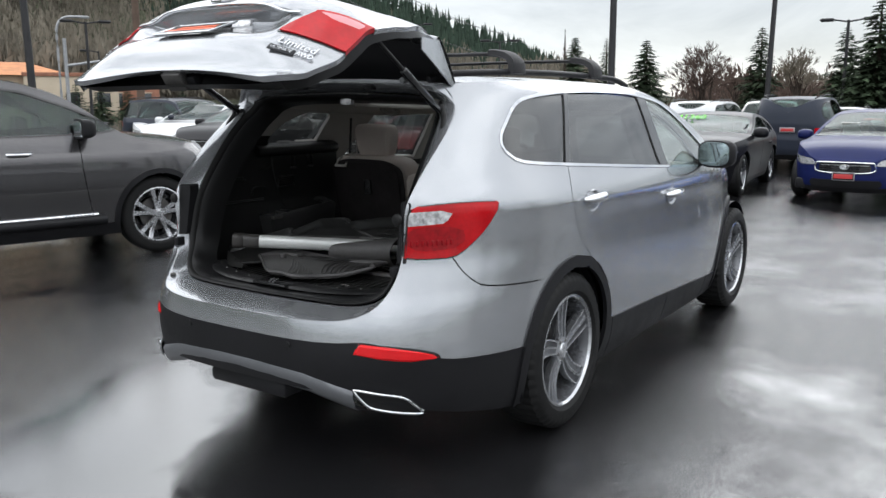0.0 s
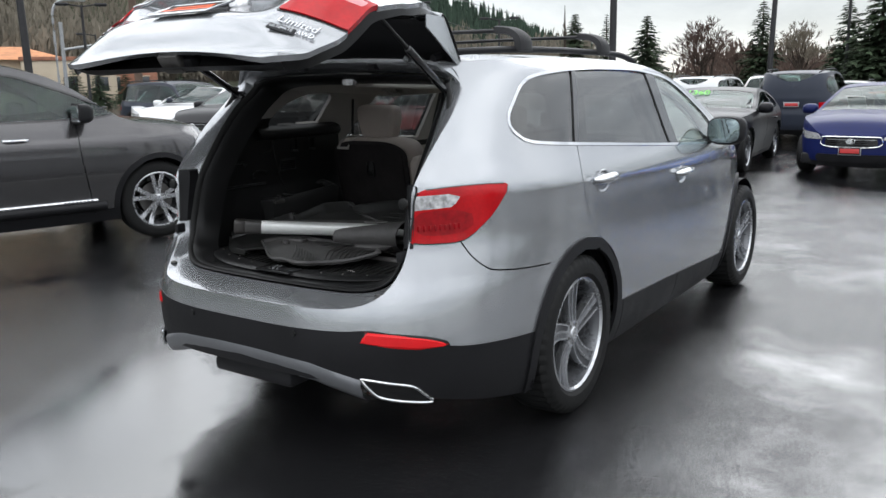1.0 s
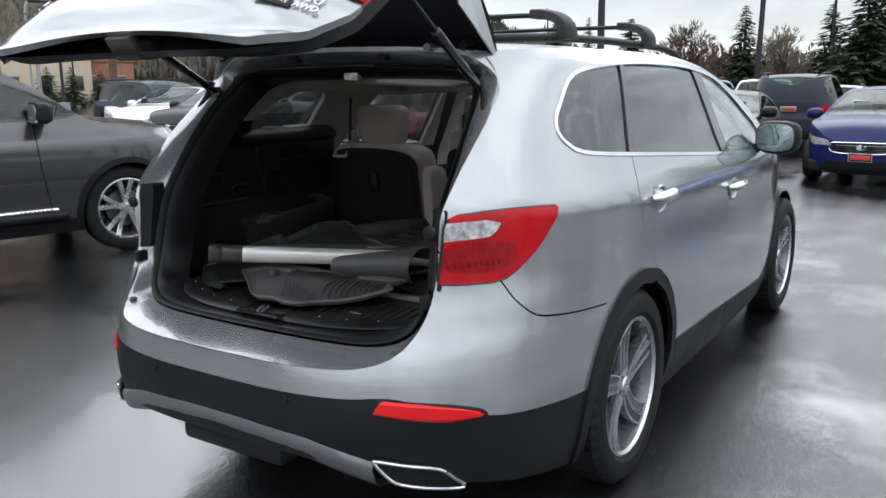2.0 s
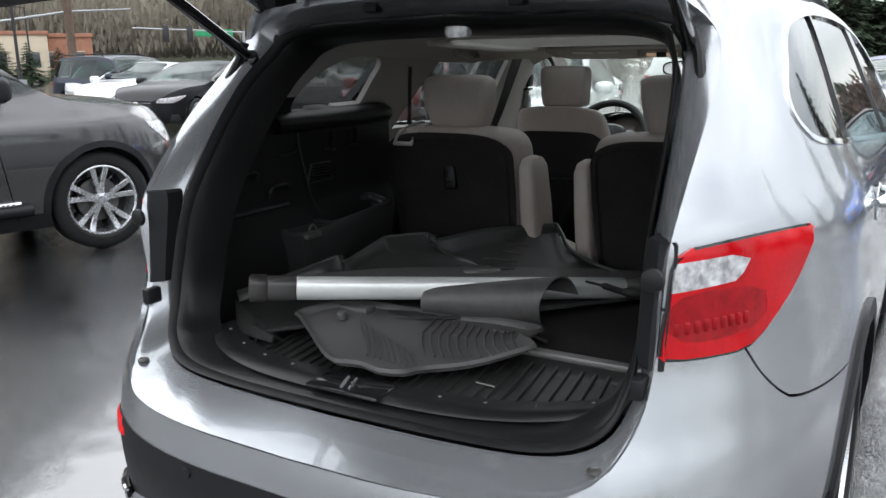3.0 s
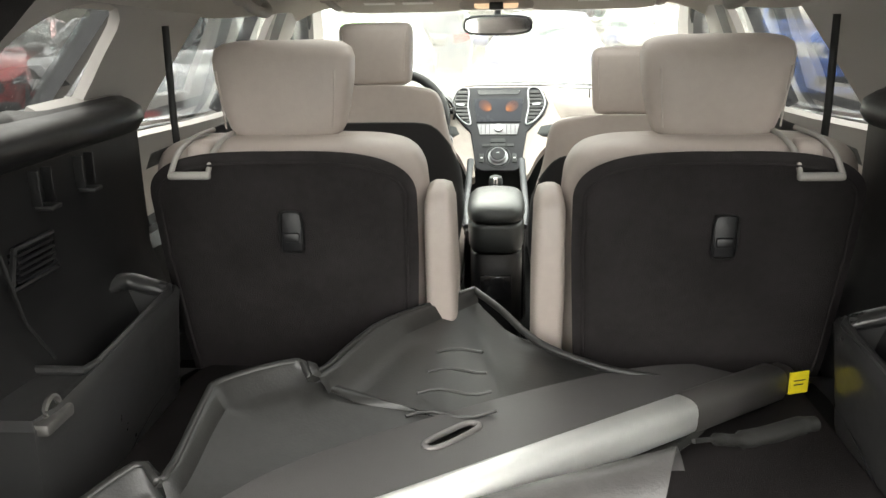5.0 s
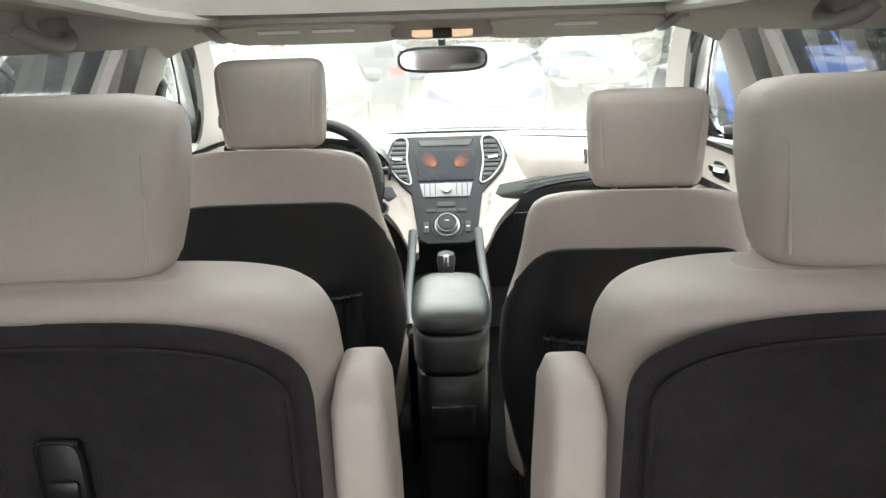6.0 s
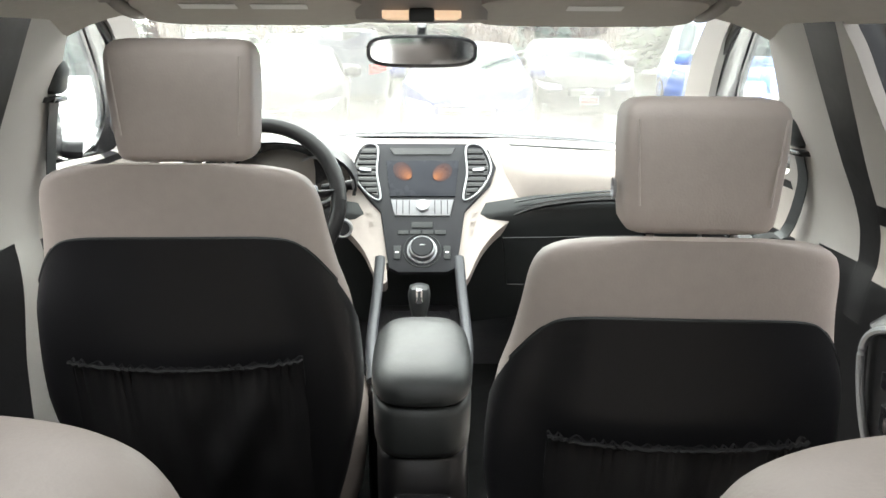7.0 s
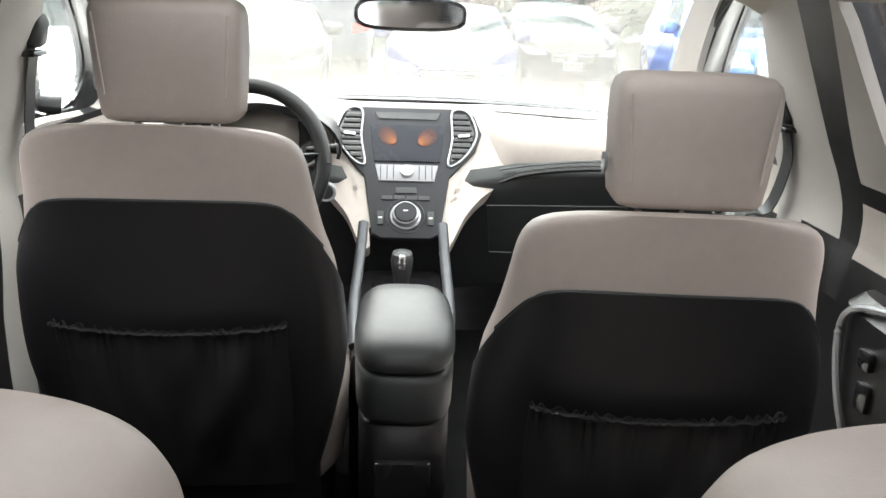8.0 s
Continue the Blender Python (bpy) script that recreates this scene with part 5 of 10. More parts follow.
for sx in (-1, 1):
    part("hinge", tube([(sx * 0.40, -0.40, 1.575), (sx * 0.40, -0.44, 1.592), (sx * 0.40, -0.48, 1.60), (sx * 0.40, -0.52, 1.60)], 0.014, 8), "silver", gate, "painted hinge arm")
    part("gate_bracket", box(sx * 0.20 - 0.02, sx * 0.20 + 0.02, -0.50, -0.46, 1.565, 1.585, 0.006), "clad", gate)
    lo, hi = Vector((sx * 0.598, -0.50, 1.455)), gate_in(sx * 0.96, 1.17, 0.045)
    st = thing_part("gas_strut", gate, "black gas strut")
    part("cylinder", tube([lo.lerp(hi, 0.0), lo.lerp(hi, 0.03), lo.lerp(hi, 0.05), lo.lerp(hi, 0.60), lo.lerp(hi, 0.61)], [0.008, 0.010, 0.0155, 0.0155, 0.010], 14), "gloss", st, "black strut cylinder")
    part("rod", tube([lo.lerp(hi, 0.60), hi], 0.008, 10), "dark", st)
    part("ball_mount", moved(stack([(0, 0, -0.025, 0.010, 0.010), (0, 0, -0.012, 0.02, 0.02), (0, 0, 0.012, 0.02, 0.02), (0, 0, 0.025, 0.010, 0.010)], 2.2, 14), Matrix.Translation(lo)), "gloss", st)
    part("seal_flap", tube([(sx * 0.60, -0.52, 1.50), (sx * 0.62, -0.53, 1.45), (sx * 0.635, -0.56, 1.40)], 0.012, 8), "seal", gate)
# spoiler over the rear window, with side fins
SPX = np.linspace(-0.60, 0.60, 41)


def spoil(x, y, z):
    q = abs(x) / 0.60
    return GM @ Vector((x, y + 0.03 * q ** 2, z - 0.052 * q ** 2.6))


sp = part("spoiler", loft([[spoil(x, y, z) for x in SPX] for y, z in ((-0.405, 1.598), (-0.46, 1.612), (-0.56, 1.622), (-0.64, 1.616), (-0.668, 1.606), (-0.672, 1.598), (-0.658, 1.572), (-0.650, 1.566))], False, False), "silver", gate, "silver roof spoiler", 50)
part("spoiler_underside", loft([[spoil(x, y, z) for x in SPX] for y, z in ((-0.650, 1.566), (-0.62, 1.562), (-0.52, 1.575), (-0.42, 1.578))], False, False), "clad", sp, "black spoiler underside", 50)
for sx in (-1, 1):
    fin = [[spoil(sx * 0.60, -0.41, 1.598), spoil(sx * 0.60, -0.655, 1.604), spoil(sx * 0.585, -0.66, 1.57)]]
    for t in (0.25, 0.5, 0.75, 1.0):
        zf, xf = 1.545 - 0.11 * t, 0.60 + 0.02 * t
        fin.append([GM @ Vector((sx * xf, -0.40 - 0.27 * t, zf - 0.03 * t)), GM @ Vector((sx * (xf - 0.005), -0.63 - 0.075 * t, zf)), GM @ Vector((sx * (xf - 0.05), -0.635 - 0.07 * t, zf - 0.005))])
    part("spoiler_fin", thick(loft(fin, False, False), 0.006), "silver", sp, "tapered side fin of the spoiler", 50)
rows = [[spoil(x * k, y, z) for x in np.linspace(-0.135, 0.135, 15)] for y, z, k in ((-0.671, 1.601, 0.95), (-0.678, 1.598, 1.0), (-0.664, 1.573, 0.93), (-0.655, 1.571, 0.9))]
part("high_brake_lamp", loft(rows, False, False), "lens", gate, "red high brake lamp", 60)
# chrome strip over the plate, plate lamps, plate, badges, wiper
part("chrome_strip", tube([on_gate(x, 1.096 - 0.022 * (x / 0.46) ** 2, 0.004) for x in np.linspace(-0.46, 0.44, 33)], 0.009, 10, True, 0.7), "chrome", gate, "slim chrome strip over the plate", 60)
for sx in (-1, 1):
    part("plate_lamp", moved(box(-0.048, 0.048, -0.018, 0.018, -0.004, 0.006, 0.004), flat_on(sx * 0.14, 1.058, 0.0)), "clear", gate, "small clear plate lamp")
part("release_switch", moved(box(-0.085, 0.085, -0.017, 0.017, -0.004, 0.010, 0.006), flat_on(0, 1.060, 0.0)), "clad", gate, "black release switch")
PM = GM @ Matrix(((1, 0, 0, 0), (0, 0.27, -0.963, -1.040), (0, 0.963, 0.27, 0.966), (0, 0, 0, 1)))
pl = part("number_plate", moved(box(-0.152, 0.152, -0.062, 0.062, -0.003, 0.003, 0.002), PM), "ink", gate, "black and orange dealer plate in a bright frame")
part("plate_frame", moved(tube([(-0.156, -0.066, 0.003), (0.156, -0.066, 0.003), (0.156, 0.066, 0.003), (-0.156, 0.066, 0.003), (-0.156, -0.066, 0.003)], 0.0055, 8, False, 0.7), PM), "chrome", pl, "bright plate frame")
part("frame_foot", moved(box(-0.153, 0.153, -0.065, -0.040, 0.002, 0.006, 0.002), PM), "button", pl, "silver lower band of the plate frame")
part("frame_mark", moved(box(-0.06, 0.06, -0.058, -0.047, 0.006, 0.0068, 0.0), PM), "ink", pl, "dark bar on the frame")
for k in (-1, 1):
    part("frame_rivet", moved(lathe([(0.006, 0.011), (0.0075, 0.010), (0.0075, 0.0)], 14, "z", (k * 0.10, -0.0525, 0)), PM), "steel", pl)
part("plate_print", moved(box(-0.105, 0.105, 0.005, 0.028, 0.003, 0.0042, 0.0), PM), "orange", pl, "orange bar of unreadable print")
part("plate_print", moved(box(-0.135, 0.125, -0.036, -0.006, 0.003, 0.0042, 0.0), PM), "orange", pl, "fading orange panel")
part("emblem", moved(tube([(0.062 * math.cos(t), 0.034 * math.sin(t), 0.004) for t in np.linspace(0, 2 * math.pi, 33)], 0.007, 8, False), flat_on(0, 1.158)), "chrome", gate, "plain chrome oval emblem")
part("emblem_bar", moved(tube([(-0.03, -0.022, 0.004), (-0.006, 0.0, 0.007), (0.006, 0.0, 0.007), (0.03, 0.022, 0.004)], 0.007, 8, True, 0.7), flat_on(0, 1.158)), "chrome", gate)
write("Limited", 0.047, flat_on(0.535, 0.905, 0.002) @ Matrix.Diagonal((1.08, 1, 1, 1)), "chrome", gate, "badge", "chrome Limited badge", 0.003)
bp_ = part("badge_plate", moved(box(-0.10, 0.005, -0.014, 0.014, 0.0, 0.004, 0.002), flat_on(0.545, 0.862, 0.002)), "face", gate, "dark badge with pale word")
write("ULTIMATE", 0.019, flat_on(0.545, 0.862, 0.002) @ Matrix.Translation((-0.048, 0.0, 0.0055)), "chrome", bp_, "lettering", "small pale word", 0.0008)
write("AWD", 0.028, flat_on(0.545, 0.862, 0.002) @ Matrix.Translation((0.045, 0.0, 0.003)), "chrome", gate, "badge", "chrome AWD badge", 0.003)
for k in range(4):
    part("badge_bar", moved(box(-0.016, 0.014, -0.016, 0.016, 0.0, 0.004, 0.003), flat_on(-0.575 + 0.036 * k, 0.925, 0.002)), "chrome", gate, "chrome bar of a worn-out badge word" if k == 0 else "")
wp = thing_part("rear_wiper", gate, "black rear window wiper")
part("wiper_base", moved(stack([(0, 0, 0.0, 0.03, 0.024), (0, 0, 0.025, 0.028, 0.022), (0, 0, 0.034, 0.018, 0.014)], 3, 20), flat_on(0.03, 1.25)), "clad", wp)
part("wiper_arm", tube([on_gate(x, z, o) for x, z, o in ((0.03, 1.255, 0.028), (-0.05, 1.262, 0.036), (-0.14, 1.272, 0.034), (-0.26, 1.285, 0.028))], [0.012, 0.010, 0.008, 0.006], 8, True, 0.7), "clad", wp)
part("wiper_blade", tube([on_gate(x, 1.288, 0.016) for x in np.linspace(-0.40, -0.10, 9)], 0.008, 8, True, 1.3), "seal", wp)

# ---- inner trim of the SUV ----
LEDGE = 1.28


def xin(y, z):
    y, z = np.asarray(y, float), np.asarray(z, float)
    x = S.x(y, z) - 0.085
    low = 0.70 - 0.05 * np.exp(-((y - 0.0) / 0.45) ** 2) * np.clip((1.0 - z) / 0.12, 0, 1)
    return np.where(y < 0.3, np.minimum(x, np.where(z < LEDGE, low, x)), x)


H_Q = smooth_line([(-0.25, 1.33), (-0.20, 1.295), (0.08, 1.290), (0.145, 1.300), (0.180, 1.38), (0.205, 1.44), (0.15, 1.468), (0.0, 1.462), (-0.16, 1.41)], 4, True)
H_R = smooth_line([(0.44, 1.215), (0.50, 1.195), (1.15, 1.165), (1.185, 1.19), (1.212, 1.40), (1.19, 1.455), (0.70, 1.475), (0.60, 1.44)], 4, True)
H_F = smooth_line([(1.665, 1.145), (1.80, 1.135), (2.11, 1.12), (2.15, 1.16), (2.05, 1.262), (1.87, 1.37), (1.70, 1.452), (1.565, 1.470), (1.525, 1.44), (1.585, 1.285)], 4, True)


def seal_r(z):
    return 1.256 + 0.2236 * (1.418 - z)


def seal_f(z):
    return 1.365 + 0.12 * (1.42 - z)


bm = bmesh.new()
ys, zs = np.linspace(-0.80, 2.45, 104), np.linspace(0.36, 1.52, 62)
grid = [[bm.verts.new((float(xin(y, z)), float(y), float(z))) for y in ys] for z in zs]
for a, b in zip(grid, grid[1:]):
    for i in range(len(ys) - 1):
        bm.faces.new((a[i], b[i], b[i + 1], a[i + 1]))
bm.normal_update()
for f_cut in (lambda x, y, z: inside(H_Q, y, z), lambda x, y, z: inside(H_R, y, z), lambda x, y, z: inside(H_F, y, z), lambda x, y, z: z - LEDGE - 0.06 * np.clip((0.0 - y) / 0.4, 0, 1), lambda x, y, z: y - 0.30,
              lambda x, y, z: y + 0.42, lambda x, y, z: z - 0.98, lambda x, y, z: z - 0.80, lambda x, y, z: y - seal_r(z), lambda x, y, z: y - seal_f(z), lambda x, y, z: y - 1.68, lambda x, y, z: z - 1.10, lambda x, y, z: z - 1.0 + np.where((y < 1.3) | (y > 1.75), 9.0, 0.0), lambda x, y, z: y - 1.57, lambda x, y, z: z - S.cant(y) + 0.012 + np.where(y < 1.4, 9.0, 0.0), lambda x, y, z: y + 0.60 - 1.05 * (z - 0.95)):
    cut(bm, f_cut)
faces, fx, fy, fz = centres(bm)
free = ~((inside(H_Q, fy, fz) < 0) | (inside(H_R, fy, fz) < 0) | (inside(H_F, fy, fz) < 0))
d_line = -0.78 + np.clip(fz - 0.75, 0, 1) * 0.45
free &= (fy > d_line) & ((fy < 1.4) | (fz < S.cant(fy) - 0.012))
claimed = np.zeros(len(faces), bool)
lower_q = take((fy < 0.30) & (fz < LEDGE + 0.06 * np.clip((0.0 - fy) / 0.4, 0, 1)))
d_pil = take((fy < -0.42 + 0.0 * fz) | ((fy < 0) & (fz < 1.34)))
c_pil = take((fy < 0.60) & (fz > 1.10))
b_dark = take((fy > seal_r(fz)) & (fy < seal_f(fz)) & (fz > 0.9))
b_pil = take((fy > seal_f(fz)) & (fy < 1.68) & (fz > 1.0))
b_base = take((fy > 1.57) & (fy < 1.68))
# lower pillar: the shadow on it is put into its dark material
b_low = take((fy > 1.35) & (fy < 1.57) & (fz < 1.0))
roofside = take((fz > 1.10) & (fz > 1.16 - 0.02 * fy))
door_mid = take((fz > 0.98) & (fz < 1.10))
door_top = take(fz > 0.98)
door_low = take(fz > 0)
for mir in (False, True):
    for nm, keep, mt, lab, t in (("cargo_side_panel", lower_q, "dark", "charcoal plastic cargo side panel", 0.02), ("rear_pillar_trim", d_pil, "dark", "black rear pillar trim", 0.02), ("pillar_trim", c_pil, "pillar", "pale grey pillar trim", 0.02),
                                 ("door_seal_strip", b_dark, "seal", "black door seal", 0.02), ("pillar_trim", b_pil, "pillar", "pale grey centre pillar trim", 0.03), ("pillar_trim", roofside, "pillar", "pale grey roof side trim", 0.02),
                                 ("pillar_base", b_base, "pillar", "pale grey pillar base", 0.02), ("pillar_base", b_low, "dark", "lower pillar coloured dark for its shadow", 0.02), ("door_panel", door_mid, "dash", "beige door panel", 0.02), ("door_panel_top", door_top, "dark", "charcoal door top", 0.02), ("door_panel_base", door_low, "dark", "charcoal door base", 0.02)):
        for b in pieces(pick(bm, keep, mir)):
            part(nm, thick(b, -0.02), mt, suv, lab, 50)
bm.free()
for sx in (-1, 1):
    # soft ledge under the quarter window
    rows = []
    for y in np.linspace(-0.34, 0.29, 22):
        xo = float(S.x(y, 1.31)) - 0.05
        e = 0.02 * max(0, (y - 0.2) / 0.09) ** 2
        rows.append([(sx * xo, y, 1.296), (sx * (xo - 0.04), y, 1.298), (sx * (0.675 + e), y, 1.288), (sx * (0.652 + e), y, 1.274), (sx * (0.648 + e), y, 1.252), (sx * (0.660 + e), y, 1.235), (sx * 0.70, y, 1.225)])
    part("window_ledge", loft(rows, False, False), "dark", suv, "padded charcoal window ledge", 60)
    for y in (-0.09, 0.043):
        hk = part("side_hook", box(*sorted((sx * 0.652, sx * 0.685)), y - 0.012, y + 0.018, 1.160, 1.168, 0.003), "satinblack", suv, "moulded plastic hook with glossy lip")
        for k in (-0.016, 0.022):
            part("slot_edge", box(*sorted((sx * 0.664, sx * 0.685)), y + k - 0.0025, y + k + 0.0025, 1.168, 1.222, 0.0015), "dark", hk)
    vf = part("vent_frame", tube([(sx * 0.672, -0.205, 1.066), (sx * 0.672, -0.082, 1.066), (sx * 0.672, -0.082, 1.122), (sx * 0.672, -0.185, 1.122), (sx * 0.672, -0.205, 1.066)], 0.005, 6, False), "dark", suv, "slatted side vent")
    for k in range(5):
        part("vent_slat", box(*sorted((sx * 0.664, sx * 0.682)), -0.19, -0.09, 1.074 + 0.0095 * k, 1.079 + 0.0095 * k, 0.001), "gloss", vf)
    part("panel_crease", tube(smooth_line([(sx * 0.675, -0.226, 1.225), (sx * 0.674, -0.245, 1.185), (sx * 0.673, -0.275, 1.168), (sx * 0.672, -0.335, 1.166)], 4), 0.004, 6), "dark", suv, "moulded panel crease")
    part("grip_pocket", tube(smooth_line([(sx * 0.672, -0.385, 1.04), (sx * 0.668, -0.375, 1.075), (sx * 0.668, -0.31, 1.077), (sx * 0.672, -0.295, 1.06)], 4), 0.006, 6), "dark", suv, "moulded grip edge")
    part("tray_lip", tube(smooth_line([(sx * 0.672, -0.60, 1.10), (sx * 0.664, -0.56, 1.128), (sx * 0.662, -0.45, 1.131), (sx * 0.668, -0.445, 1.108)], 4), 0.007, 8), "dark", suv, "moulded tray lip")
    part("side_tray", loft([[(sx * 0.70, y, 1.02), (sx * 0.672, y, 1.02), (sx * 0.668, y, 1.012), (sx * 0.70, y, 1.0)] for y in np.linspace(-0.56, -0.30, 5)]), "dark", suv, "moulded side tray")
    part("strap", tube([(sx * 0.668, -0.25, 1.235), (sx * 0.666, -0.235, 1.15), (sx * 0.660, -0.205, 1.02), (sx * 0.645, -0.17, 0.95)], 0.0045, 6, True, 0.6), "seal", suv, "black third-row belt webbing")

# headliner, sun visors, map lamp
HL = cubic([-0.50, 0.0, 0.5, 0.8, 1.2, 1.42, 1.52], [1.515, 1.506, 1.488, 1.480, 1.484, 1.484, 1.460])
rows = []
for y in np.linspace(-0.42, 1.52, 44):
    hw = min(0.66, float(xin(y, 1.46)) + 0.02)
    rows.append([(hw * u, y, float(HL(y)) + 0.012 * (1 - u * u) - 0.05 * abs(u) ** 7) for u in np.linspace(-1, 1, 33)])
hb = loft(rows, False, False)
cut(hb, lambda x, y, z: sunroof(x, y, 0.42, 0.15, 1.08))
fs, a, b, c = centres(hb)
part("headliner", thick(pick(hb, choose(fs, sunroof(a, b, 0.42, 0.15, 1.08) > 0)), -0.015), "liner", suv, "pale grey cloth headliner", 60)
hb.free()
ring_ = [(0.42 * math.copysign(abs(math.cos(t)) ** 0.35, math.cos(t)), 0.615 + 0.465 * math.copysign(abs(math.sin(t)) ** 0.35, math.sin(t))) for t in np.linspace(0, 2 * math.pi, 73)[:-1]]
part("sunroof_surround", loft([[(x, y, float(HL(y)) + 0.005) for x, y in ring_], [(x * 1.01, y, float(HL(y)) + 0.05) for x, y in ring_], [(x * 1.02, 0.61 + (y - 0.615) * 1.04, float(S.cant(y)) + 0.005) for x, y in ring_]], False), "liner", suv, "pale surround of the glass roof", 50)
part("sunroof_rim", tube([(x, y, float(HL(y)) - 0.002) for x, y in smooth_line([(-0.42, 0.15), (-0.42, 1.0), (-0.36, 1.10), (0.36, 1.10), (0.42, 1.0), (0.42, 0.15)], 5)], 0.012, 8, True), "liner", suv, "padded sunroof rim")
for sx in (-1, 1):
    v = stack([(sx * 0.30, 1.44, 1.450, 0.185, 0.070), (sx * 0.30, 1.44, 1.453, 0.20, 0.085), (sx * 0.30, 1.44, 1.464, 0.20, 0.085), (sx * 0.30, 1.44, 1.468, 0.185, 0.07)], 5, 36)
    vis = part("sun_visor", moved(v, Matrix.Translation((0, 1.44, 1.462)) @ Matrix.Rotation(radians(-14), 4, "X") @ Matrix.Translation((0, -1.44, -1.462))), "liner", suv, "pale folded sun visor", 50)
    for k in ((0,) if sx > 0 else (-1, 1)):
        part("visor_label", moved(box(sx * 0.30 + k * 0.06 - 0.05, sx * 0.30 + k * 0.06 + 0.045, 1.375, 1.40, 1.4470, 1.4485), Matrix.Translation((0, 1.44, 1.462)) @ Matrix.Rotation(radians(-14), 4, "X") @ Matrix.Translation((0, -1.44, -1.462))), "paper", vis, "small white label")
    edge_f = [(sx * (float(xin(y, z)) - 0.004), y, z) for y, z in smooth_line([(2.16, 1.14), (2.055, 1.268), (1.875, 1.376), (1.70, 1.442), (1.57, 1.452)], 5)]
    part("door_seal_strip", tube(edge_f, 0.009, 8, True), "seal", suv, "black door seal")
    for yh, zh in ((1.455, 1.478), (0.60, 1.468)):
        gh = part("grab_handle", tube(smooth_line([(sx * 0.535, yh + 0.062, zh + 0.004), (sx * 0.515, yh + 0.058, zh - 0.016), (sx * 0.505, yh + 0.02, zh - 0.026), (sx * 0.505, yh - 0.02, zh - 0.026), (sx * 0.515, yh - 0.058, zh - 0.016), (sx * 0.535, yh - 0.062, zh + 0.004)], 5), 0.0115, 10), "pillar", suv, "pale grab handle", 70)
        for k in (-1, 1):
            part("handle_mount", stack([(sx * 0.535, yh + k * 0.062, zh - 0.012, 0.010, 0.012), (sx * 0.535, yh + k * 0.062, zh - 0.004, 0.018, 0.018), (sx * 0.538, yh + k * 0.062, zh + 0.02, 0.020, 0.020)], 3, 16), "pillar", gh)
oc = thing_part("overhead_console", suv, "overhead console with lit map lamps")
part("console_body", stack([(0, 1.43, 1.437, 0.10, 0.04), (0, 1.43, 1.442, 0.115, 0.05), (0, 1.43, 1.482, 0.12, 0.06)], 3, 28), "pillar", oc)
for sx in (-1, 1):
    part("map_lamp", stack([(sx * 0.042, 1.385, 1.440, 0.018, 0.010), (sx * 0.042, 1.385, 1.444, 0.026, 0.016), (sx * 0.042, 1.385, 1.456, 0.026, 0.016)], 3, 20), "bulb", oc, "warm lit map lamp")
part("lamp_switch", box(-0.022, 0.022, 1.368, 1.40, 1.437, 1.460, 0.005), "leather2", oc)
part("cargo_lamp", stack([(0, -0.405, 1.500, 0.03, 0.016), (0, -0.405, 1.508, 0.035, 0.02), (0, -0.405, 1.53, 0.035, 0.02)], 3, 18), "clear", suv, "small clear cargo lamp")
rv = thing_part("rear_view_mirror", suv, "rear-view mirror on the windscreen")
rm = pose(0.0, 1.87, 1.382, 0, 0, 7)
part("mirror_shell", moved(loft([[(p[0], yy, p[1]) for p in ring(0, 0, 0, w, d, 3.4, 30)] for yy, w, d in ((-0.012, 0.120, 0.030), (-0.010, 0.128, 0.037), (0.008, 0.128, 0.037), (0.03, 0.09, 0.022))]), rm), "gloss", rv, "", 50)
part("mirror_glass", moved(loft([[(p[0], yy, p[1]) for p in ring(0, 0, 0, 0.119, 0.029, 3.4, 30)] for yy in (-0.0135, -0.0125)]), rm), "chrome", rv, "mirror glass")
part("mirror_stalk", tube([(0, 1.90, 1.375), (0, 1.92, 1.40), (0, 1.90, 1.44)], 0.012, 8), "gloss", rv)


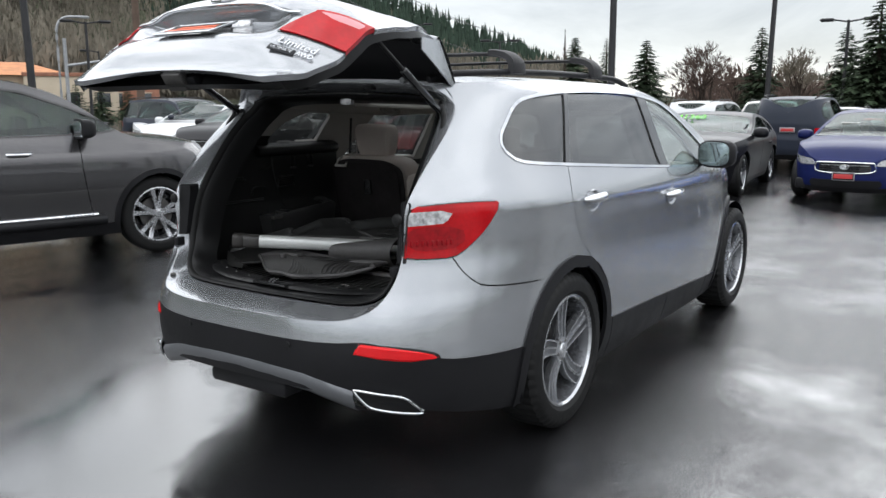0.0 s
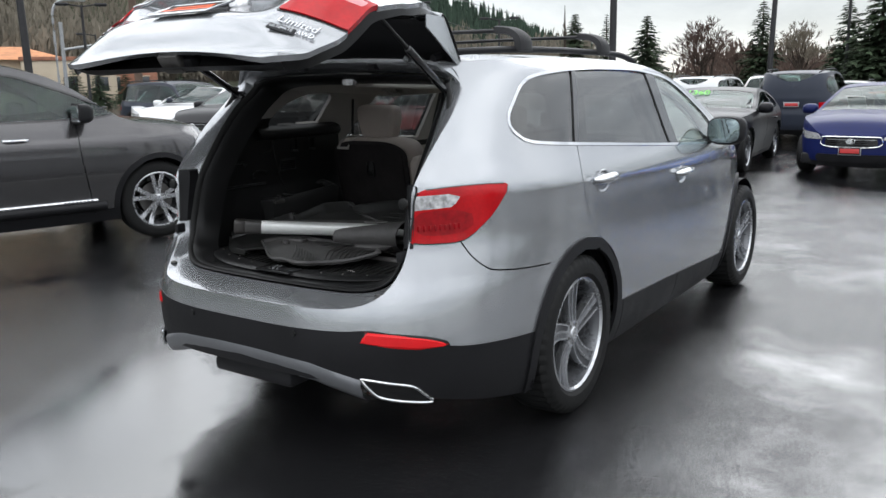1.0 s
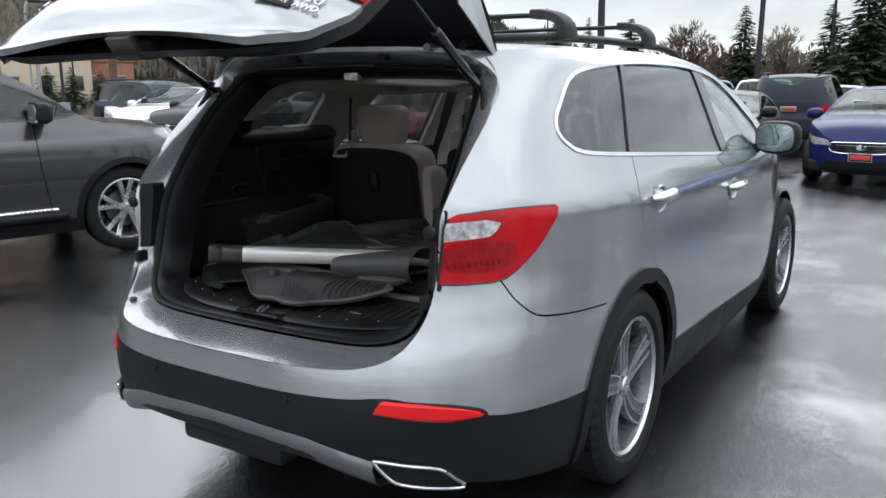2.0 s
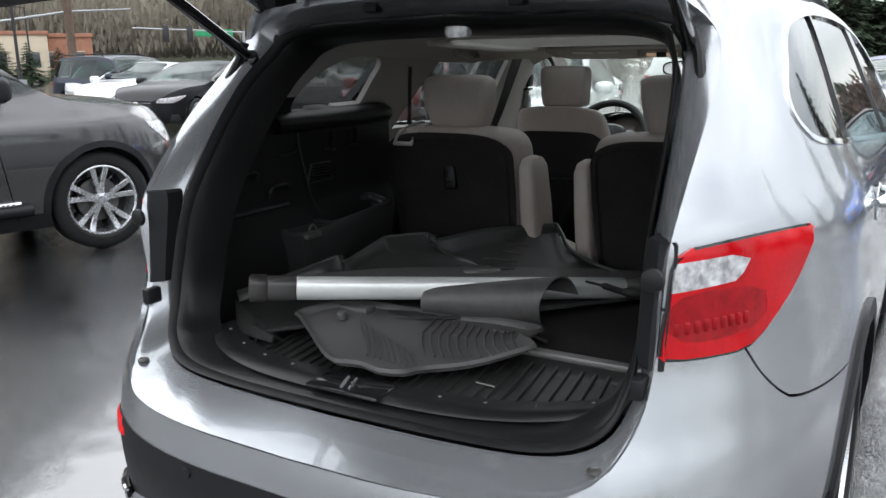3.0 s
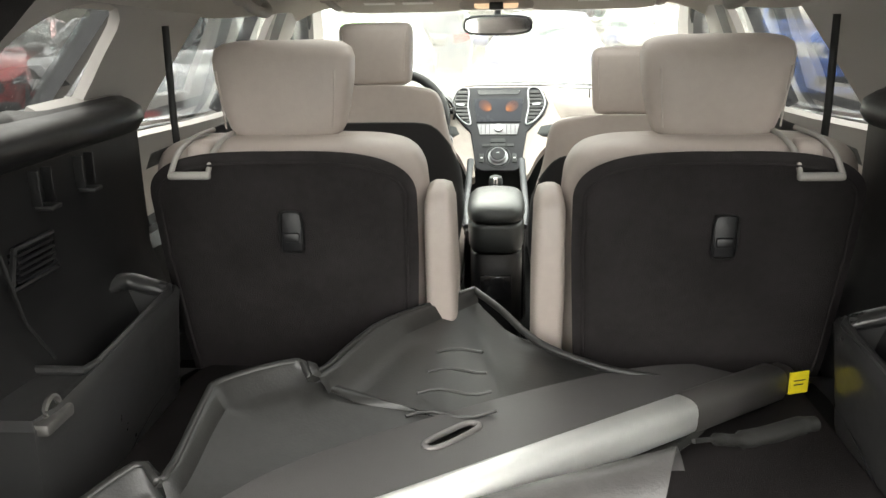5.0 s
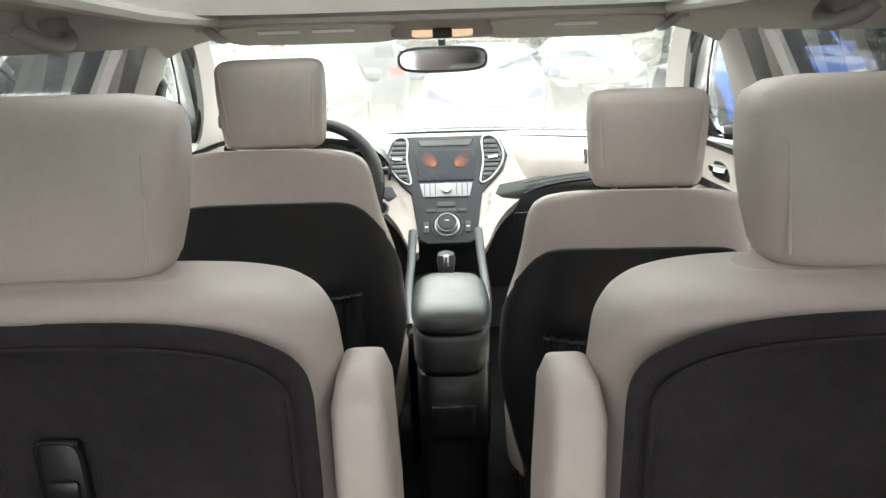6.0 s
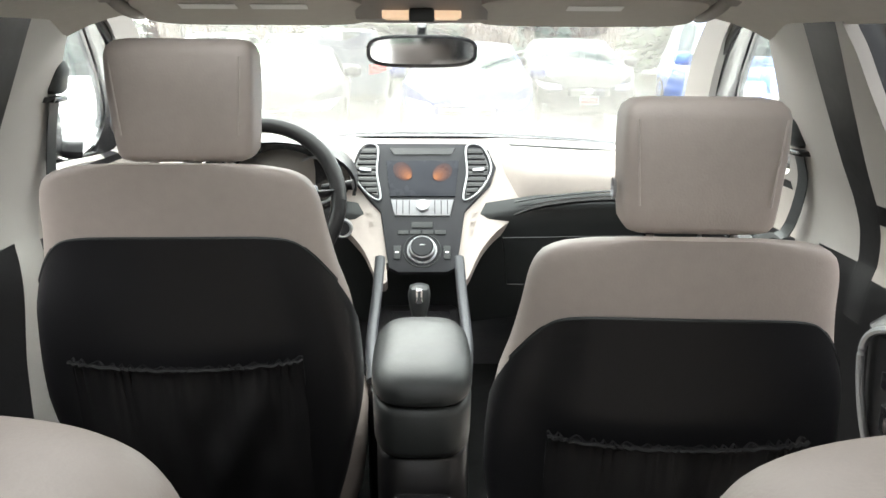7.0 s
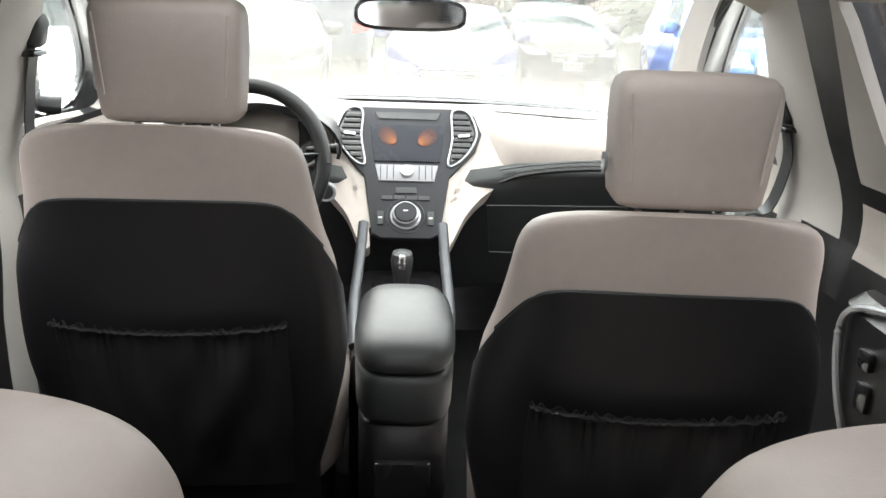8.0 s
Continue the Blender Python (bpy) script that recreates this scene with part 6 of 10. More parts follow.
# ---- seats ----
def middle_seat(sx):
    """A captain's chair of the second row, seen from behind; sx is its side."""
    st = thing_part("rear_seat", suv, "beige leather second-row seat with charcoal carpeted back")
    cx = 0.392 if sx > 0 else -0.378
    y_off = -0.03 if sx > 0 else 0.0

    def yb(z):
        return 0.185 + y_off + 0.19 * (1.10 - z)
    sec = []
    for z, w, d in ((0.62, 0.235, 0.075), (0.70, 0.25, 0.085), (0.85, 0.257, 0.09), (1.00, 0.258, 0.095), (1.09, 0.260, 0.098), (1.14, 0.256, 0.098), (1.167, 0.246, 0.094), (1.187, 0.226, 0.082), (1.199, 0.19, 0.062), (1.204, 0.13, 0.035)):
        sec.append((z, w, d))
    q_w, q_d = cubic([k[0] for k in sec], [k[1] for k in sec]), cubic([k[0] for k in sec], [k[2] for k in sec])
    zr = [*np.linspace(0.62, 1.13, 18), *(1.13 + 0.0745 * math.sin(a) for a in np.linspace(0.1, math.pi / 2, 22))]
    part("backrest", stack([(cx, yb(z) + 0.10, z, float(q_w(z)), float(q_d(z)), 3.4) for z in zr], 3.6, 72), "leather", st, "", 70)
    rows = []
    zs_ = [*np.linspace(0.64, 1.10, 20), *(1.10 + 0.088 * math.sin(a) for a in np.linspace(0.08, math.pi / 2, 18))]

    def panel_w(z):
        q = max(0.0, (z - 1.10) / 0.088)
        return float(np.interp(z, [0.64, 0.80, 1.0, 1.10], [0.218, 0.236, 0.246, 0.247])) * max(0.0, 1 - min(1.0, q) ** 2.4) ** (1 / 3.4)
    for z in zs_:
        w = max(0.02, panel_w(z))
        e = min(1.0, (1.190 - z) / 0.02 + 0.15, (z - 0.64) / 0.02 + 0.2)
        rows.append([(cx + w * u, yb(z) - 0.003 - 0.012 * e * (1 - abs(u) ** 8), z) for u in np.linspace(-1, 1, 31)])
    part("back_panel", thick(loft(rows, False, False), 0.012), "seatback", st, "charcoal carpeted back panel", 50)
    pip = [(z, panel_w(z) - 0.020) for z in [*np.linspace(0.72, 1.10, 12), *(1.10 + 0.068 * math.sin(a) for a in np.linspace(0.1, math.pi / 2 - 0.05, 14))]]
    pip = [(z, (panel_w(1.10 + (z - 1.10) * 0.088 / 0.068) if z > 1.10 else panel_w(z)) - 0.020) for z, _ in pip]
    part("panel_piping", tube([(cx - w, yb(z) - 0.0175, z) for z, w in pip] + [(cx + w, yb(z) - 0.0175, z) for z, w in pip[::-1]], 0.0030, 6), "seatback", st, "thin raised piping")
    return st, cx, yb


for sx in (-1, 1):
    st, cx, yb = middle_seat(sx)
    part("latch_recess", join(box(cx - 0.004, cx + 0.034, yb(1.035) - 0.0285, yb(1.035) + 0.010, 1.000, 1.075, 0.004), box(cx + 0.0, cx + 0.030, yb(1.035) - 0.033, yb(1.035) - 0.018, 1.018, 1.036, 0.004)), "shell", st, "black release latch recess")
    part("latch_frame", tube([(cx + 0.015 + 0.021 * math.copysign(abs(math.cos(a)) ** 0.4, math.cos(a)), yb(1.037 + 0.041 * math.sin(a)) - 0.0285, 1.037 + 0.041 * math.copysign(abs(math.sin(a)) ** 0.4, math.sin(a))) for a in np.linspace(0, 2 * math.pi, 33)], 0.0022, 6, False), "dark", st, "black latch surround")
    part("latch_bar", box(cx + 0.002, cx + 0.028, yb(1.005) - 0.034, yb(1.005) - 0.015, 1.0035, 1.0065, 0.0008), "slat", st, "thin bright latch edge")
    hs = []
    dy2 = -0.03 if sx > 0 else 0.0
    for z, w, d in ((1.203, 0.062, 0.024), (1.207, 0.080, 0.036), (1.216, 0.096, 0.045), (1.235, 0.107, 0.050), (1.27, 0.117, 0.053), (1.32, 0.126, 0.054), (1.360, 0.129, 0.051), (1.378, 0.124, 0.044), (1.388, 0.108, 0.032), (1.392, 0.08, 0.02)):
        hs.append((cx - sx * 0.006, 0.255 + dy2 - 0.05 * (z - 1.2), z, w * 0.97, d, 4.2))
    part("headrest", stack(hs, 4.2, 40), "leather", st, "beige leather headrest", 60)
    for k in (-1, 1):
        part("headrest_post", tube([(cx + k * 0.06, 0.28 + dy2, 1.17), (cx + k * 0.06, 0.255 + dy2, 1.22)], 0.006, 8), "chrome", st, "chrome headrest post")
        part("headrest_seam", tube([(cx + k * (0.096 + 0.009 * (z - 1.23) / 0.11), 0.255 + dy2 - 0.05 * (z - 1.2) - 0.0485, z) for z in np.linspace(1.235, 1.34, 9)], 0.0016, 6), "thread", st, "pale headrest seam")
    ax = cx - sx * 0.283
    sec = [(ax, yb(z) + 0.075, z, w, d, 5.0) for z, w, d in ((0.70, 0.024, 0.07), (0.75, 0.030, 0.085), (0.95, 0.031, 0.08), (1.085, 0.028, 0.07), (1.112, 0.022, 0.05), (1.122, 0.010, 0.02))]
    part("armrest", stack(sec, 5.0, 28), "leather", st, "raised padded armrest", 60)
    bx = cx + sx * 0.158
    ly = dy2
    part("belt_guide", join(*[tube(smooth_line([(bx - sx * 0.030 + k * 0.026, 0.285 + ly, 1.210), (bx - sx * 0.018 + k * 0.030, 0.225 + ly, 1.204), (bx - sx * 0.006 + k * 0.032, 0.176 + ly, 1.184), (bx + k * 0.034, 0.150 + ly, 1.150)], 4), 0.0052, 8) for k in (-1, 1)], box(bx - 0.039, bx + 0.039, 0.142 + ly, 0.158 + ly, 1.140, 1.154, 0.005)), "pillar", st, "grey belt guide bracket", 60)
    part("lever_pad", stack([(bx - sx * 0.012, 0.215 + ly, 1.176, 0.026, 0.040), (bx - sx * 0.012, 0.215 + ly, 1.194, 0.025, 0.039), (bx - sx * 0.012, 0.217 + ly, 1.201, 0.018, 0.030)], 4, 24), "leather", st, "", 60)
    part("cushion", stack([(cx, 0.62, 0.58, 0.235, 0.24), (cx, 0.62, 0.60, 0.25, 0.26), (cx, 0.62, 0.71, 0.25, 0.26), (cx, 0.62, 0.735, 0.21, 0.22)], 4, 36), "leather", st, "", 60)
    part("seat_base", box(cx - 0.22, cx + 0.22, 0.40, 0.85, 0.36, 0.585, 0.02), "dark", st)
    part("cushion_side_cover", stack([(cx + sx * 0.262, 0.42, 0.80, 0.03, 0.12), (cx + sx * 0.265, 0.42, 0.82, 0.036, 0.14), (cx + sx * 0.262, 0.43, 0.88, 0.03, 0.11), (cx + sx * 0.26, 0.44, 0.90, 0.015, 0.06)], 3, 24), "dark", st, "charcoal side cover")
    # backs a little higher; broad headrests lean forward
    for o in st.children:
        kd = o.name.split(".")[0]
        if kd in ("backrest", "back_panel", "panel_piping", "latch_recess", "latch_frame", "latch_bar", "belt_guide", "lever_pad"):
            o.data.transform(Matrix.Translation((0, 0, 0.017)))
        elif kd == "armrest":
            o.data.transform(Matrix.Translation((0, 0, 0.009)))
        elif kd.startswith("headrest"):
            o.data.transform(Matrix.Translation((cx + sx * 0.012, 0.035, 0)) @ Matrix.Diagonal((1.045, 1, 1, 1)) @ Matrix.Translation((-cx, 0, 0)))


def front_seat():
    """A front seat about x = 0, its back's seam at y = 0, z = 1.115."""
    st = new("front_seat")
    st.empty_display_size = 0.05
    tagged(st, "beige leather front seat with black back panel and pocket")
    st.parent = suv

    def yb(z):
        return 0.0 + 0.20 * (1.115 - z)
    f_w = cubic([0.60, 0.70, 0.85, 0.98, 1.06, 1.12, 1.165, 1.195, 1.212, 1.222, 1.227], [0.200, 0.226, 0.250, 0.240, 0.218, 0.206, 0.199, 0.187, 0.165, 0.125, 0.08])
    f_d = cubic([0.60, 0.70, 0.85, 0.98, 1.06, 1.12, 1.165, 1.195, 1.212, 1.222, 1.227], [0.07, 0.085, 0.09, 0.09, 0.085, 0.078, 0.068, 0.054, 0.038, 0.022, 0.008])
    zs_ = [*np.linspace(0.60, 1.15, 23), 1.165, 1.18, 1.19, 1.198, 1.206, 1.212, 1.218, 1.222, 1.225, 1.227]
    part("backrest", stack([(0, yb(z) + float(f_d(z)), z, float(f_w(z)), float(f_d(z)), 3.0) for z in zs_], 3.0, 72), "leather", st, "", 70)
    # black shell over the back, wrapping the sides lower down
    rows = []
    for z in np.linspace(0.48, 1.118, 40):
        rows.append([])
        for u in np.linspace(-1, 1, 57):
            zz = min(z, 1.118 - 0.022 * abs(u) ** 3 - 0.06 * abs(u) ** 9)
            wb, db = float(f_w(max(zz, 0.60))) + 0.005, float(f_d(max(zz, 0.60))) + 0.006
            reach = 1.06 + 0.62 * min(1.0, max(0.0, (1.10 - zz) / 0.16)) ** 1.2
            a = u * reach
            x = wb * math.copysign(abs(math.sin(a)) ** (2 / 3), a)
            y = yb(zz) + db - 0.006 - db * math.copysign(abs(math.cos(a)) ** (2 / 3), math.cos(a))
            rows[-1].append((x, y, zz))
    sb_ = loft(rows, False, False)
    sb_.normal_update()
    part("back_shell", thick(sb_, 0.005 if sum(f.normal.y for f in sb_.faces) < 0 else -0.005), "shell", st, "smooth black seat back cover", 60)
    seam_u = np.linspace(-1, 1, 61)
    seam_z = [1.120 - 0.022 * abs(u) ** 3 - 0.06 * abs(u) ** 9 for u in seam_u]
    seam_a = [u * (1.06 + 0.62 * min(1.0, max(0.0, (1.10 - z) / 0.16)) ** 1.2) for u, z in zip(seam_u, seam_z)]
    part("yoke_seam", tube([((float(f_w(z)) + 0.004) * math.copysign(abs(math.sin(a)) ** (2 / 3), a), yb(z) + float(f_d(z)) - (float(f_d(z)) + 0.004) * abs(math.cos(a)) ** (2 / 3), z) for a, z in zip(seam_a, seam_z)], 0.0025, 6), "leather2", st, "dark seam under the leather yoke")
    # map pocket with a gathered elastic edge and slanting wrinkles
    rows = []
    for j, z in enumerate(np.linspace(0.62, 0.930, 22)):
        rows.append([])
        v = j / 21
        for i, u in enumerate(np.linspace(-1, 1, 91)):
            x = 0.172 * u
            gath = 0.0028 * math.sin(i * 1.35 + 2.1 * math.sin(i * 0.31)) * v ** 6 * (0.3 + abs(math.sin(u * 2.2)))
            fold = 0.009 * math.sin(10 * (u - 0.9 * (v - 0.5)) + 1.3) * math.exp(-((u - 0.45 - 0.5 * (v - 0.6)) / 0.38) ** 2) * math.sin(math.pi * v) ** 0.6
            fold += 0.003 * math.sin(16 * u + 5 * v) * v * (1 - v) * 4
            rows[-1].append((x, yb(z) - 0.013 - 0.020 * (1 - abs(u) ** 4) * math.sin(math.pi * (0.15 + 0.7 * v)) + gath + fold, z - 0.012 * (1 - u * u) * v * v + 0.8 * gath))
    part("map_pocket", thick(loft(rows, False, False), 0.004), "pocket", st, "gathered black map pocket", 60)
    part("pocket_elastic", tube([(0.172 * u, yb(0.928) - 0.026 - 0.007 * (1 - u ** 4) + 0.0012 * math.sin(u * 61 + 3 * math.sin(u * 14)), 0.928 - 0.012 * (1 - u * u) + 0.0011 * math.sin(u * 67 + 1 + 3 * math.sin(u * 14)) * (0.4 + abs(math.sin(u * 2.2)))) for u in np.linspace(-1, 1, 111)], 0.0036, 6), "pocket", st)
    hs = []
    for z, w, d in ((1.222, 0.092, 0.038), (1.226, 0.103, 0.048), (1.234, 0.109, 0.053), (1.26, 0.112, 0.056), (1.33, 0.117, 0.058), (1.370, 0.117, 0.054), (1.382, 0.113, 0.048), (1.390, 0.103, 0.038), (1.393, 0.085, 0.02)):
        hs.append((0.014, 0.075 - 0.05 * (z - 1.24), z, w * 0.875, d, 6.0))
    part("headrest", stack(hs, 6.0, 64), "leather", st, "beige leather headrest", 60)
    for k in (-1, 1):
        part("headrest_post", tube([(0.014 + k * 0.055, 0.078, 1.19), (0.014 + k * 0.055, 0.075, 1.25)], 0.007, 8), "chrome", st, "chrome headrest post")
        part("headrest_seam", tube([(0.014 + k * (0.080 + 0.009 * (z - 1.25) / 0.12), 0.075 - 0.05 * (z - 1.24) - 0.0555, z) for z in np.linspace(1.262, 1.37, 8)], 0.0014, 6), "thread", st, "double pale stitching")
    part("headrest_button", lathe([(0, 0.014), (0.004, 0.013), (0.004, 0.008), (0.002, 0)], 16, "x", (-0.094, 0.07, 1.275)), "satin", st, "round headrest button")
    part("cushion", stack([(0, 0.42, 0.52, 0.22, 0.22), (0, 0.42, 0.55, 0.24, 0.24), (0, 0.42, 0.66, 0.245, 0.24), (0, 0.42, 0.70, 0.22, 0.21)], 4, 36), "leather", st, "", 60)
    part("seat_base", box(-0.21, 0.21, 0.10, 0.58, 0.36, 0.53, 0.02), "dark", st)
    return st


fs_l = front_seat()
fs_l.matrix_basis = pose(-0.350, 1.06, 0.015, 0, 0, 0.8)
fs_r = copy_thing(fs_l, pose(0.338, 0.902, -0.054, 0, 0, -4))
# its pocket sits a little higher
for o in fs_r.children:
    if o.name.startswith(("map_pocket", "pocket_elastic")):
        o.location.y, o.location.z = o.location.y - 0.004, o.location.z + 0.02

# seat belts on the centre pillars
for sx, za in ((-1, 1.315), (1, 1.215)):
    bl = thing_part("seat_belt", suv, "grey seat belt webbing")

    def on_pillar(y, z, d=0.012):
        return (sx * (float(xin(y, z)) - d), y, z)
    line = [on_pillar(1.548, za - 0.02, 0.03), on_pillar(1.60, za - 0.10, 0.03), on_pillar(1.67, za - 0.22, 0.05), on_pillar(1.70, 0.95, 0.10), on_pillar(1.66, 0.62, 0.12)]
    rows = [[Vector(p) + Vector((0, -0.021, 0)), Vector(p) + Vector((sx * -0.001, 0.021, 0.004))] for p in smooth_line(line, 4)]
    part("webbing", thick(loft(rows, False, False), 0.0025), "leather2", bl)
    part("belt_anchor", stack([(*on_pillar(1.555, za, 0.02)[:2], za - 0.012, 0.010, 0.022), (*on_pillar(1.555, za, 0.022)[:2], za - 0.004, 0.016, 0.030), (*on_pillar(1.555, za + 0.03, 0.02)[:2], za + 0.034, 0.014, 0.026), (*on_pillar(1.555, za + 0.05, 0.015)[:2], za + 0.05, 0.006, 0.012)], 3, 18), "leather2", bl, "grey belt anchor cover")
    part("belt_guide", box(*sorted((sx * (float(xin(1.55, za - 0.02)) - 0.045), sx * (float(xin(1.55, za - 0.02)) - 0.012))), 1.52, 1.58, za - 0.028, za - 0.016, 0.004), "gloss", bl, "black belt guide")
    part("webbing", tube([(sx * 0.640, 0.37, 1.42), (sx * 0.635, 0.35, 1.25), (sx * 0.628, 0.34, 1.12)], 0.007, 8, True, 0.3), "seal", bl)

# ---- floor, console, dashboard ----
part("cabin_floor", box(-0.80, 0.80, -0.10, 2.5, 0.30, 0.36, 0.01), "carpet", suv, "black cabin carpet")
cons = thing_part("centre_console", suv, "centre console with padded grey armrest")
part("armrest", stack([(0.0, 1.385, 0.796, 0.083, 0.160), (0.0, 1.385, 0.801, 0.090, 0.170), (0.0, 1.385, 0.811, 0.093, 0.174), (0.0, 1.386, 0.826, 0.093, 0.174), (0.0, 1.392, 0.840, 0.089, 0.165), (0.0, 1.398, 0.849, 0.080, 0.148), (0.0, 1.404, 0.855, 0.064, 0.120), (0.0, 1.408, 0.858, 0.040, 0.08)], 3.4, 64), "leather2", cons, "padded grey armrest lid", 70)
part("console_bin", stack([(0.0, 1.395, 0.700, 0.084, 0.172), (0.0, 1.390, 0.715, 0.089, 0.176), (0.0, 1.388, 0.780, 0.091, 0.175), (0.0, 1.388, 0.792, 0.088, 0.170), (0.0, 1.388, 0.7945, 0.080, 0.160)], 3.8, 56), "leather2", cons, "padded bin under the lid", 60)
part("console_box", stack([(0.0, 1.40, 0.36, 0.080, 0.18), (0.0, 1.395, 0.60, 0.084, 0.173), (0.0, 1.395, 0.690, 0.084, 0.168), (0.0, 1.395, 0.698, 0.078, 0.160)], 4.5, 48), "shell", cons, "", 60)
part("rear_vent", box(-0.050, 0.050, 1.210, 1.24, 0.55, 0.63, 0.006), "gloss", cons, "dark rear vent")
part("tunnel", box(-0.115, 0.10, 1.52, 2.10, 0.36, 0.70, 0.02), "dark", cons)
part("shift_surround", box(-0.085, 0.075, 1.60, 2.0, 0.695, 0.712, 0.006), "gloss", cons, "gloss black shifter panel")
for sx in (-1, 1):
    part("console_rail", tube(smooth_line([(sx * 0.100 - 0.006, 1.56, 0.70), (sx * 0.110 - 0.006, 1.70, 0.735), (sx * 0.105 - 0.006, 1.86, 0.80), (sx * 0.10 - 0.006, 1.95, 0.87)], 4), 0.013, 10, True, 0.8), "alloyd", cons, "grey console side rail")
shf = thing_part("gear_selector", suv, "automatic gear selector with silver trim")
part("boot", stack([(-0.007, 1.835, 0.705, 0.040, 0.045), (-0.007, 1.845, 0.722, 0.020, 0.022), (-0.007, 1.85, 0.76, 0.012, 0.013)], 3, 20), "gloss", shf)
part("knob", stack([(-0.007, 1.85, 0.745, 0.017, 0.017), (-0.007, 1.855, 0.77, 0.024, 0.026), (-0.007, 1.86, 0.80, 0.028, 0.034), (-0.007, 1.865, 0.818, 0.024, 0.030), (-0.007, 1.865, 0.824, 0.012, 0.015)], 2.8, 22), "leather2", shf, "grey shift knob")
part("knob_insert", box(-0.016, 0.002, 1.826, 1.845, 0.785, 0.822, 0.004), "chrome", shf, "chrome knob insert")

dash = thing_part("dashboard", suv, "beige and charcoal dashboard")
DX = np.linspace(-0.72, 0.72, 61)


def hump(x, c, w):
    return math.exp(-((x - c) / w) ** 2)


def dash_edge(x):
    """How far back the dashboard's front edge lies: it draws back behind the centre stack."""
    t = min(1.0, max(0.0, (abs(x) - 0.17) / 0.13))
    return 2.30 - 0.165 * t * t * (3 - 2 * t) - 0.05 * max(0, abs(x) - 0.3) - 0.07 * hump(x, -0.37, 0.13)


rows = []
for t, z in ((-0.50, 1.079), (-0.25, 1.084), (0, 1.090), (0.28, 1.098), (0.55, 1.106), (0.78, 1.108), (0.92, 1.098), (0.985, 1.078), (1.0, 1.045), (0.995, 1.005), (0.975, 0.955)):
    rows.append([(x, min(2.62 + (dash_edge(x) - 2.62) * t, 2.738 - 0.06 * (x / 0.7) ** 2), z + 0.035 * hump(x, -0.37, 0.15) * (1 if t > 0.4 else 0.2) * (1 if z > 1.02 else 0.3) - 0.02 * (abs(x) / 0.7) ** 3) for x in DX])
part("dash_top", loft(rows, False, False), "dash", dash, "beige soft dashboard top", 60)
rows = []
for t, y, z in ((0, 2.128, 0.985), (0.2, 2.10, 0.962), (0.35, 2.095, 0.945), (0.6, 2.12, 0.90), (1, 2.18, 0.72), (1.2, 2.25, 0.60)):
    rows.append([(x, y - 0.05 * max(0, abs(x) - 0.3) + 0.07 * max(0.0, 1 - abs(x) / 0.28), z - 0.05 * max(0.0, 1 - abs(x) / 0.3) + 0.03 * (abs(x) / 0.7)) for x in DX])
part("dash_lower", loft(rows, False, False), "leather2", dash, "charcoal lower dashboard", 60)
part("dash_trim", tube(smooth_line([(0.25, 2.10, 0.985), (0.34, 2.085, 1.003), (0.50, 2.07, 1.02), (0.68, 2.05, 1.025)], 5), 0.006, 8, True, 0.5), "leather2", dash, "slim grey dash trim")
part("dash_trim", tube(smooth_line([(0.245, 2.11, 0.945), (0.33, 2.085, 0.980), (0.48, 2.065, 1.0), (0.68, 2.045, 1.005)], 5), [0.004] + [0.008] * 3 + [0.012] * 12, 8, True, 0.7), "dark", dash, "dark crease below the trim")
part("glovebox_line", tube([(0.22, 2.10, 0.885), (0.60, 2.08, 0.895), (0.62, 2.13, 0.74), (0.24, 2.16, 0.735), (0.22, 2.10, 0.885)], 0.0025, 6, False), "shell", dash, "glovebox shut line")
part("glovebox_latch", lathe([(0, 0.013), (-0.005, 0.012), (-0.005, 0.006), (-0.002, 0)], 18, "y", (0.40, 2.079, 0.862)), "button", dash, "round glovebox latch")
part("speaker_mesh", tube(smooth_line([(0.16, 2.36, 1.112), (0.30, 2.30, 1.112), (0.52, 2.30, 1.10), (0.62, 2.38, 1.085)], 5), 0.008, 8, True, 0.4), "leather2", dash, "dark air bag seam")

# centre stack: laid out on its sloping face
UX, UV = Vector((1, 0, 0)), Vector((0, 0.667, 0.745))
UN = UX.cross(UV)
SM = Matrix(((UX.x, UV.x, UN.x, 0.0), (UX.y, UV.y, UN.y, 2.045), (UX.z, UV.z, UN.z, 0.862), (0, 0, 0, 1)))


def up_(px, py):
    """A point of the stack's face, across and up, in metres."""
    return ((px - 748) / 634, (443 - py) / 548)


def face(pts, t, k=0, z=0.0, r=0.0):
    out = [up_(*p) for p in pts]
    if k:
        out = [tuple(p) for p in smooth_line(out, k, True)]
    b = plate(out, t, None, r)
    return moved(b, SM @ Matrix.Translation((0, 0, z)))


stk = thing_part("centre_stack", suv, "dark centre stack with vents, display and knob")
part("wing_panel", face([(588, 262), (625, 248), (870, 248), (912, 262), (930, 330), (915, 376), (876, 408), (848, 440), (822, 488), (806, 488), (800, 450), (696, 450), (690, 488), (674, 488), (650, 440), (622, 408), (590, 376), (572, 330)], 0.05, 3, -0.058), "leather", stk, "beige wings beside the stack", 40)
part("stack_face", face([(636, 266), (652, 254), (848, 254), (868, 266), (880, 298), (868, 330), (842, 356), (822, 376), (806, 470), (790, 478), (708, 478), (692, 470), (676, 376), (656, 356), (634, 330), (624, 298)], 0.016, 0, -0.012, 0.004), "face", stk, "", 40)
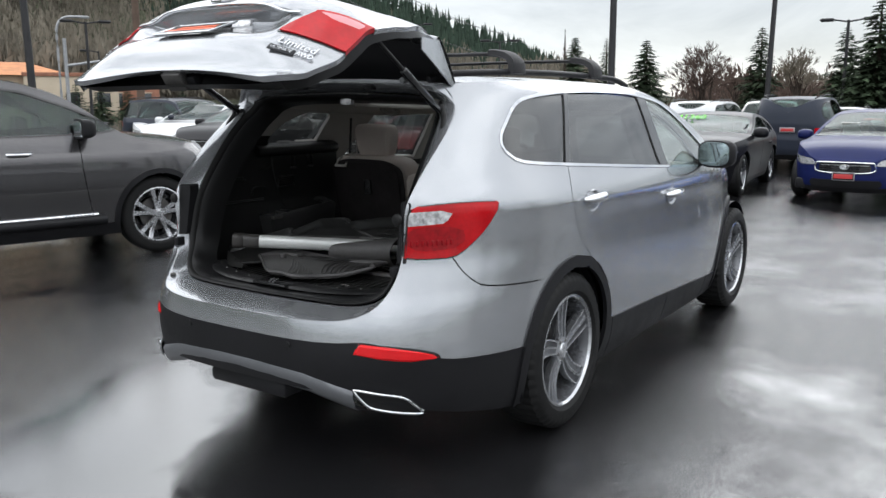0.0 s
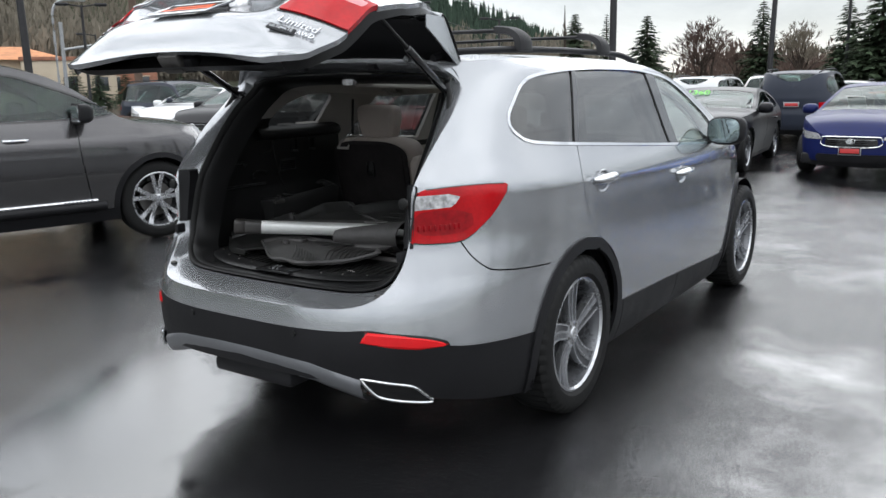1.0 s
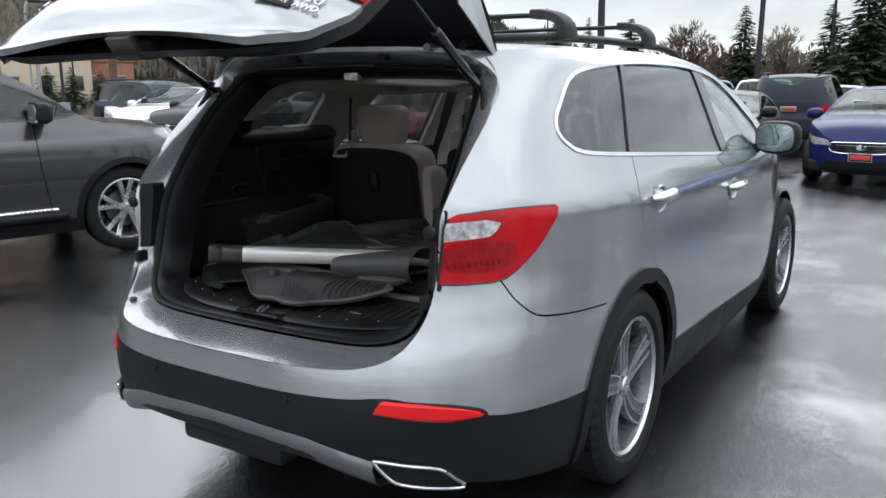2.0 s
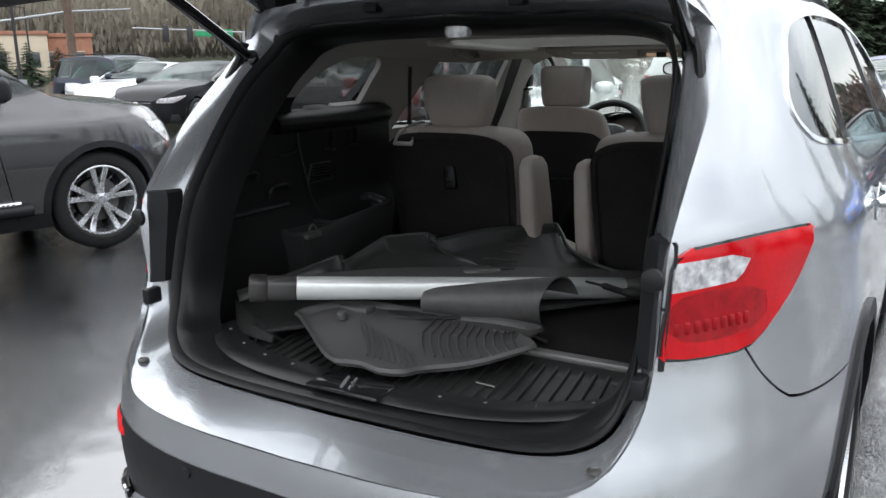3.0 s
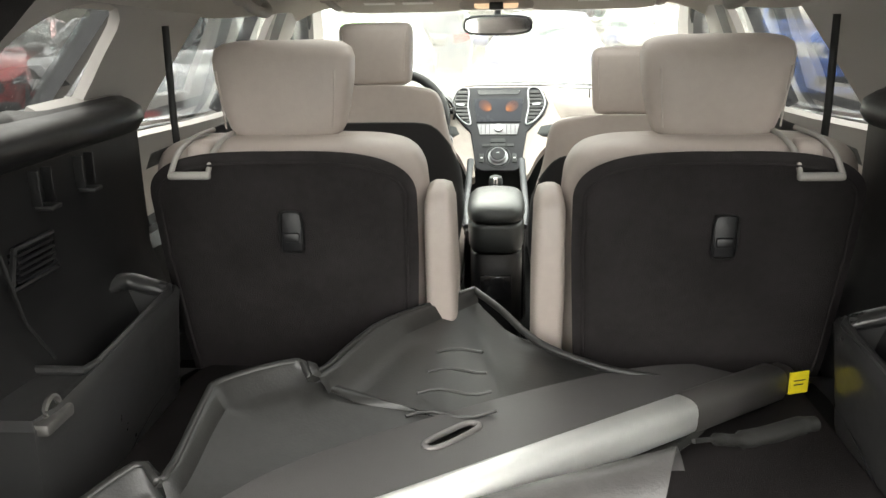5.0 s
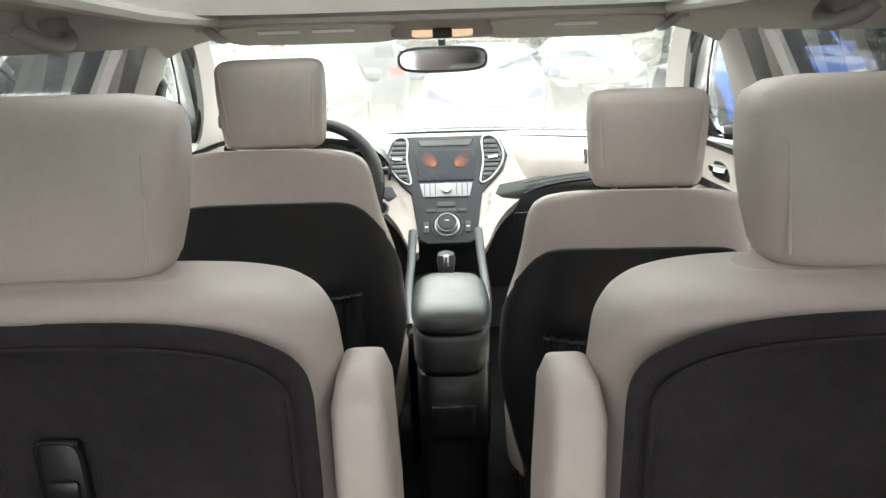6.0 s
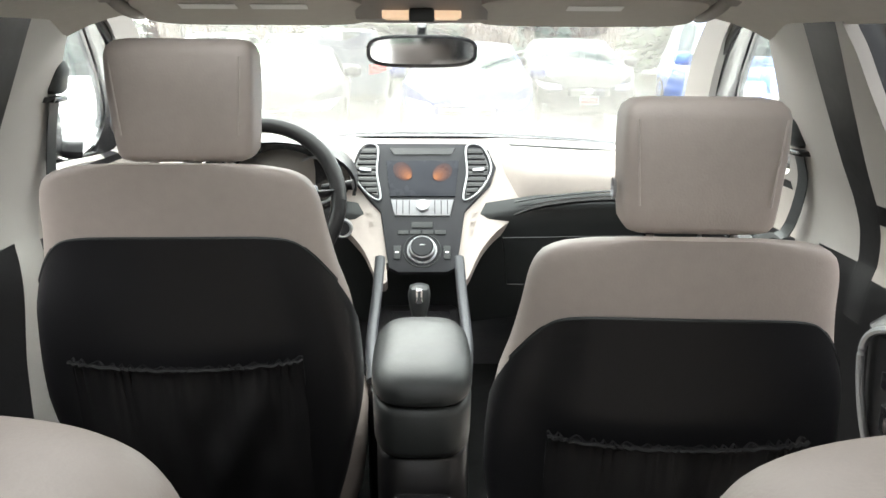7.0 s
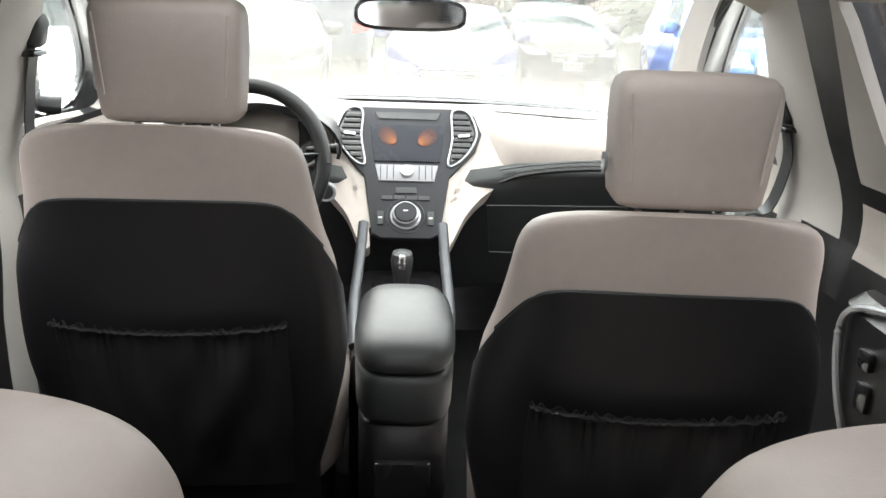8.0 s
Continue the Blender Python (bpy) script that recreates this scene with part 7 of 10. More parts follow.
for s2 in (-1, 1):
    def mx(p):
        return (748 + s2 * (p[0] - 748), p[1])
    ring_pts = [up_(*mx(p)) for p in ((828, 262), (856, 262), (871, 298), (860, 328), (838, 352), (820, 356), (828, 310))]
    loop3 = [SM @ Vector((a, b, 0.008)) for a, b in smooth_line(ring_pts, 4, True)]
    vt = part("vent_frame", tube(loop3 + [loop3[0]], 0.0032, 8, False), "satin", stk, "silver vent surround", 60)
    part("vent_well", face([mx(p) for p in ((830, 265), (854, 265), (868, 298), (857, 326), (838, 346), (824, 350), (830, 310))][::s2], 0.002, 0, 0.0045), "gloss", vt, "dark vent well")
    for k in range(8):
        py = 271 + 10 * k
        x0 = 829 - (0.06 * max(0, py - 310)) * 1.5
        x1 = 856 + 9 * math.sin((py - 265) / 34) - max(0, py - 318) * 0.75
        part("vent_slat", face([mx(p) for p in ((x0, py), (x1, py), (x1, py + 4), (x0, py + 4))][::s2], 0.005, 0, 0.006), "shell", vt)
    part("vent_tab", face([mx(p) for p in ((838, 305), (858, 303), (858, 308), (838, 310))][::s2], 0.010, 0, 0.006), "satin", vt, "silver vent tab")
    for k in range(3):
        part("side_button", face([mx(p) for p in ((836 - 4 * k, 376 + 15 * k), (846 - 4 * k, 375 + 15 * k), (843 - 4 * k, 385 + 15 * k), (833 - 4 * k, 386 + 15 * k))][::s2], 0.004, 0, -0.012), "leather", stk, "small pale side button")
disp = part("display", face([(684, 288), (814, 288), (806, 352), (692, 352)], 0.004, 0, 0.005, 0.001), "screen", stk, "dark display screen")
for (px, py), (tx, ty) in (((725, 318), (714, 308)), ((772, 319), (784, 310))):
    # two orange map lamp reflections, imitated by glowing discs, brightest at their inner ends
    for k in range(2, 8):
        g = (k - 2) / 5
        rx, ry, sl = 19 - 15 * g, 15 - 11 * g, math.atan2(py - ty, px - tx)
        cx_, cy_ = tx + (px - tx) * g, ty + (py - ty) * g
        part("display_reflection", face([(cx_ + rx * math.cos(a) * math.cos(sl) - ry * math.sin(a) * math.sin(sl), cy_ + rx * math.cos(a) * math.sin(sl) + ry * math.sin(a) * math.cos(sl)) for a in np.linspace(0, 2 * math.pi, 21)[:-1]], 0.0002, 0, 0.0090 + 0.0003 * k), "glow%d" % k, disp, "orange lamp reflection painted on the display" if k == 2 else "")
part("disc_slot", face([(690, 264), (808, 264), (800, 276), (698, 276)], 0.002, 0, 0.005), "gloss", stk, "black disc slot")
part("key_panel", face([(694, 358), (803, 358), (796, 386), (701, 386)], 0.006, 0, 0.004, 0.002), "button", stk, "silver audio keys")
for k in range(3):
    for s2 in (-1, 1):
        px = 748 + s2 * (22 + 11 * k)
        part("key_gap", face([(px - 0.7, 360), (px + 0.7, 360), (px + 0.7, 384), (px - 0.7, 384)], 0.0012, 0, 0.0098), "face", stk)
part("tuning_knob", moved(lathe([(0, 0.018), (0.012, 0.017), (0.014, 0.012), (0.012, 0.0)], 24, "z"), SM @ Matrix.Translation((*up_(749, 371), 0.009))), "satin", stk, "small silver tuning knob")
part("hazard_button", face([(730, 396), (766, 396), (766, 406), (730, 406)], 0.004, 0, 0.004, 0.001), "leather2", stk, "hazard warning button")
for k in range(4):
    px = 716 + 21 * k
    part("climate_key", face([(px - 9, 410), (px + 9, 410), (px + 9, 417), (px - 9, 417)], 0.004, 0, 0.004, 0.001), "leather2", stk)
for px in (706, 790):
    part("climate_key", face([(px - 6, 436), (px + 6, 436), (px + 5, 458), (px - 5, 458)], 0.005, 0, 0.004, 0.001), "leather2", stk)
    part("key_mark", face([(px - 3, 446), (px + 3, 446), (px + 3, 448), (px - 3, 448)], 0.0006, 0, 0.0092), "paper", stk)
kn = part("climate_knob", moved(lathe([(0, 0.040), (0.004, 0.040), (0.006, 0.036), (0.022, 0.033), (0.024, 0.030)], 36, "z"), SM @ Matrix.Translation((0, 0, 0.004))), "satin", stk, "silver climate knob ring")
part("knob_cap", moved(lathe([(0.0, 0.029), (0.022, 0.029), (0.025, 0.026), (0.026, 0.0)], 36, "z"), SM @ Matrix.Translation((0, 0, 0.004))), "face", kn, "dark knob face")
part("knob_mark", moved(box(-0.006, 0.006, -0.001, 0.001, 0.0262, 0.0268), SM @ Matrix.Translation((0, 0.004, 0.004))), "paper", kn)
part("knob_scale", moved(lathe([(0, 0.052), (0.002, 0.050), (0.002, 0.0485), (0, 0.0475)], 36, "z"), SM @ Matrix.Translation((0, 0, 0.004))), "leather2", stk)
sb = part("start_button", moved(lathe([(-0.01, 0.025), (0.004, 0.025), (0.006, 0.022), (0.004, 0.018)], 28, "y"), Matrix.Translation((-0.20, 1.955, 0.945)) @ Matrix.Rotation(math.pi, 4, "Z")), "satin", suv, "silver-ringed start button")
part("button_face", moved(lathe([(0.0, 0.018), (0.003, 0.017), (0.004, 0)], 24, "y"), Matrix.Translation((-0.20, 1.955, 0.945)) @ Matrix.Rotation(math.pi, 4, "Z")), "face", sb)

# steering wheel and dials
wm = Matrix.Translation((-0.375, 1.80, 1.045)) @ Matrix.Rotation(radians(-24), 4, "X")
sw = thing_part("steering_wheel", suv, "dark leather steering wheel with silver spokes")
part("wheel_rim", moved(tube([(0.183 * math.cos(a), 0, 0.183 * math.sin(a)) for a in np.linspace(0, 2 * math.pi, 49)], 0.0185, 12, False), wm), "dark", sw, "black leather rim", 80)
part("hub_pad", moved(loft([[(p[0], yy, p[1] - 0.01) for p in ring(0, 0, 0, w, d, 2.6, 26)] for yy, w, d in ((0.03, 0.08, 0.06), (-0.01, 0.098, 0.078), (-0.025, 0.088, 0.068), (-0.032, 0.05, 0.04))]), wm), "leather2", sw, "dark airbag pad")
for a0 in (0.12, math.pi - 0.12, -math.pi / 2 - 0.3, -math.pi / 2 + 0.3):
    part("spoke", moved(tube([(0.06 * math.cos(a0), 0.0, 0.06 * math.sin(a0)), (0.175 * math.cos(a0), 0.002, 0.175 * math.sin(a0))], [0.030, 0.020], 10, True, 0.35), wm), "face" if abs(math.sin(a0)) < 0.5 else "satin", sw, "")
for k in (-1, 1):
    part("spoke_buttons", moved(box(k * 0.112 - 0.024, k * 0.112 + 0.024, -0.018, -0.006, -0.012, 0.034, 0.005), wm), "button", sw, "silver spoke buttons")
part("wheel_emblem", moved(lathe([(0, 0.018), (-0.004, 0.016), (-0.004, 0)], 20, "y", (0, -0.03, -0.01)), wm), "chrome", sw, "plain chrome emblem")
cl = thing_part("instrument_cluster", suv, "dark instrument hood with two ringed dials")
part("hood", loft([[(-0.37 + 0.19 * math.cos(a) * k, y, 1.045 + 0.105 * math.sin(a) * k) for a in np.linspace(-0.2, math.pi + 0.2, 25)] for y, k in ((1.99, 1.03), (1.985, 1.08), (2.10, 1.05), (2.2, 1.0))], False, False), "dark", cl, "", 60)
part("dial_back", loft([[(-0.37 + 0.18 * math.cos(a), 2.10, 1.045 + 0.10 * math.sin(a)) for a in np.linspace(0, 2 * math.pi, 33)[:-1]], [(-0.37 + 0.18 * math.cos(a), 2.11, 1.045 + 0.10 * math.sin(a)) for a in np.linspace(0, 2 * math.pi, 33)[:-1]]]), "gloss", cl)
for k in (-1, 1):
    part("dial_ring", tube([(-0.37 + k * 0.088 + 0.062 * math.cos(a), 2.085, 1.045 + 0.062 * math.sin(a)) for a in np.linspace(0, 2 * math.pi, 33)], 0.004, 8, False), "satin", cl, "silver dial ring")
part("column_stalk", tube([(-0.24, 1.90, 1.06), (-0.19, 1.88, 1.068), (-0.165, 1.875, 1.07)], [0.008, 0.010, 0.013], 10), "dark", suv, "dark column stalk")
# door armrests with window switches
for sx in (-1, 1):
    for y0, y1 in ((0.45, 1.28), (1.72, 2.15)):
        ym = (y0 + y1) / 2
        xi = float(xin(ym, 0.95))
        ar = thing_part("door_armrest", suv, "charcoal door armrest with silver accent")
        hl = (y1 - y0) / 2
        part("armrest_body", stack([(sx * (xi - 0.01), ym, 0.66, 0.04, hl * 0.86), (sx * (xi - 0.02), ym, 0.76, 0.062, hl * 0.95), (sx * (xi - 0.02), ym, 0.93, 0.060, hl), (sx * (xi - 0.012), ym, 0.955, 0.045, hl * 0.95)], 4.5, 32), "dark", ar)
        xf = xi - 0.084
        part("accent", tube(smooth_line([(sx * (xf + 0.03), y1 - 0.55 * hl, 0.965), (sx * (xf + 0.012), y1 - 0.12, 0.955), (sx * (xf + 0.004), y1 - 0.055, 0.925), (sx * xf, y1 - 0.045, 0.87), (sx * (xf + 0.002), y1 - 0.075, 0.77), (sx * (xf + 0.016), y1 - 0.12, 0.67)], 5), 0.007, 8), "satin", ar, "curved silver accent")
        for k in range(2):
            part("window_switch", box(*sorted((sx * (xf - 0.006), sx * (xf + 0.02))), y1 - 0.155 - 0.01 * k, y1 - 0.120 - 0.01 * k, 0.855 - 0.07 * k, 0.888 - 0.055 * k, 0.004), "gloss", ar, "window switch")
        part("handle_well", stack([(sx * (xi - 0.005), y1 - 0.20, 1.0, 0.012, 0.07), (sx * (xi - 0.008), y1 - 0.20, 1.005, 0.016, 0.085), (sx * (xi - 0.008), y1 - 0.20, 1.055, 0.014, 0.085), (sx * (xi - 0.005), y1 - 0.20, 1.06, 0.010, 0.07)], 3, 20), "dark", ar, "dark handle recess")
        part("inner_handle", tube([(sx * (xi - 0.02), y1 - 0.26, 1.03), (sx * (xi - 0.034), y1 - 0.22, 1.03), (sx * (xi - 0.022), y1 - 0.13, 1.028)], 0.012, 8), "chrome", ar, "chrome inner handle")


# ---- cargo space: floor and fixed parts ----
part("cargo_floor", box(-0.69, 0.69, -0.50, 0.30, 0.70, 0.742, 0.006), "carpet", suv, "black cargo floor carpet")
part("cargo_well", box(-0.66, 0.66, -0.86, -0.49, 0.66, 0.715, 0.004), "dark", suv)
part("floor_gap_cover", box(-0.60, 0.60, 0.28, 0.36, 0.40, 0.74, 0.01), "carpet", suv)
part("folded_seat_back", stack([(-0.31, -0.10, 0.742, 0.29, 0.37), (-0.31, -0.10, 0.750, 0.29, 0.37), (-0.31, -0.10, 0.756, 0.28, 0.36)], 9, 36), "seatback", suv, "folded third-row seat back")
part("folded_seat_back", stack([(0.30, -0.10, 0.742, 0.28, 0.37), (0.30, -0.10, 0.748, 0.28, 0.37), (0.30, -0.10, 0.753, 0.27, 0.36)], 9, 36), "seatback", suv, "folded third-row seat back")
part("edge_strip", join(box(-0.585, 0.585, -0.517, -0.487, 0.742, 0.762, 0.005), tube([(0.575, -0.50, 0.750), (0.592, -0.56, 0.752), (0.600, -0.66, 0.755), (0.598, -0.74, 0.758)], 0.013, 8, True, 0.7)), "slat", suv, "grey metal floor edge strip", 40)
for sx, y0, y1, zt in ((-1, -0.35, 0.14, 0.948), (1, -0.36, 0.06, 0.925)):
    bn = thing_part("side_bin", suv, "open charcoal plastic side bin")
    xo, xi = 0.71, 0.565

    def rect(x_in, x_out, a, b, z, zb=None):
        pts = []
        for x, y in ((x_in, a), (x_in, b), (x_out, b), (x_out, a)):
            pts.append((x, y))
        out = []
        for i in range(4):
            p, q = np.array(pts[i]), np.array(pts[(i + 1) % 4])
            for t in (0.08, 0.5, 0.92):
                r = p + (q - p) * t
                out.append((sx * r[0], r[1], z + (0.0 if zb is None else zb * (r[1] - a) / (b - a))))
        return out
    rows = [rect(xi + 0.02, xo, y0 + 0.02, y1, 0.742), rect(xi + 0.004, xo, y0, y1 + 0.005, zt - 0.05, 0.02), rect(xi, xo, y0 - 0.004, y1 + 0.01, zt - 0.02, 0.02), rect(xi + 0.006, xo, y0 + 0.004, y1 + 0.005, zt - 0.008, 0.02),
            rect(xi + 0.022, xo - 0.02, y0 + 0.16, y1 - 0.02, zt - 0.012, 0.02), rect(xi + 0.035, xo - 0.03, y0 + 0.18, y1 - 0.03, zt - 0.11), ]
    part("bin_body", loft(rows), "satinblack", bn, "", 40)
    part("bin_rim", tube([Vector(p) for p in rect(xi + 0.014, xo - 0.014, y0 + 0.155, y1 - 0.012, zt - 0.006, 0.02)] + [Vector(rect(xi + 0.014, xo - 0.014, y0 + 0.155, y1 - 0.012, zt - 0.006, 0.02)[0])], 0.0075, 8, False), "satinblack", bn, "rounded bin rim")
    part("bin_shoulder", tube(smooth_line([(sx * (xi + 0.02), y1 - 0.002, zt - 0.004), (sx * (xi + 0.06), y1 - 0.010, zt + 0.014), (sx * (xo - 0.035), y1 - 0.03, zt + 0.027), (sx * (xo - 0.016), (y0 + y1) / 2 + 0.08, zt + 0.010), (sx * (xo - 0.014), y0 + 0.12, zt - 0.006), (sx * (xo - 0.016), y0 + 0.02, zt - 0.012)], 6), 0.019, 12, True, 0.8), "satinblack", bn, "raised rounded wall edge of the bin", 60)
    part("tie_ring", join(tube([(sx * (xi + 0.01), y0 + 0.04 + 0.018 * math.cos(a), zt - 0.01 + 0.018 * math.sin(a)) for a in np.linspace(0, 2 * math.pi, 17)], 0.0045, 6, False), box(sx * (xi + 0.015) - 0.02, sx * (xi + 0.015) + 0.02, y0 + 0.0, y0 + 0.07, zt - 0.03, zt - 0.012, 0.005)), "steel", bn, "metal tie-down ring")
for k in range(14):
    part("panel_ridge", box(0.600, 0.622, -0.60, -0.38, 0.765 + 0.0125 * k, 0.771 + 0.0125 * k, 0.002), "dark", suv, "ridged plastic wheel-arch panel" if k == 0 else "")
part("wheel_arch_panel", box(0.612, 0.70, -0.78, -0.36, 0.70, 0.955, 0.02), "dark", suv)
for k in range(15):
    part("panel_notch", box(0.574, 0.583, -0.374, -0.345, 0.775 + 0.0095 * k, 0.7795 + 0.0095 * k, 0.001), "slat", suv, "small bright notch in the panel edge" if k == 0 else "")

# ribbed rubber mat in the rear well
cm = thing("cargo_mat", "ribbed black rubber mat in the cargo well", "car mat")
cm.location = (0, -0.68, 0.715)
base_rows = []
for v in np.linspace(0, 1, 12):
    base_rows.append([])
    for u in np.linspace(-1, 1, 33):
        yr = -0.855 + 0.13 * abs(u) ** 4
        base_rows[-1].append((0.585 * u, yr + (-0.52 - yr) * v + 0.68, 0.012 + (0.016 if v in (0, 1) or abs(u) == 1 else 0)))
part("mat_sheet", thick(loft(base_rows, False, False), -0.008), "mat2", cm, "", 40)
for k in range(36):
    x = -0.555 + 0.0317 * k
    y_lo = -0.845 + 0.13 * (abs(x) / 0.585) ** 4 + 0.68 + 0.02
    if k % 1 == 0:
        part("rib", tube([(x + 0.035, y_lo, 0.022), (x, 0.148, 0.022)], 0.0055, 6, True, 0.9), "mat2", cm)
for i in range(2):
    scrap = thing(("paper_scrap", "steel_pin")[i], ("tiny white paper scrap on the cargo mat", "short steel pin lying on the cargo mat")[i], ("scrap", "pin")[i])
    scrap.location = ((-0.435, -0.72, 0.738), (0.235, -0.715, 0.738))[i]
    part("piece", (plate([(-0.008, -0.006), (0.009, -0.004), (0.002, 0.012)], 0.002), tube([(-0.025, 0.002, 0.003), (0.025, -0.002, 0.003)], 0.003, 6))[i], ("paper", "steel")[i], scrap)

# grey rubber floor mat, lying on top, its far corner curled up
m1 = thing("floor_mat", "grey rubber floor mat with moulded grooves, tossed in the cargo space", "car mat")
m1.location = (-0.03, -0.65, 0.745)
M1 = smooth_line([(-0.378, -0.628), (-0.33, -0.545), (-0.272, -0.490), (-0.16, -0.440), (-0.02, -0.400), (0.12, -0.39), (0.24, -0.43), (0.268, -0.487), (0.243, -0.535), (0.300, -0.590), (0.296, -0.612), (0.19, -0.705), (0.112, -0.775), (0.088, -0.825), (0.04, -0.85), (-0.008, -0.842), (-0.04, -0.850), (-0.078, -0.862), (-0.140, -0.825), (-0.25, -0.735), (-0.35, -0.655)], 3, True)


def m1_z(x, y):
    return 0.030 + 0.022 * math.exp(-((x - 0.29) ** 2 + (y + 0.56) ** 2) / 0.012) + 0.014 * math.sin(9 * x + 4 * y) * 0.5 + 0.014 * math.exp(-((x + 0.3) ** 2 + (y + 0.55) ** 2) / 0.02) - 0.012 * math.exp(-((x - 0.05) ** 2 + (y + 0.62) ** 2) / 0.02)


cen1 = M1.mean(0)
rows = []
for k, dz in ((1.0, 0.008), (0.985, 0.017), (0.955, 0.014), (0.93, 0.002), (0.8, 0.0), (0.6, 0.0), (0.4, 0.0), (0.2, 0.0), (0.03, 0.0)):
    rows.append([(p[0] + 0.03, p[1] + 0.65, m1_z(*p) + dz) for p in cen1 + (M1 - cen1) * k])
sheet = loft(rows, False)
bmesh.ops.holes_fill(sheet, edges=sheet.edges, sides=0)
bmesh.ops.recalc_face_normals(sheet, faces=sheet.faces)
rim_face = [f for f in sheet.faces if len(f.verts) > 20]
for f in rim_face:
    if f.calc_area() > 0.05:
        sheet.faces.remove(f)
if sum(f.normal.z for f in sheet.faces) < 0:
    bmesh.ops.reverse_faces(sheet, faces=sheet.faces)
part("mat_sheet", thick(sheet, 0.006), "mat1", m1, "", 50)


def on_m1(pts, lift=0.004):
    return [(x + 0.03, y + 0.65, m1_z(x, y) + lift) for x, y in pts]


for k in range(12):
    ax = -0.045 + 0.0225 * k
    apex = (ax + 0.008, -0.545 + 0.006 * k)
    up = [(ax - 0.012, -0.440 + 0.003 * k - 0.0006 * k * k), (ax - 0.002, -0.49 + 0.004 * k), apex]
    dn = [apex, (ax + 0.05, -0.612 + 0.005 * k), (ax + 0.095, -0.67 + 0.005 * k)]
    if k < 11:
        part("groove_ridge", tube(on_m1([tuple(p) for p in smooth_line(up, 4)], 0.003), 0.0030, 6), "mat1", m1)
    part("groove_ridge", tube(on_m1([tuple(p) for p in smooth_line(dn, 4)], 0.003), 0.0030, 6), "mat1", m1)
for k in range(9):
    part("groove_ridge", tube(on_m1([(-0.20 + 0.026 * k, -0.585 - 0.010 * k), (-0.11 + 0.024 * k, -0.685 - 0.008 * k), (-0.05 + 0.018 * k, -0.765)], 0.002), 0.0022, 6), "mat1", m1)
part("fixing_post", lathe([(0, 0.016), (0.014, 0.015), (0.018, 0.011), (0.018, 0)], 20, "z", (-0.245 + 0.03, -0.605 + 0.65, m1_z(-0.245, -0.605))), "mat1", m1, "round moulded post")
part("raised_block", box(-0.30, -0.18, 0.105, 0.155, 0.036, 0.060, 0.010), "mat1", m1, "raised heel block")
# curled-up far edge of the same mat: a cone-like roll, open at its wide end, running down into the mat
rows = []
for k_ in np.linspace(0, 1, 25):
    c_ = Vector((-0.105, -0.405, 0.806)).lerp(Vector((0.215, -0.315, 0.822)), k_)
    r_ = 0.036 + 0.030 * k_
    row = []
    for ph in np.linspace(-70, 95 + 75 * k_, 19):
        a_ = radians(ph)
        lean_ = 0.055 * k_ * k_ * max(0.0, (ph - 10) / 160)
        row.append((c_.x + lean_ + 0.03, c_.y - r_ * math.cos(a_) + 0.65, c_.z + r_ * (1 + 0.12 * k_) * math.sin(a_) - 0.745))
    skirt = k_ ** 3
    row = [(row[0][0] + 0.055 * skirt, row[0][1] - 0.115 * skirt - 0.004, max(0.022, row[0][2] - 0.010 * skirt)), (row[0][0] + 0.030 * skirt, row[0][1] - 0.045 * skirt - 0.002, row[0][2] - 0.006 * skirt)] + row
    rows.append([tuple(p) for p in smooth_line(row, 2)])
part("curled_end", thick(loft(rows, False, False), 0.005), "mat1", m1, "curled-up end of the mat", 70)
part("rolled_edge", tube(smooth_line([(0.285, -0.235, 0.868), (0.325, -0.20, 0.852), (0.365, -0.165, 0.832), (0.42, -0.135, 0.826), (0.475, -0.105, 0.826), (0.50, -0.095, 0.824)], 5), [0.004] * 5 + [0.010] * 6 + [0.0155] * 10 + [0.013] * 5, 10, True, 0.9), "mat2", m1, "glossy rolled edge of the mat", 70).data.transform(Matrix.Translation((0.03, 0.65, -0.745)))

# black rubber liner under the tube
m2 = thing("floor_liner", "black rubber floor liner with raised lip, tossed over the folded seats", "car mat")
m2.location = (-0.1, -0.2, 0.757)
LEFT = smooth_line([(-0.655, -0.565, 0.79), (-0.54, -0.46, 0.835), (-0.452, -0.348, 0.873), (-0.405, -0.370, 0.868), (-0.41, -0.20, 0.892), (-0.40, -0.15, 0.90), (-0.30, -0.085, 0.905), (-0.268, -0.105, 0.89), (-0.205, 0.10, 0.890), (-0.12, 0.22, 0.888), (-0.034, 0.325, 0.886)], 4)
RIGHT = smooth_line([(-0.40, -0.735, 0.762), (-0.32, -0.66, 0.765), (-0.20, -0.56, 0.768), (-0.10, -0.48, 0.768), (0.02, -0.40, 0.768), (0.14, -0.28, 0.768), (0.25, -0.15, 0.768), (0.34, -0.05, 0.768), (0.38, 0.04, 0.77), (0.28, 0.10, 0.785), (0.12, 0.15, 0.82)], 4)
rows = []
for a, b in zip(LEFT, RIGHT):
    row = []
    for t, dz in ((0, 0.0), (0.012, 0.010), (0.03, 0.008), (0.05, -0.016), (0.12, -0.020), (0.25, -0.022), (0.4, -0.026), (0.55, -0.020), (0.7, -0.010), (0.85, 0.0), (0.95, 0.0), (0.98, 0.010), (1.0, 0.006)):
        p = a + (b - a) * t
        row.append((p[0] + 0.1, p[1] + 0.2, p[2] + dz - 0.757))
    rows.append(row)
sh2 = loft(rows, False, False)
part("liner_sheet", thick(sh2, 0.005 if sum(f.normal.z for f in sh2.faces) > 0 else -0.005), "mat2", m2, "", 50)
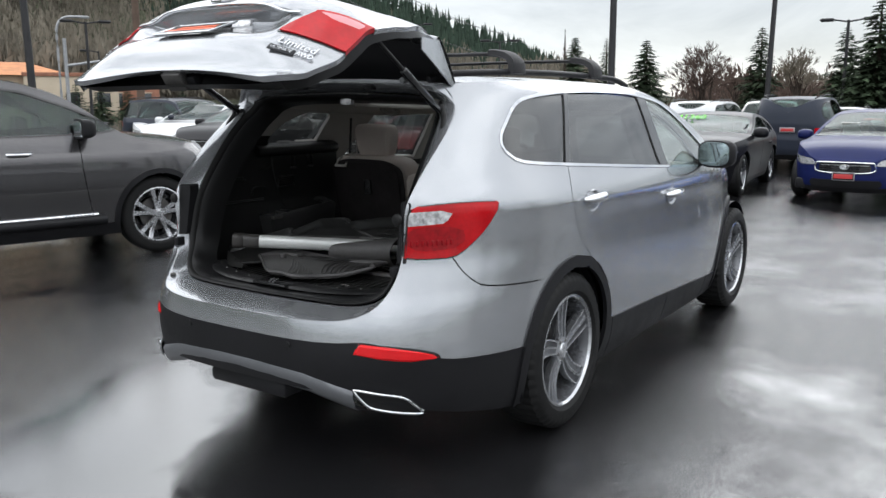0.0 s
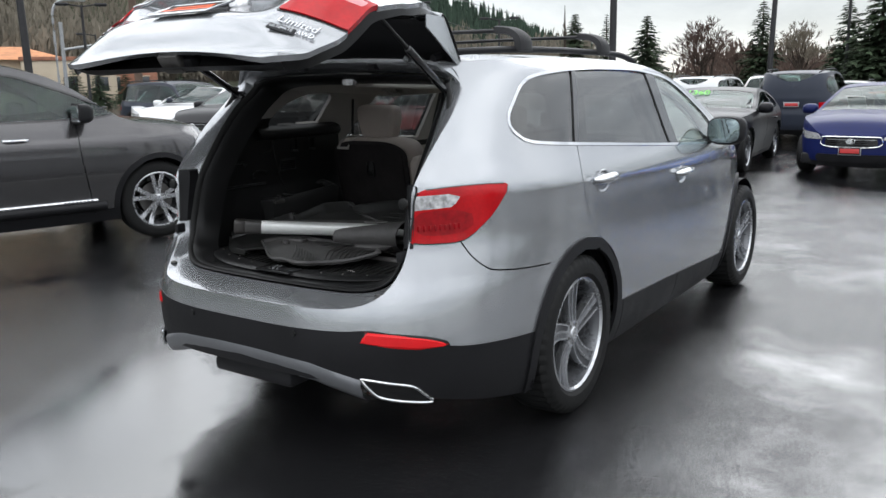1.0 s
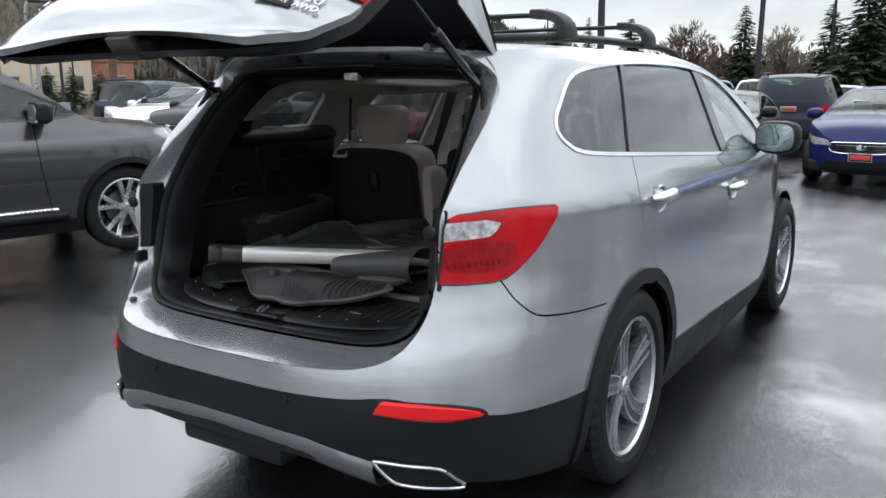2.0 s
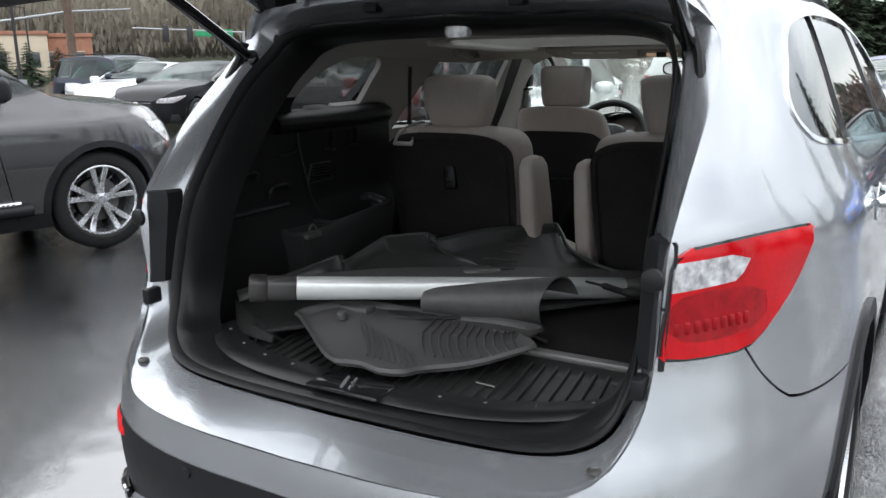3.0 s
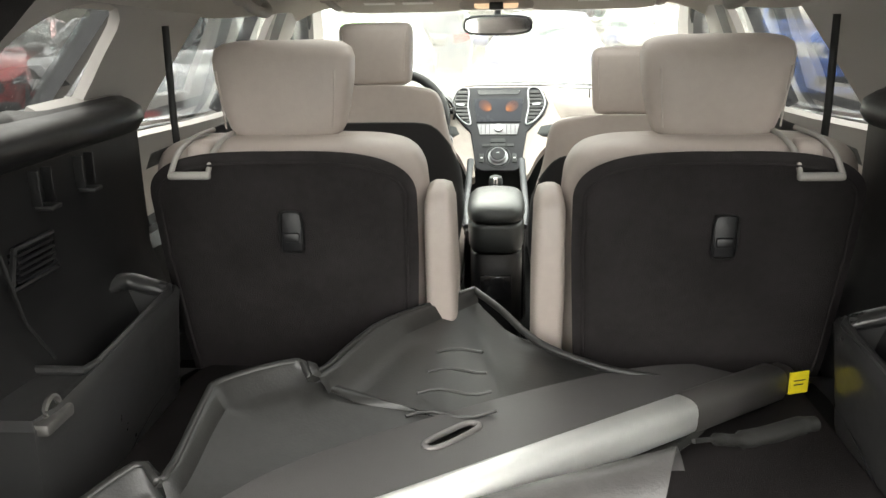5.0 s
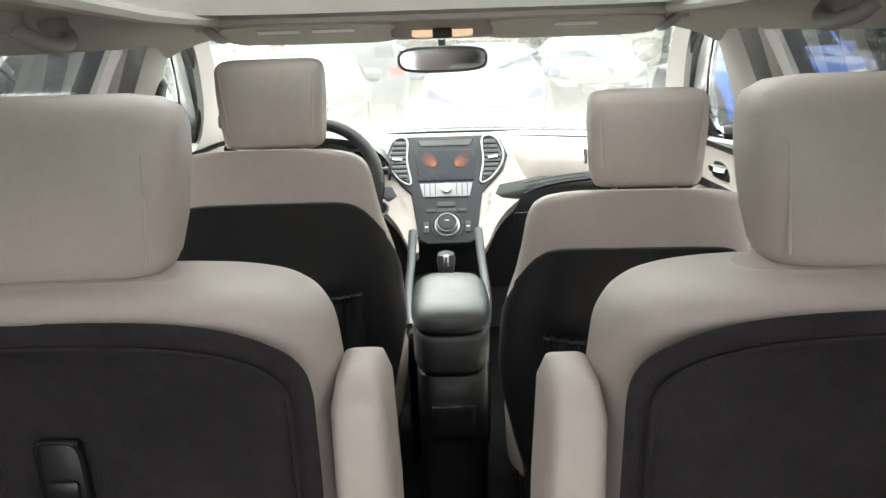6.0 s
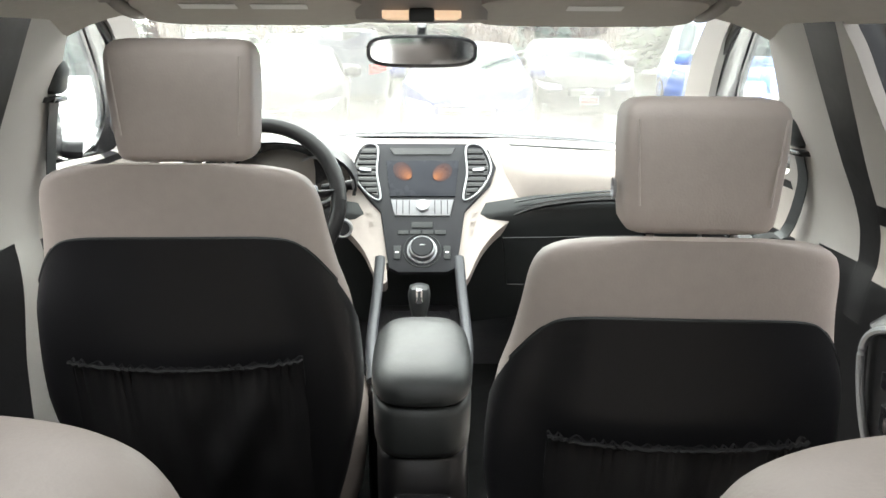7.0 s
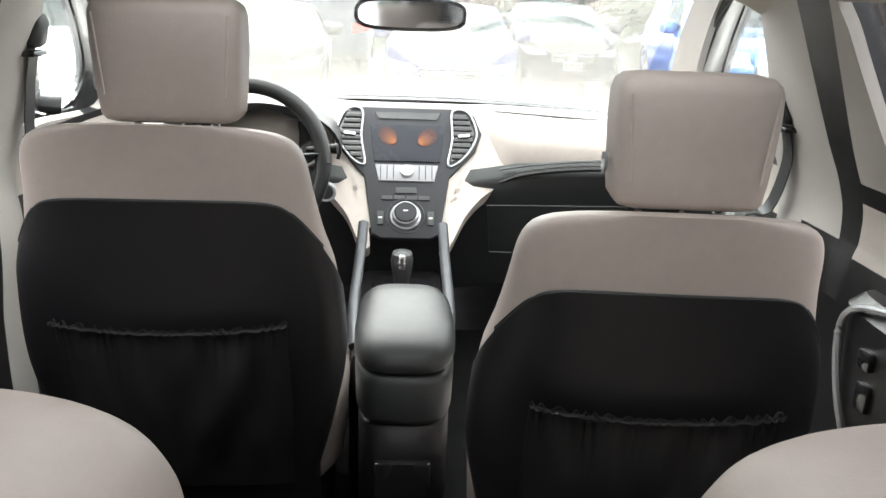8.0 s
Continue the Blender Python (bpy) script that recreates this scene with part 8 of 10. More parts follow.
part("lip", tube([(p[0] + 0.1, p[1] + 0.2, p[2] - 0.750) for p in LEFT], 0.006, 8), "mat2", m2, "raised rounded lip", 60)
part("lip", tube([(x + 0.1, y + 0.2, z - 0.757) for x, y, z in smooth_line([(-0.034, 0.325, 0.890), (0.02, 0.24, 0.880), (0.09, 0.15, 0.850), (0.20, 0.10, 0.825), (0.30, 0.09, 0.81)], 5)], 0.007, 8), "mat2", m2, "", 60)
for k in range(4):
    part("groove_ridge", tube([(0.02 - 0.012 * k + 0.1 - 0.11 + 0.02 * j, 0.05 - 0.055 * k + 0.2 + 0.012 * math.sin(j), 0.872 - 0.012 * k + 0.001 * j - 0.757) for j in range(5 + k)], 0.003, 6), "mat2", m2)
for k in range(5):
    part("groove_ridge", tube([(-0.40 + 0.045 * k + 0.1, -0.42 + 0.05 * k + 0.2, 0.832 - 0.757), (-0.37 + 0.045 * k + 0.1, -0.46 + 0.05 * k + 0.2, 0.824 - 0.757)], 0.003, 6), "mat2", m2)
part("hanging_flap", thick(loft([[(-0.63 + 0.1 + 0.055 * j, -0.60 + 0.2 - 0.035 * j + (0.012 * j), 0.79 - 0.008 * j - 0.757) for j in range(6)], [(-0.57 + 0.1 + 0.045 * j, -0.66 + 0.2 - 0.02 * j, 0.765 - 0.757 + 0.002 * j) for j in range(6)], [(-0.50 + 0.1 + 0.03 * j, -0.725 + 0.2 - 0.008 * j, 0.748 - 0.757 + 0.002 * j) for j in range(6)]], False, False), 0.005), "mat2", m2)

# cargo cover cassette: aluminium tube with end caps, blind and pull board
cc = thing("cargo_cover", "retractable cargo cover with satin aluminium tube and yellow tag", "cargo cover")
A, B = Vector((-0.475, -0.70, 0.868)), Vector((0.522, 0.147, 0.784))
cc.location = A
ax_ = (B - A).normalized()
sd = ax_.cross(Vector((0, 0, 1))).normalized()
upv = sd.cross(ax_)
LEN = (B - A).length


def prism(s0, s1, w, h, r=4.0, k=20, off=(0, 0)):
    rows = []
    for s, q in ((s0, 0.86), (s0 + 0.006, 1.0), (s1 - 0.006, 1.0), (s1, 0.86)):
        rows.append([ax_ * s + sd * (p[0] + off[0]) + upv * (p[1] + off[1]) for p in ring(0, 0, 0, w * q, h * q, r, k)])
    return loft(rows)


part("end_cap", prism(0.0, 0.05, 0.034, 0.034, 4.5), "capmat", cc, "dark plastic end cap", 50)
part("end_sleeve", prism(0.035, 0.125, 0.030, 0.031, 4.0), "sleeve", cc, "dark plastic sleeve", 50)
part("aluminium_tube", prism(0.12, LEN * 0.80, 0.029, 0.030, 3.0), "alu", cc, "satin aluminium tube", 50)
part("end_sleeve", prism(LEN * 0.795, LEN - 0.012, 0.030, 0.031, 3.4), "sleeve", cc, "grey plastic sleeve", 50)
part("end_cap", prism(LEN - 0.02, LEN + 0.02, 0.026, 0.027, 3.0), "capmat", cc, "", 50)
tg = part("tag", moved(box(-0.020, 0.020, -0.002, 0.002, -0.021, 0.021, 0.001), Matrix.Translation(ax_ * (LEN + 0.012) + sd * 0.034 + upv * 0.004) @ Matrix.Rotation(radians(20), 4, "Z")), "yellow", cc, "yellow paper tag with faint marks")
part("tag_mark", moved(join(box(-0.012, 0.012, -0.003, -0.0024, 0.004, 0.006), box(-0.012, 0.008, -0.003, -0.0024, -0.004, -0.002)), Matrix.Translation(ax_ * (LEN + 0.012) + sd * 0.034 + upv * 0.004) @ Matrix.Rotation(radians(20), 4, "Z")), "ink", tg)
bd = [(0.10, -0.02), (0.13, -0.055), (0.30, -0.13), (0.45, -0.175), (0.75, -0.185), (1.05, -0.16), (1.20, -0.10), (1.22, -0.02)]
bdo = smooth_line(bd, 4)
SLOT = [(0.5 + 0.055 * math.copysign(abs(math.cos(a)) ** 0.5, math.cos(a)), -0.110 + 0.014 * math.copysign(abs(math.sin(a)) ** 0.7, math.sin(a))) for a in np.linspace(0, 2 * math.pi, 33)[:-1]]
SLA = radians(-12)
SLOT = [(0.655 + (x - 0.5) * math.cos(SLA) - (y + 0.11) * math.sin(SLA), -0.112 + (x - 0.5) * math.sin(SLA) + (y + 0.11) * math.cos(SLA)) for x, y in SLOT]


def board(s, w, h=0.0):
    return ax_ * s + sd * w + upv * (0.024 - 0.010 * min(1.0, -w / 0.2) + h)


b2 = bmesh.new()
grid2 = []
for s in np.linspace(0.10, 1.22, 57):
    wmin = float(np.interp(s, [p[0] for p in bdo], [p[1] for p in bdo]))
    grid2.append([b2.verts.new((s, wmin * t, 0)) for t in np.linspace(0.02, 1, 15)])
for a, b in zip(grid2, grid2[1:]):
    for i in range(14):
        b2.faces.new((a[i], b[i], b[i + 1], a[i + 1]))
cut(b2, lambda x, y, z: inside(SLOT, x, y))
fs, a, b, c = centres(b2)
b2k = pick(b2, choose(fs, inside(SLOT, a, b) > 0))
b2.free()
for v in b2k.verts:
    v.co = board(v.co.x, v.co.y)
bmesh.ops.recalc_face_normals(b2k, faces=b2k.faces)
if sum(f.normal.z for f in b2k.faces) < 0:
    bmesh.ops.reverse_faces(b2k, faces=b2k.faces)
part("pull_board", thick(b2k, 0.004), "vinyl", cc, "grey vinyl pull board", 50)
sl3 = [board(p[0], p[1], 0.001) for p in SLOT]
part("handle_slot_rim", tube(sl3 + [sl3[0]], 0.0045, 8, False), "slat", cc, "pale oval handle slot rim", 60)
part("slot_back", loft([[board(p[0], p[1], -0.012) for p in SLOT], [board(p[0], p[1], -0.014) for p in SLOT]]), "gloss", cc)


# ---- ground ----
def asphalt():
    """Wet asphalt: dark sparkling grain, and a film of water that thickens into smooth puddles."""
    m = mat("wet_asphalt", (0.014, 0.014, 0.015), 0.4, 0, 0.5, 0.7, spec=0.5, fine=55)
    n, l = m.node_tree.nodes, m.node_tree.links
    b = n["Principled BSDF"]
    tc, pud, gr, gr2, bp, bp2 = [n.new("ShaderNode" + k) for k in ("TexCoord", "TexNoise", "TexNoise", "TexNoise", "Bump", "Bump")]
    pud.inputs["Scale"].default_value, pud.inputs["Detail"].default_value, pud.inputs["Distortion"].default_value = 0.62, 8, 0.15
    pud.inputs["Roughness"].default_value = 0.62
    l.new(tc.outputs["Object"], pud.inputs["Vector"])
    # a broad hollow that holds more water, behind and beside the open car
    mp, ln, wide, both, ramp = [n.new("ShaderNode" + k) for k in ("Mapping", "VectorMath", "MapRange", "Math", "MapRange")]
    mp.vector_type = "TEXTURE"
    mp.inputs["Location"].default_value, mp.inputs["Rotation"].default_value, mp.inputs["Scale"].default_value = (-0.78, -1.20, 0), (0, 0, radians(127.7)), (1.55, 0.50, 1)
    l.new(tc.outputs["Object"], mp.inputs["Vector"])
    ln.operation = "LENGTH"
    l.new(mp.outputs[0], ln.inputs[0])
    l.new(ln.outputs["Value"], wide.inputs["Value"])
    wide.inputs["From Min"].default_value, wide.inputs["From Max"].default_value = 0.55, 1.25
    wide.inputs["To Min"].default_value, wide.inputs["To Max"].default_value = 0.28, 0.0
    both.operation = "ADD"
    l.new(pud.outputs[0], both.inputs[0])
    l.new(wide.outputs[0], both.inputs[1])
    l.new(both.outputs[0], ramp.inputs["Value"])
    ramp.inputs["From Min"].default_value, ramp.inputs["From Max"].default_value = 0.45, 0.68
    for node, sc, dt in ((gr, 85, 3), (gr2, 26, 4)):
        node.inputs["Scale"].default_value, node.inputs["Detail"].default_value, node.inputs["Roughness"].default_value = sc, dt, 0.65
        l.new(tc.outputs["Object"], node.inputs["Vector"])

    def follow(lo, hi):
        r = n.new("ShaderNodeMapRange")
        r.inputs["To Min"].default_value, r.inputs["To Max"].default_value = lo, hi
        l.new(ramp.outputs[0], r.inputs["Value"])
        return r.outputs[0]
    l.new(follow(0.95, 0.12), bp.inputs["Strength"])
    bp.inputs["Distance"].default_value = 0.0040
    l.new(gr.outputs[0], bp.inputs["Height"])
    l.new(follow(0.7, 0.05), bp2.inputs["Strength"])
    bp2.inputs["Distance"].default_value = 0.0055
    l.new(gr2.outputs[0], bp2.inputs["Height"])
    l.new(bp.outputs[0], bp2.inputs["Normal"])
    l.new(bp2.outputs[0], b.inputs["Normal"])
    l.new(bp2.outputs[0], b.inputs["Coat Normal"])
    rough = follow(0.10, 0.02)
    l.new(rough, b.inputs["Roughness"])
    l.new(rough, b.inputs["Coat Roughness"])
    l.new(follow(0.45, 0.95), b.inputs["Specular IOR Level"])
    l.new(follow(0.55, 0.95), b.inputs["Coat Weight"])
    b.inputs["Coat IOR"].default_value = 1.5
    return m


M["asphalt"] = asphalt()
gb = bmesh.new()
edges_ = [-2500, -900, -300, -120, -50, -20, -8, 0, 8, 20, 50, 120, 300, 900, 2500]
gv = [[gb.verts.new((x, y, 0)) for x in edges_] for y in edges_]
for a, b in zip(gv, gv[1:]):
    for i in range(len(edges_) - 1):
        gb.faces.new((a[i], a[i + 1], b[i + 1], b[i]))
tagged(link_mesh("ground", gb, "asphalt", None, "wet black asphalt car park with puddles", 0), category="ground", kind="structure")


# ---- other cars ----
def car(name, label, paint, at, kind="sedan", spokes="plain", group="parked cars", wheelbase=2.75, width=0.92, low=False, extras=""):
    """A parked car: side and top skins cut into panels, panes, lamps, wheels; its rear axle stands at the pose."""
    th = thing(name, label, "car", group, at)
    wb, W = wheelbase, width
    fr, rr = wb + 0.90, -1.0
    if kind == "suv":
        fr, rr = wb + 0.92, -1.08
        zz = [0.24, 0.34, 0.50, 0.70, 0.88, 0.98, 1.04, 1.10, 1.18, 1.35, 1.55, 1.75]
        ww = [0.90, 0.94, 0.97, 0.985, 0.985, 0.975, 0.955, 0.93, 0.90, 0.84, 0.77, 0.70]
        cant = [(rr, 1.30), (rr + 0.10, 1.56), (rr + 0.3, 1.69), (0.1, 1.73), (0.8, 1.735), (1.3, 1.70), (1.6, 1.62), (wb - 0.98, 1.46), (wb - 0.72, 1.25), (wb - 0.48, 1.13), (wb - 0.2, 1.10), (wb + 0.4, 1.06), (wb + 0.75, 0.99), (fr - 0.04, 0.80)]
        rear = [rr + 0.1, rr + 0.02, rr - 0.03, rr - 0.03, rr, rr, rr, rr, rr + 0.01, rr + 0.03, rr + 0.08, rr + 0.2]
        win = [(-0.78, 1.22), (-0.74, 1.55), (-0.4, 1.62), (0.4, 1.66), (1.2, 1.62), (1.55, 1.53), (wb - 0.92, 1.34), (wb - 0.72, 1.16), (1.0, 1.13), (0.0, 1.16)]
        pil = (0.02, 1.05)
        ws, wr, rt, rm_ = (1.45, wb - 0.55), (rr + 0.06, rr + 0.25), 0.39, 0.275
    if extras == "explorer":
        cant = [(rr, 1.30), (rr + 0.10, 1.56), (rr + 0.3, 1.70), (0.1, 1.74), (0.9, 1.745), (1.5, 1.71), (1.9, 1.62), (wb - 0.66, 1.46), (wb - 0.42, 1.28), (wb - 0.22, 1.18), (wb + 0.0, 1.15), (wb + 0.45, 1.10), (wb + 0.78, 1.02), (fr - 0.04, 0.82)]
        win = [(-0.78, 1.26), (-0.74, 1.55), (-0.4, 1.62), (0.4, 1.66), (1.5, 1.62), (1.86, 1.53), (wb - 0.62, 1.38), (wb - 0.44, 1.245), (1.2, 1.215), (0.0, 1.22)]
        pil, ws = (0.05, 1.15), (1.75, wb - 0.25)
    if kind == "hatch":
        zz = [0.18, 0.28, 0.45, 0.65, 0.82, 0.90, 0.96, 1.02, 1.12, 1.25, 1.38, 1.50]
        ww = [0.84, 0.87, 0.89, 0.90, 0.90, 0.89, 0.87, 0.84, 0.80, 0.74, 0.68, 0.60]
        cant = [(rr, 0.95), (rr + 0.12, 1.15), (rr + 0.45, 1.36), (0.1, 1.42), (0.7, 1.43), (1.15, 1.385), (1.5, 1.27), (wb - 0.85, 1.14), (wb - 0.6, 1.01), (wb - 0.35, 0.955), (wb + 0.2, 0.92), (wb + 0.6, 0.84), (fr - 0.04, 0.66)]
        rear = [rr + 0.08, rr, rr - 0.02, rr - 0.02, rr, rr, rr, rr, rr + 0.02, rr + 0.1, rr + 0.2, rr + 0.4]
        win = [(-0.55, 1.06), (-0.45, 1.28), (0.1, 1.36), (0.8, 1.36), (1.25, 1.27), (wb - 0.95, 1.11), (wb - 0.75, 0.99), (0.8, 0.98), (0.0, 1.0)]
        pil = (0.05, 0.92)
        ws, wr, rt, rm_ = (1.2, wb - 0.45), (rr + 0.08, rr + 0.45), 0.33, 0.235
    elif kind == "coupe":
        zz = [0.18, 0.28, 0.45, 0.65, 0.82, 0.90, 0.96, 1.02, 1.12, 1.22, 1.30, 1.40]
        ww = [0.86, 0.90, 0.93, 0.95, 0.95, 0.93, 0.90, 0.86, 0.80, 0.74, 0.69, 0.62]
        cant = [(rr, 0.93), (rr + 0.35, 1.0), (-0.3, 1.14), (0.1, 1.28), (0.6, 1.33), (1.0, 1.28), (1.35, 1.16), (wb - 0.85, 1.05), (wb - 0.65, 0.98), (wb + 0.0, 0.94), (wb + 0.5, 0.87), (wb + 0.75, 0.76), (fr - 0.04, 0.62)]
        rear = [rr + 0.08, rr, rr - 0.02, rr - 0.02, rr, rr, rr, rr, rr + 0.05, rr + 0.3, rr + 0.5, rr + 0.7]
        win = [(-0.2, 1.05), (0.15, 1.22), (0.7, 1.26), (1.1, 1.17), (wb - 0.95, 1.03), (wb - 0.80, 0.97), (0.3, 0.99)]
        pil = (0.28,)
        ws, wr, rt, rm_ = (1.05, wb - 0.62), (-0.6, 0.1), 0.35, 0.255
    elif kind == "sedan":
        zz = [0.18, 0.28, 0.45, 0.65, 0.82, 0.90, 0.96, 1.02, 1.12, 1.25, 1.38, 1.48]
        ww = [0.85, 0.88, 0.91, 0.92, 0.92, 0.905, 0.88, 0.85, 0.80, 0.74, 0.68, 0.60]
        cant = [(rr, 0.90), (rr + 0.15, 0.99), (rr + 0.45, 1.05), (-0.25, 1.20), (0.1, 1.34), (0.6, 1.41), (1.0, 1.40), (1.35, 1.30), (wb - 0.85, 1.12), (wb - 0.62, 1.0), (wb - 0.35, 0.95), (wb + 0.2, 0.91), (wb + 0.6, 0.82), (fr - 0.04, 0.64)]
        rear = [rr + 0.08, rr, rr - 0.02, rr - 0.02, rr, rr, rr, rr, rr + 0.05, rr + 0.3, rr + 0.5, rr + 0.7]
        win = [(-0.35, 1.05), (0.05, 1.25), (0.55, 1.335), (1.0, 1.33), (1.3, 1.24), (wb - 0.95, 1.10), (wb - 0.78, 0.985), (0.8, 0.985), (0.1, 1.01)]
        pil = (0.12, 0.92)
        ws, wr, rt, rm_ = (1.05, wb - 0.5), (-0.55, 0.28), 0.34, 0.24
    ww = [w * W / 0.92 for w in ww]
    front = [fr - 0.10, fr - 0.03, fr, fr, fr - 0.04, fr - 0.10, fr - 0.15] + [fr - 0.2] * 5
    sh = Shape(zz, ww, rear, front, [3.2] * 12, 0.0, wb - 0.3, cant, [(rr, 0.02), (0.2, 0.04), (1.2, 0.045), (wb - 0.5, 0.06), (wb + 0.4, 0.055), (fr - 0.04, 0.01)], crease=(0.93 if kind != "suv" else 1.0, 0.0), dent=0.007)
    win = smooth_line(win, 4, True)
    hl = [(fr - 0.62, 0.84 if kind == "suv" else 0.76), (fr - 0.10, 0.80 if kind == "suv" else 0.70), (fr - 0.06, 0.70 if kind == "suv" else 0.61), (fr - 0.30, 0.68 if kind == "suv" else 0.60)]
    if kind == "suv":
        hl = [(fr - 0.50, 0.98), (fr - 0.12, 0.95), (fr - 0.06, 0.80), (fr - 0.22, 0.78)]
    tl = [(rr + 0.02, 0.80), (rr + 0.42, 0.90), (rr + 0.30, 1.02 if kind == "suv" else 0.93), (rr - 0.1, 1.0 if kind == "suv" else 0.93), (rr - 0.1, 0.80)]
    bm = sh.side(22, 46, 22, 40)
    fns = [lambda x, y, z: z - sh.cant(y), lambda x, y, z: inside(win, y, z), lambda x, y, z: inside(win, y, z) - 0.02,
           lambda x, y, z: np.hypot(y, z - rt) - (rt + 0.035), lambda x, y, z: np.hypot(y - wb, z - rt) - (rt + 0.035),
           lambda x, y, z: np.hypot(y, z - rt) - (rt + 0.085), lambda x, y, z: np.hypot(y - wb, z - rt) - (rt + 0.085),
           lambda x, y, z: inside(hl, y, z), lambda x, y, z: inside(tl, y, z), lambda x, y, z: np.abs(x) - 0.60 * W + np.where(y > 0, 9.0, 0.0), lambda x, y, z: z - (0.36 if kind == "suv" else 0.26)]
    seams_ = [p + 0.0 for p in pil] + [pil[-1] + 1.02]
    for p in seams_:
        for g in (-0.004, 0.004):
            fns.append(lambda x, y, z, p=p, g=g: y - p - g + 0.06 * np.sin((z - 0.5) * 3))
    for f in fns:
        cut(bm, f)
    faces, fx, fy, fz = centres(bm)
    hole = (fz > sh.cant(fy)) | (np.hypot(fy, fz - rt) < rt + 0.035) | (np.hypot(fy - wb, fz - rt) < rt + 0.035)
    dwin = inside(win, fy, fz)
    seam = np.zeros(len(faces), bool)
    for p in seams_:
        seam |= (np.abs(fy - p + 0.06 * np.sin((fz - 0.5) * 3)) < 0.004) & (dwin > 0.02) & (fz > 0.3) & (fz < 1.15)
    left_ = ~hole & ~seam
    arch_ = (np.hypot(fy, fz - rt) < rt + 0.085) | (np.hypot(fy - wb, fz - rt) < rt + 0.085)
    glass_ = dwin < 0
    trim_ = (dwin < 0.02) & ~glass_
    head_, tail_ = inside(hl, fy, fz) < 0, (inside(tl, fy, fz) < 0) & (np.abs(fx) > 0.60 * W)
    low_ = fz < (0.36 if kind == "suv" else 0.26)
    clad_arch = kind == "suv"
    rest = ~(glass_ | trim_ | head_ | tail_ | low_) & ~(arch_ & clad_arch)
    part("body", thick(pick(bm, choose(faces, left_ & rest), "both"), 0.012), paint, th, "", 50)
    part("lower_trim", thick(pick(bm, choose(faces, left_ & low_ & ~glass_), "both", 0.004), 0.012), "clad", th, "black lower trim", 50)
    if clad_arch:
        for mir in (False, True):
            for end in (fy < wb / 2, fy >= wb / 2):
                part("arch_trim", thick(pick(bm, choose(faces, left_ & arch_ & ~low_ & ~glass_ & end), mir, 0.01), 0.015), "clad", th, "black arch moulding", 50)
    for mir in (False, True):
        part("window_trim", thick(pick(bm, choose(faces, left_ & trim_), mir, 0.003), 0.012), "gloss", th, "", 50)
        lo = -9.0
        for hi in [*pil, 9.0]:
            g = choose(faces, left_ & glass_ & (fy > lo + 0.03) & (fy < hi - 0.03))
            if g:
                o = part("side_glass", thick(pick(bm, g, mir, -0.003), 0.004), "carpane", th, "tinted side glass", 50)
            lo = hi
        for p in pil:
            g = choose(faces, left_ & glass_ & (np.abs(fy - p) <= 0.03))
            if g:
                part("pillar_trim", thick(pick(bm, g, mir, 0.0), 0.02), "gloss", th, "", 50)
        for nm, msk, mt, lab in (("head_lamp", head_, "clear", "clear head lamp"), ("tail_lamp", tail_, "lens", "red tail lamp")):
            g = choose(faces, left_ & msk & ~glass_ & ~trim_ & ~low_)
            if g:
                part(nm, thick(pick(bm, g, mir, 0.005), 0.012), mt, th, lab, 50)
    bm.free()
    tp = sh.top(rr + 0.02, fr - 0.045, 70, 18)

    def glz(x, y, z, lo, hi):
        return np.maximum(np.abs(x) - (sh.x(y, sh.cant(y)) - 0.06), np.maximum(lo + 0.06 * (x / 0.7) ** 2 - y, y - hi + 0.08 * (x / 0.7) ** 2))
    for lo, hi in (ws, wr):
        cut(tp, lambda x, y, z: glz(x, y, z, lo, hi))
    faces, fx, fy, fz = centres(tp)
    g1, g2 = glz(fx, fy, fz, *ws) < 0, glz(fx, fy, fz, *wr) < 0
    part("roof_and_bonnet", thick(pick(tp, choose(faces, ~(g1 | g2))), 0.012), paint, th, "", 50)
    part("windscreen", thick(pick(tp, choose(faces, g1), False, -0.003), 0.004), "carpane", th, "sloping windscreen", 50)
    part("rear_window", thick(pick(tp, choose(faces, g2), False, -0.003), 0.004), "carpane", th, "", 50)
    tp.free()
    belt = 1.08 if kind == "suv" else 0.92
    part("underbody", box(-W * 0.82, W * 0.82, rr + 0.2, fr - 0.25, 0.20 if kind != "suv" else 0.26, 0.36, 0.02), "clad", th)
    part("cabin", stack([(0, wb * 0.35, 0.40, W * 0.80, wb * 0.42), (0, wb * 0.35, belt - 0.14, W * 0.80, wb * 0.42)], 6, 24), "dark", th, "dark cabin interior")
    for sx in (-1, 1):
        for yy in (wb * 0.22, wb * 0.50):
            part("seat", stack([(sx * 0.37, yy, belt - 0.16, 0.22, 0.09), (sx * 0.37, yy - 0.04, belt + 0.06, 0.20, 0.07), (sx * 0.37, yy - 0.05, belt + 0.10, 0.10, 0.05), (sx * 0.37, yy - 0.05, belt + 0.24, 0.12, 0.05), (sx * 0.37, yy - 0.05, belt + 0.26, 0.08, 0.03)], 4, 20), "leather2", th)
        for yy in (0.0, wb):
            rows = [[(sx * xx, yy + (rt + 0.05) * math.cos(a), rt + (rt + 0.05) * math.sin(a)) for a in np.linspace(-0.3, math.pi + 0.3, 17)] for xx in (0.55, W * 0.94)]
            part("wheel_house", loft(rows, False, False), "clad", th)
            wheel(th, (sx * (W - 0.115), yy, rt), rt, rm_, 0.22, spokes, sx)
        zm = belt + (0.19 if extras == "explorer" else 0.10)
        sq = 5 if extras == "explorer" else 3
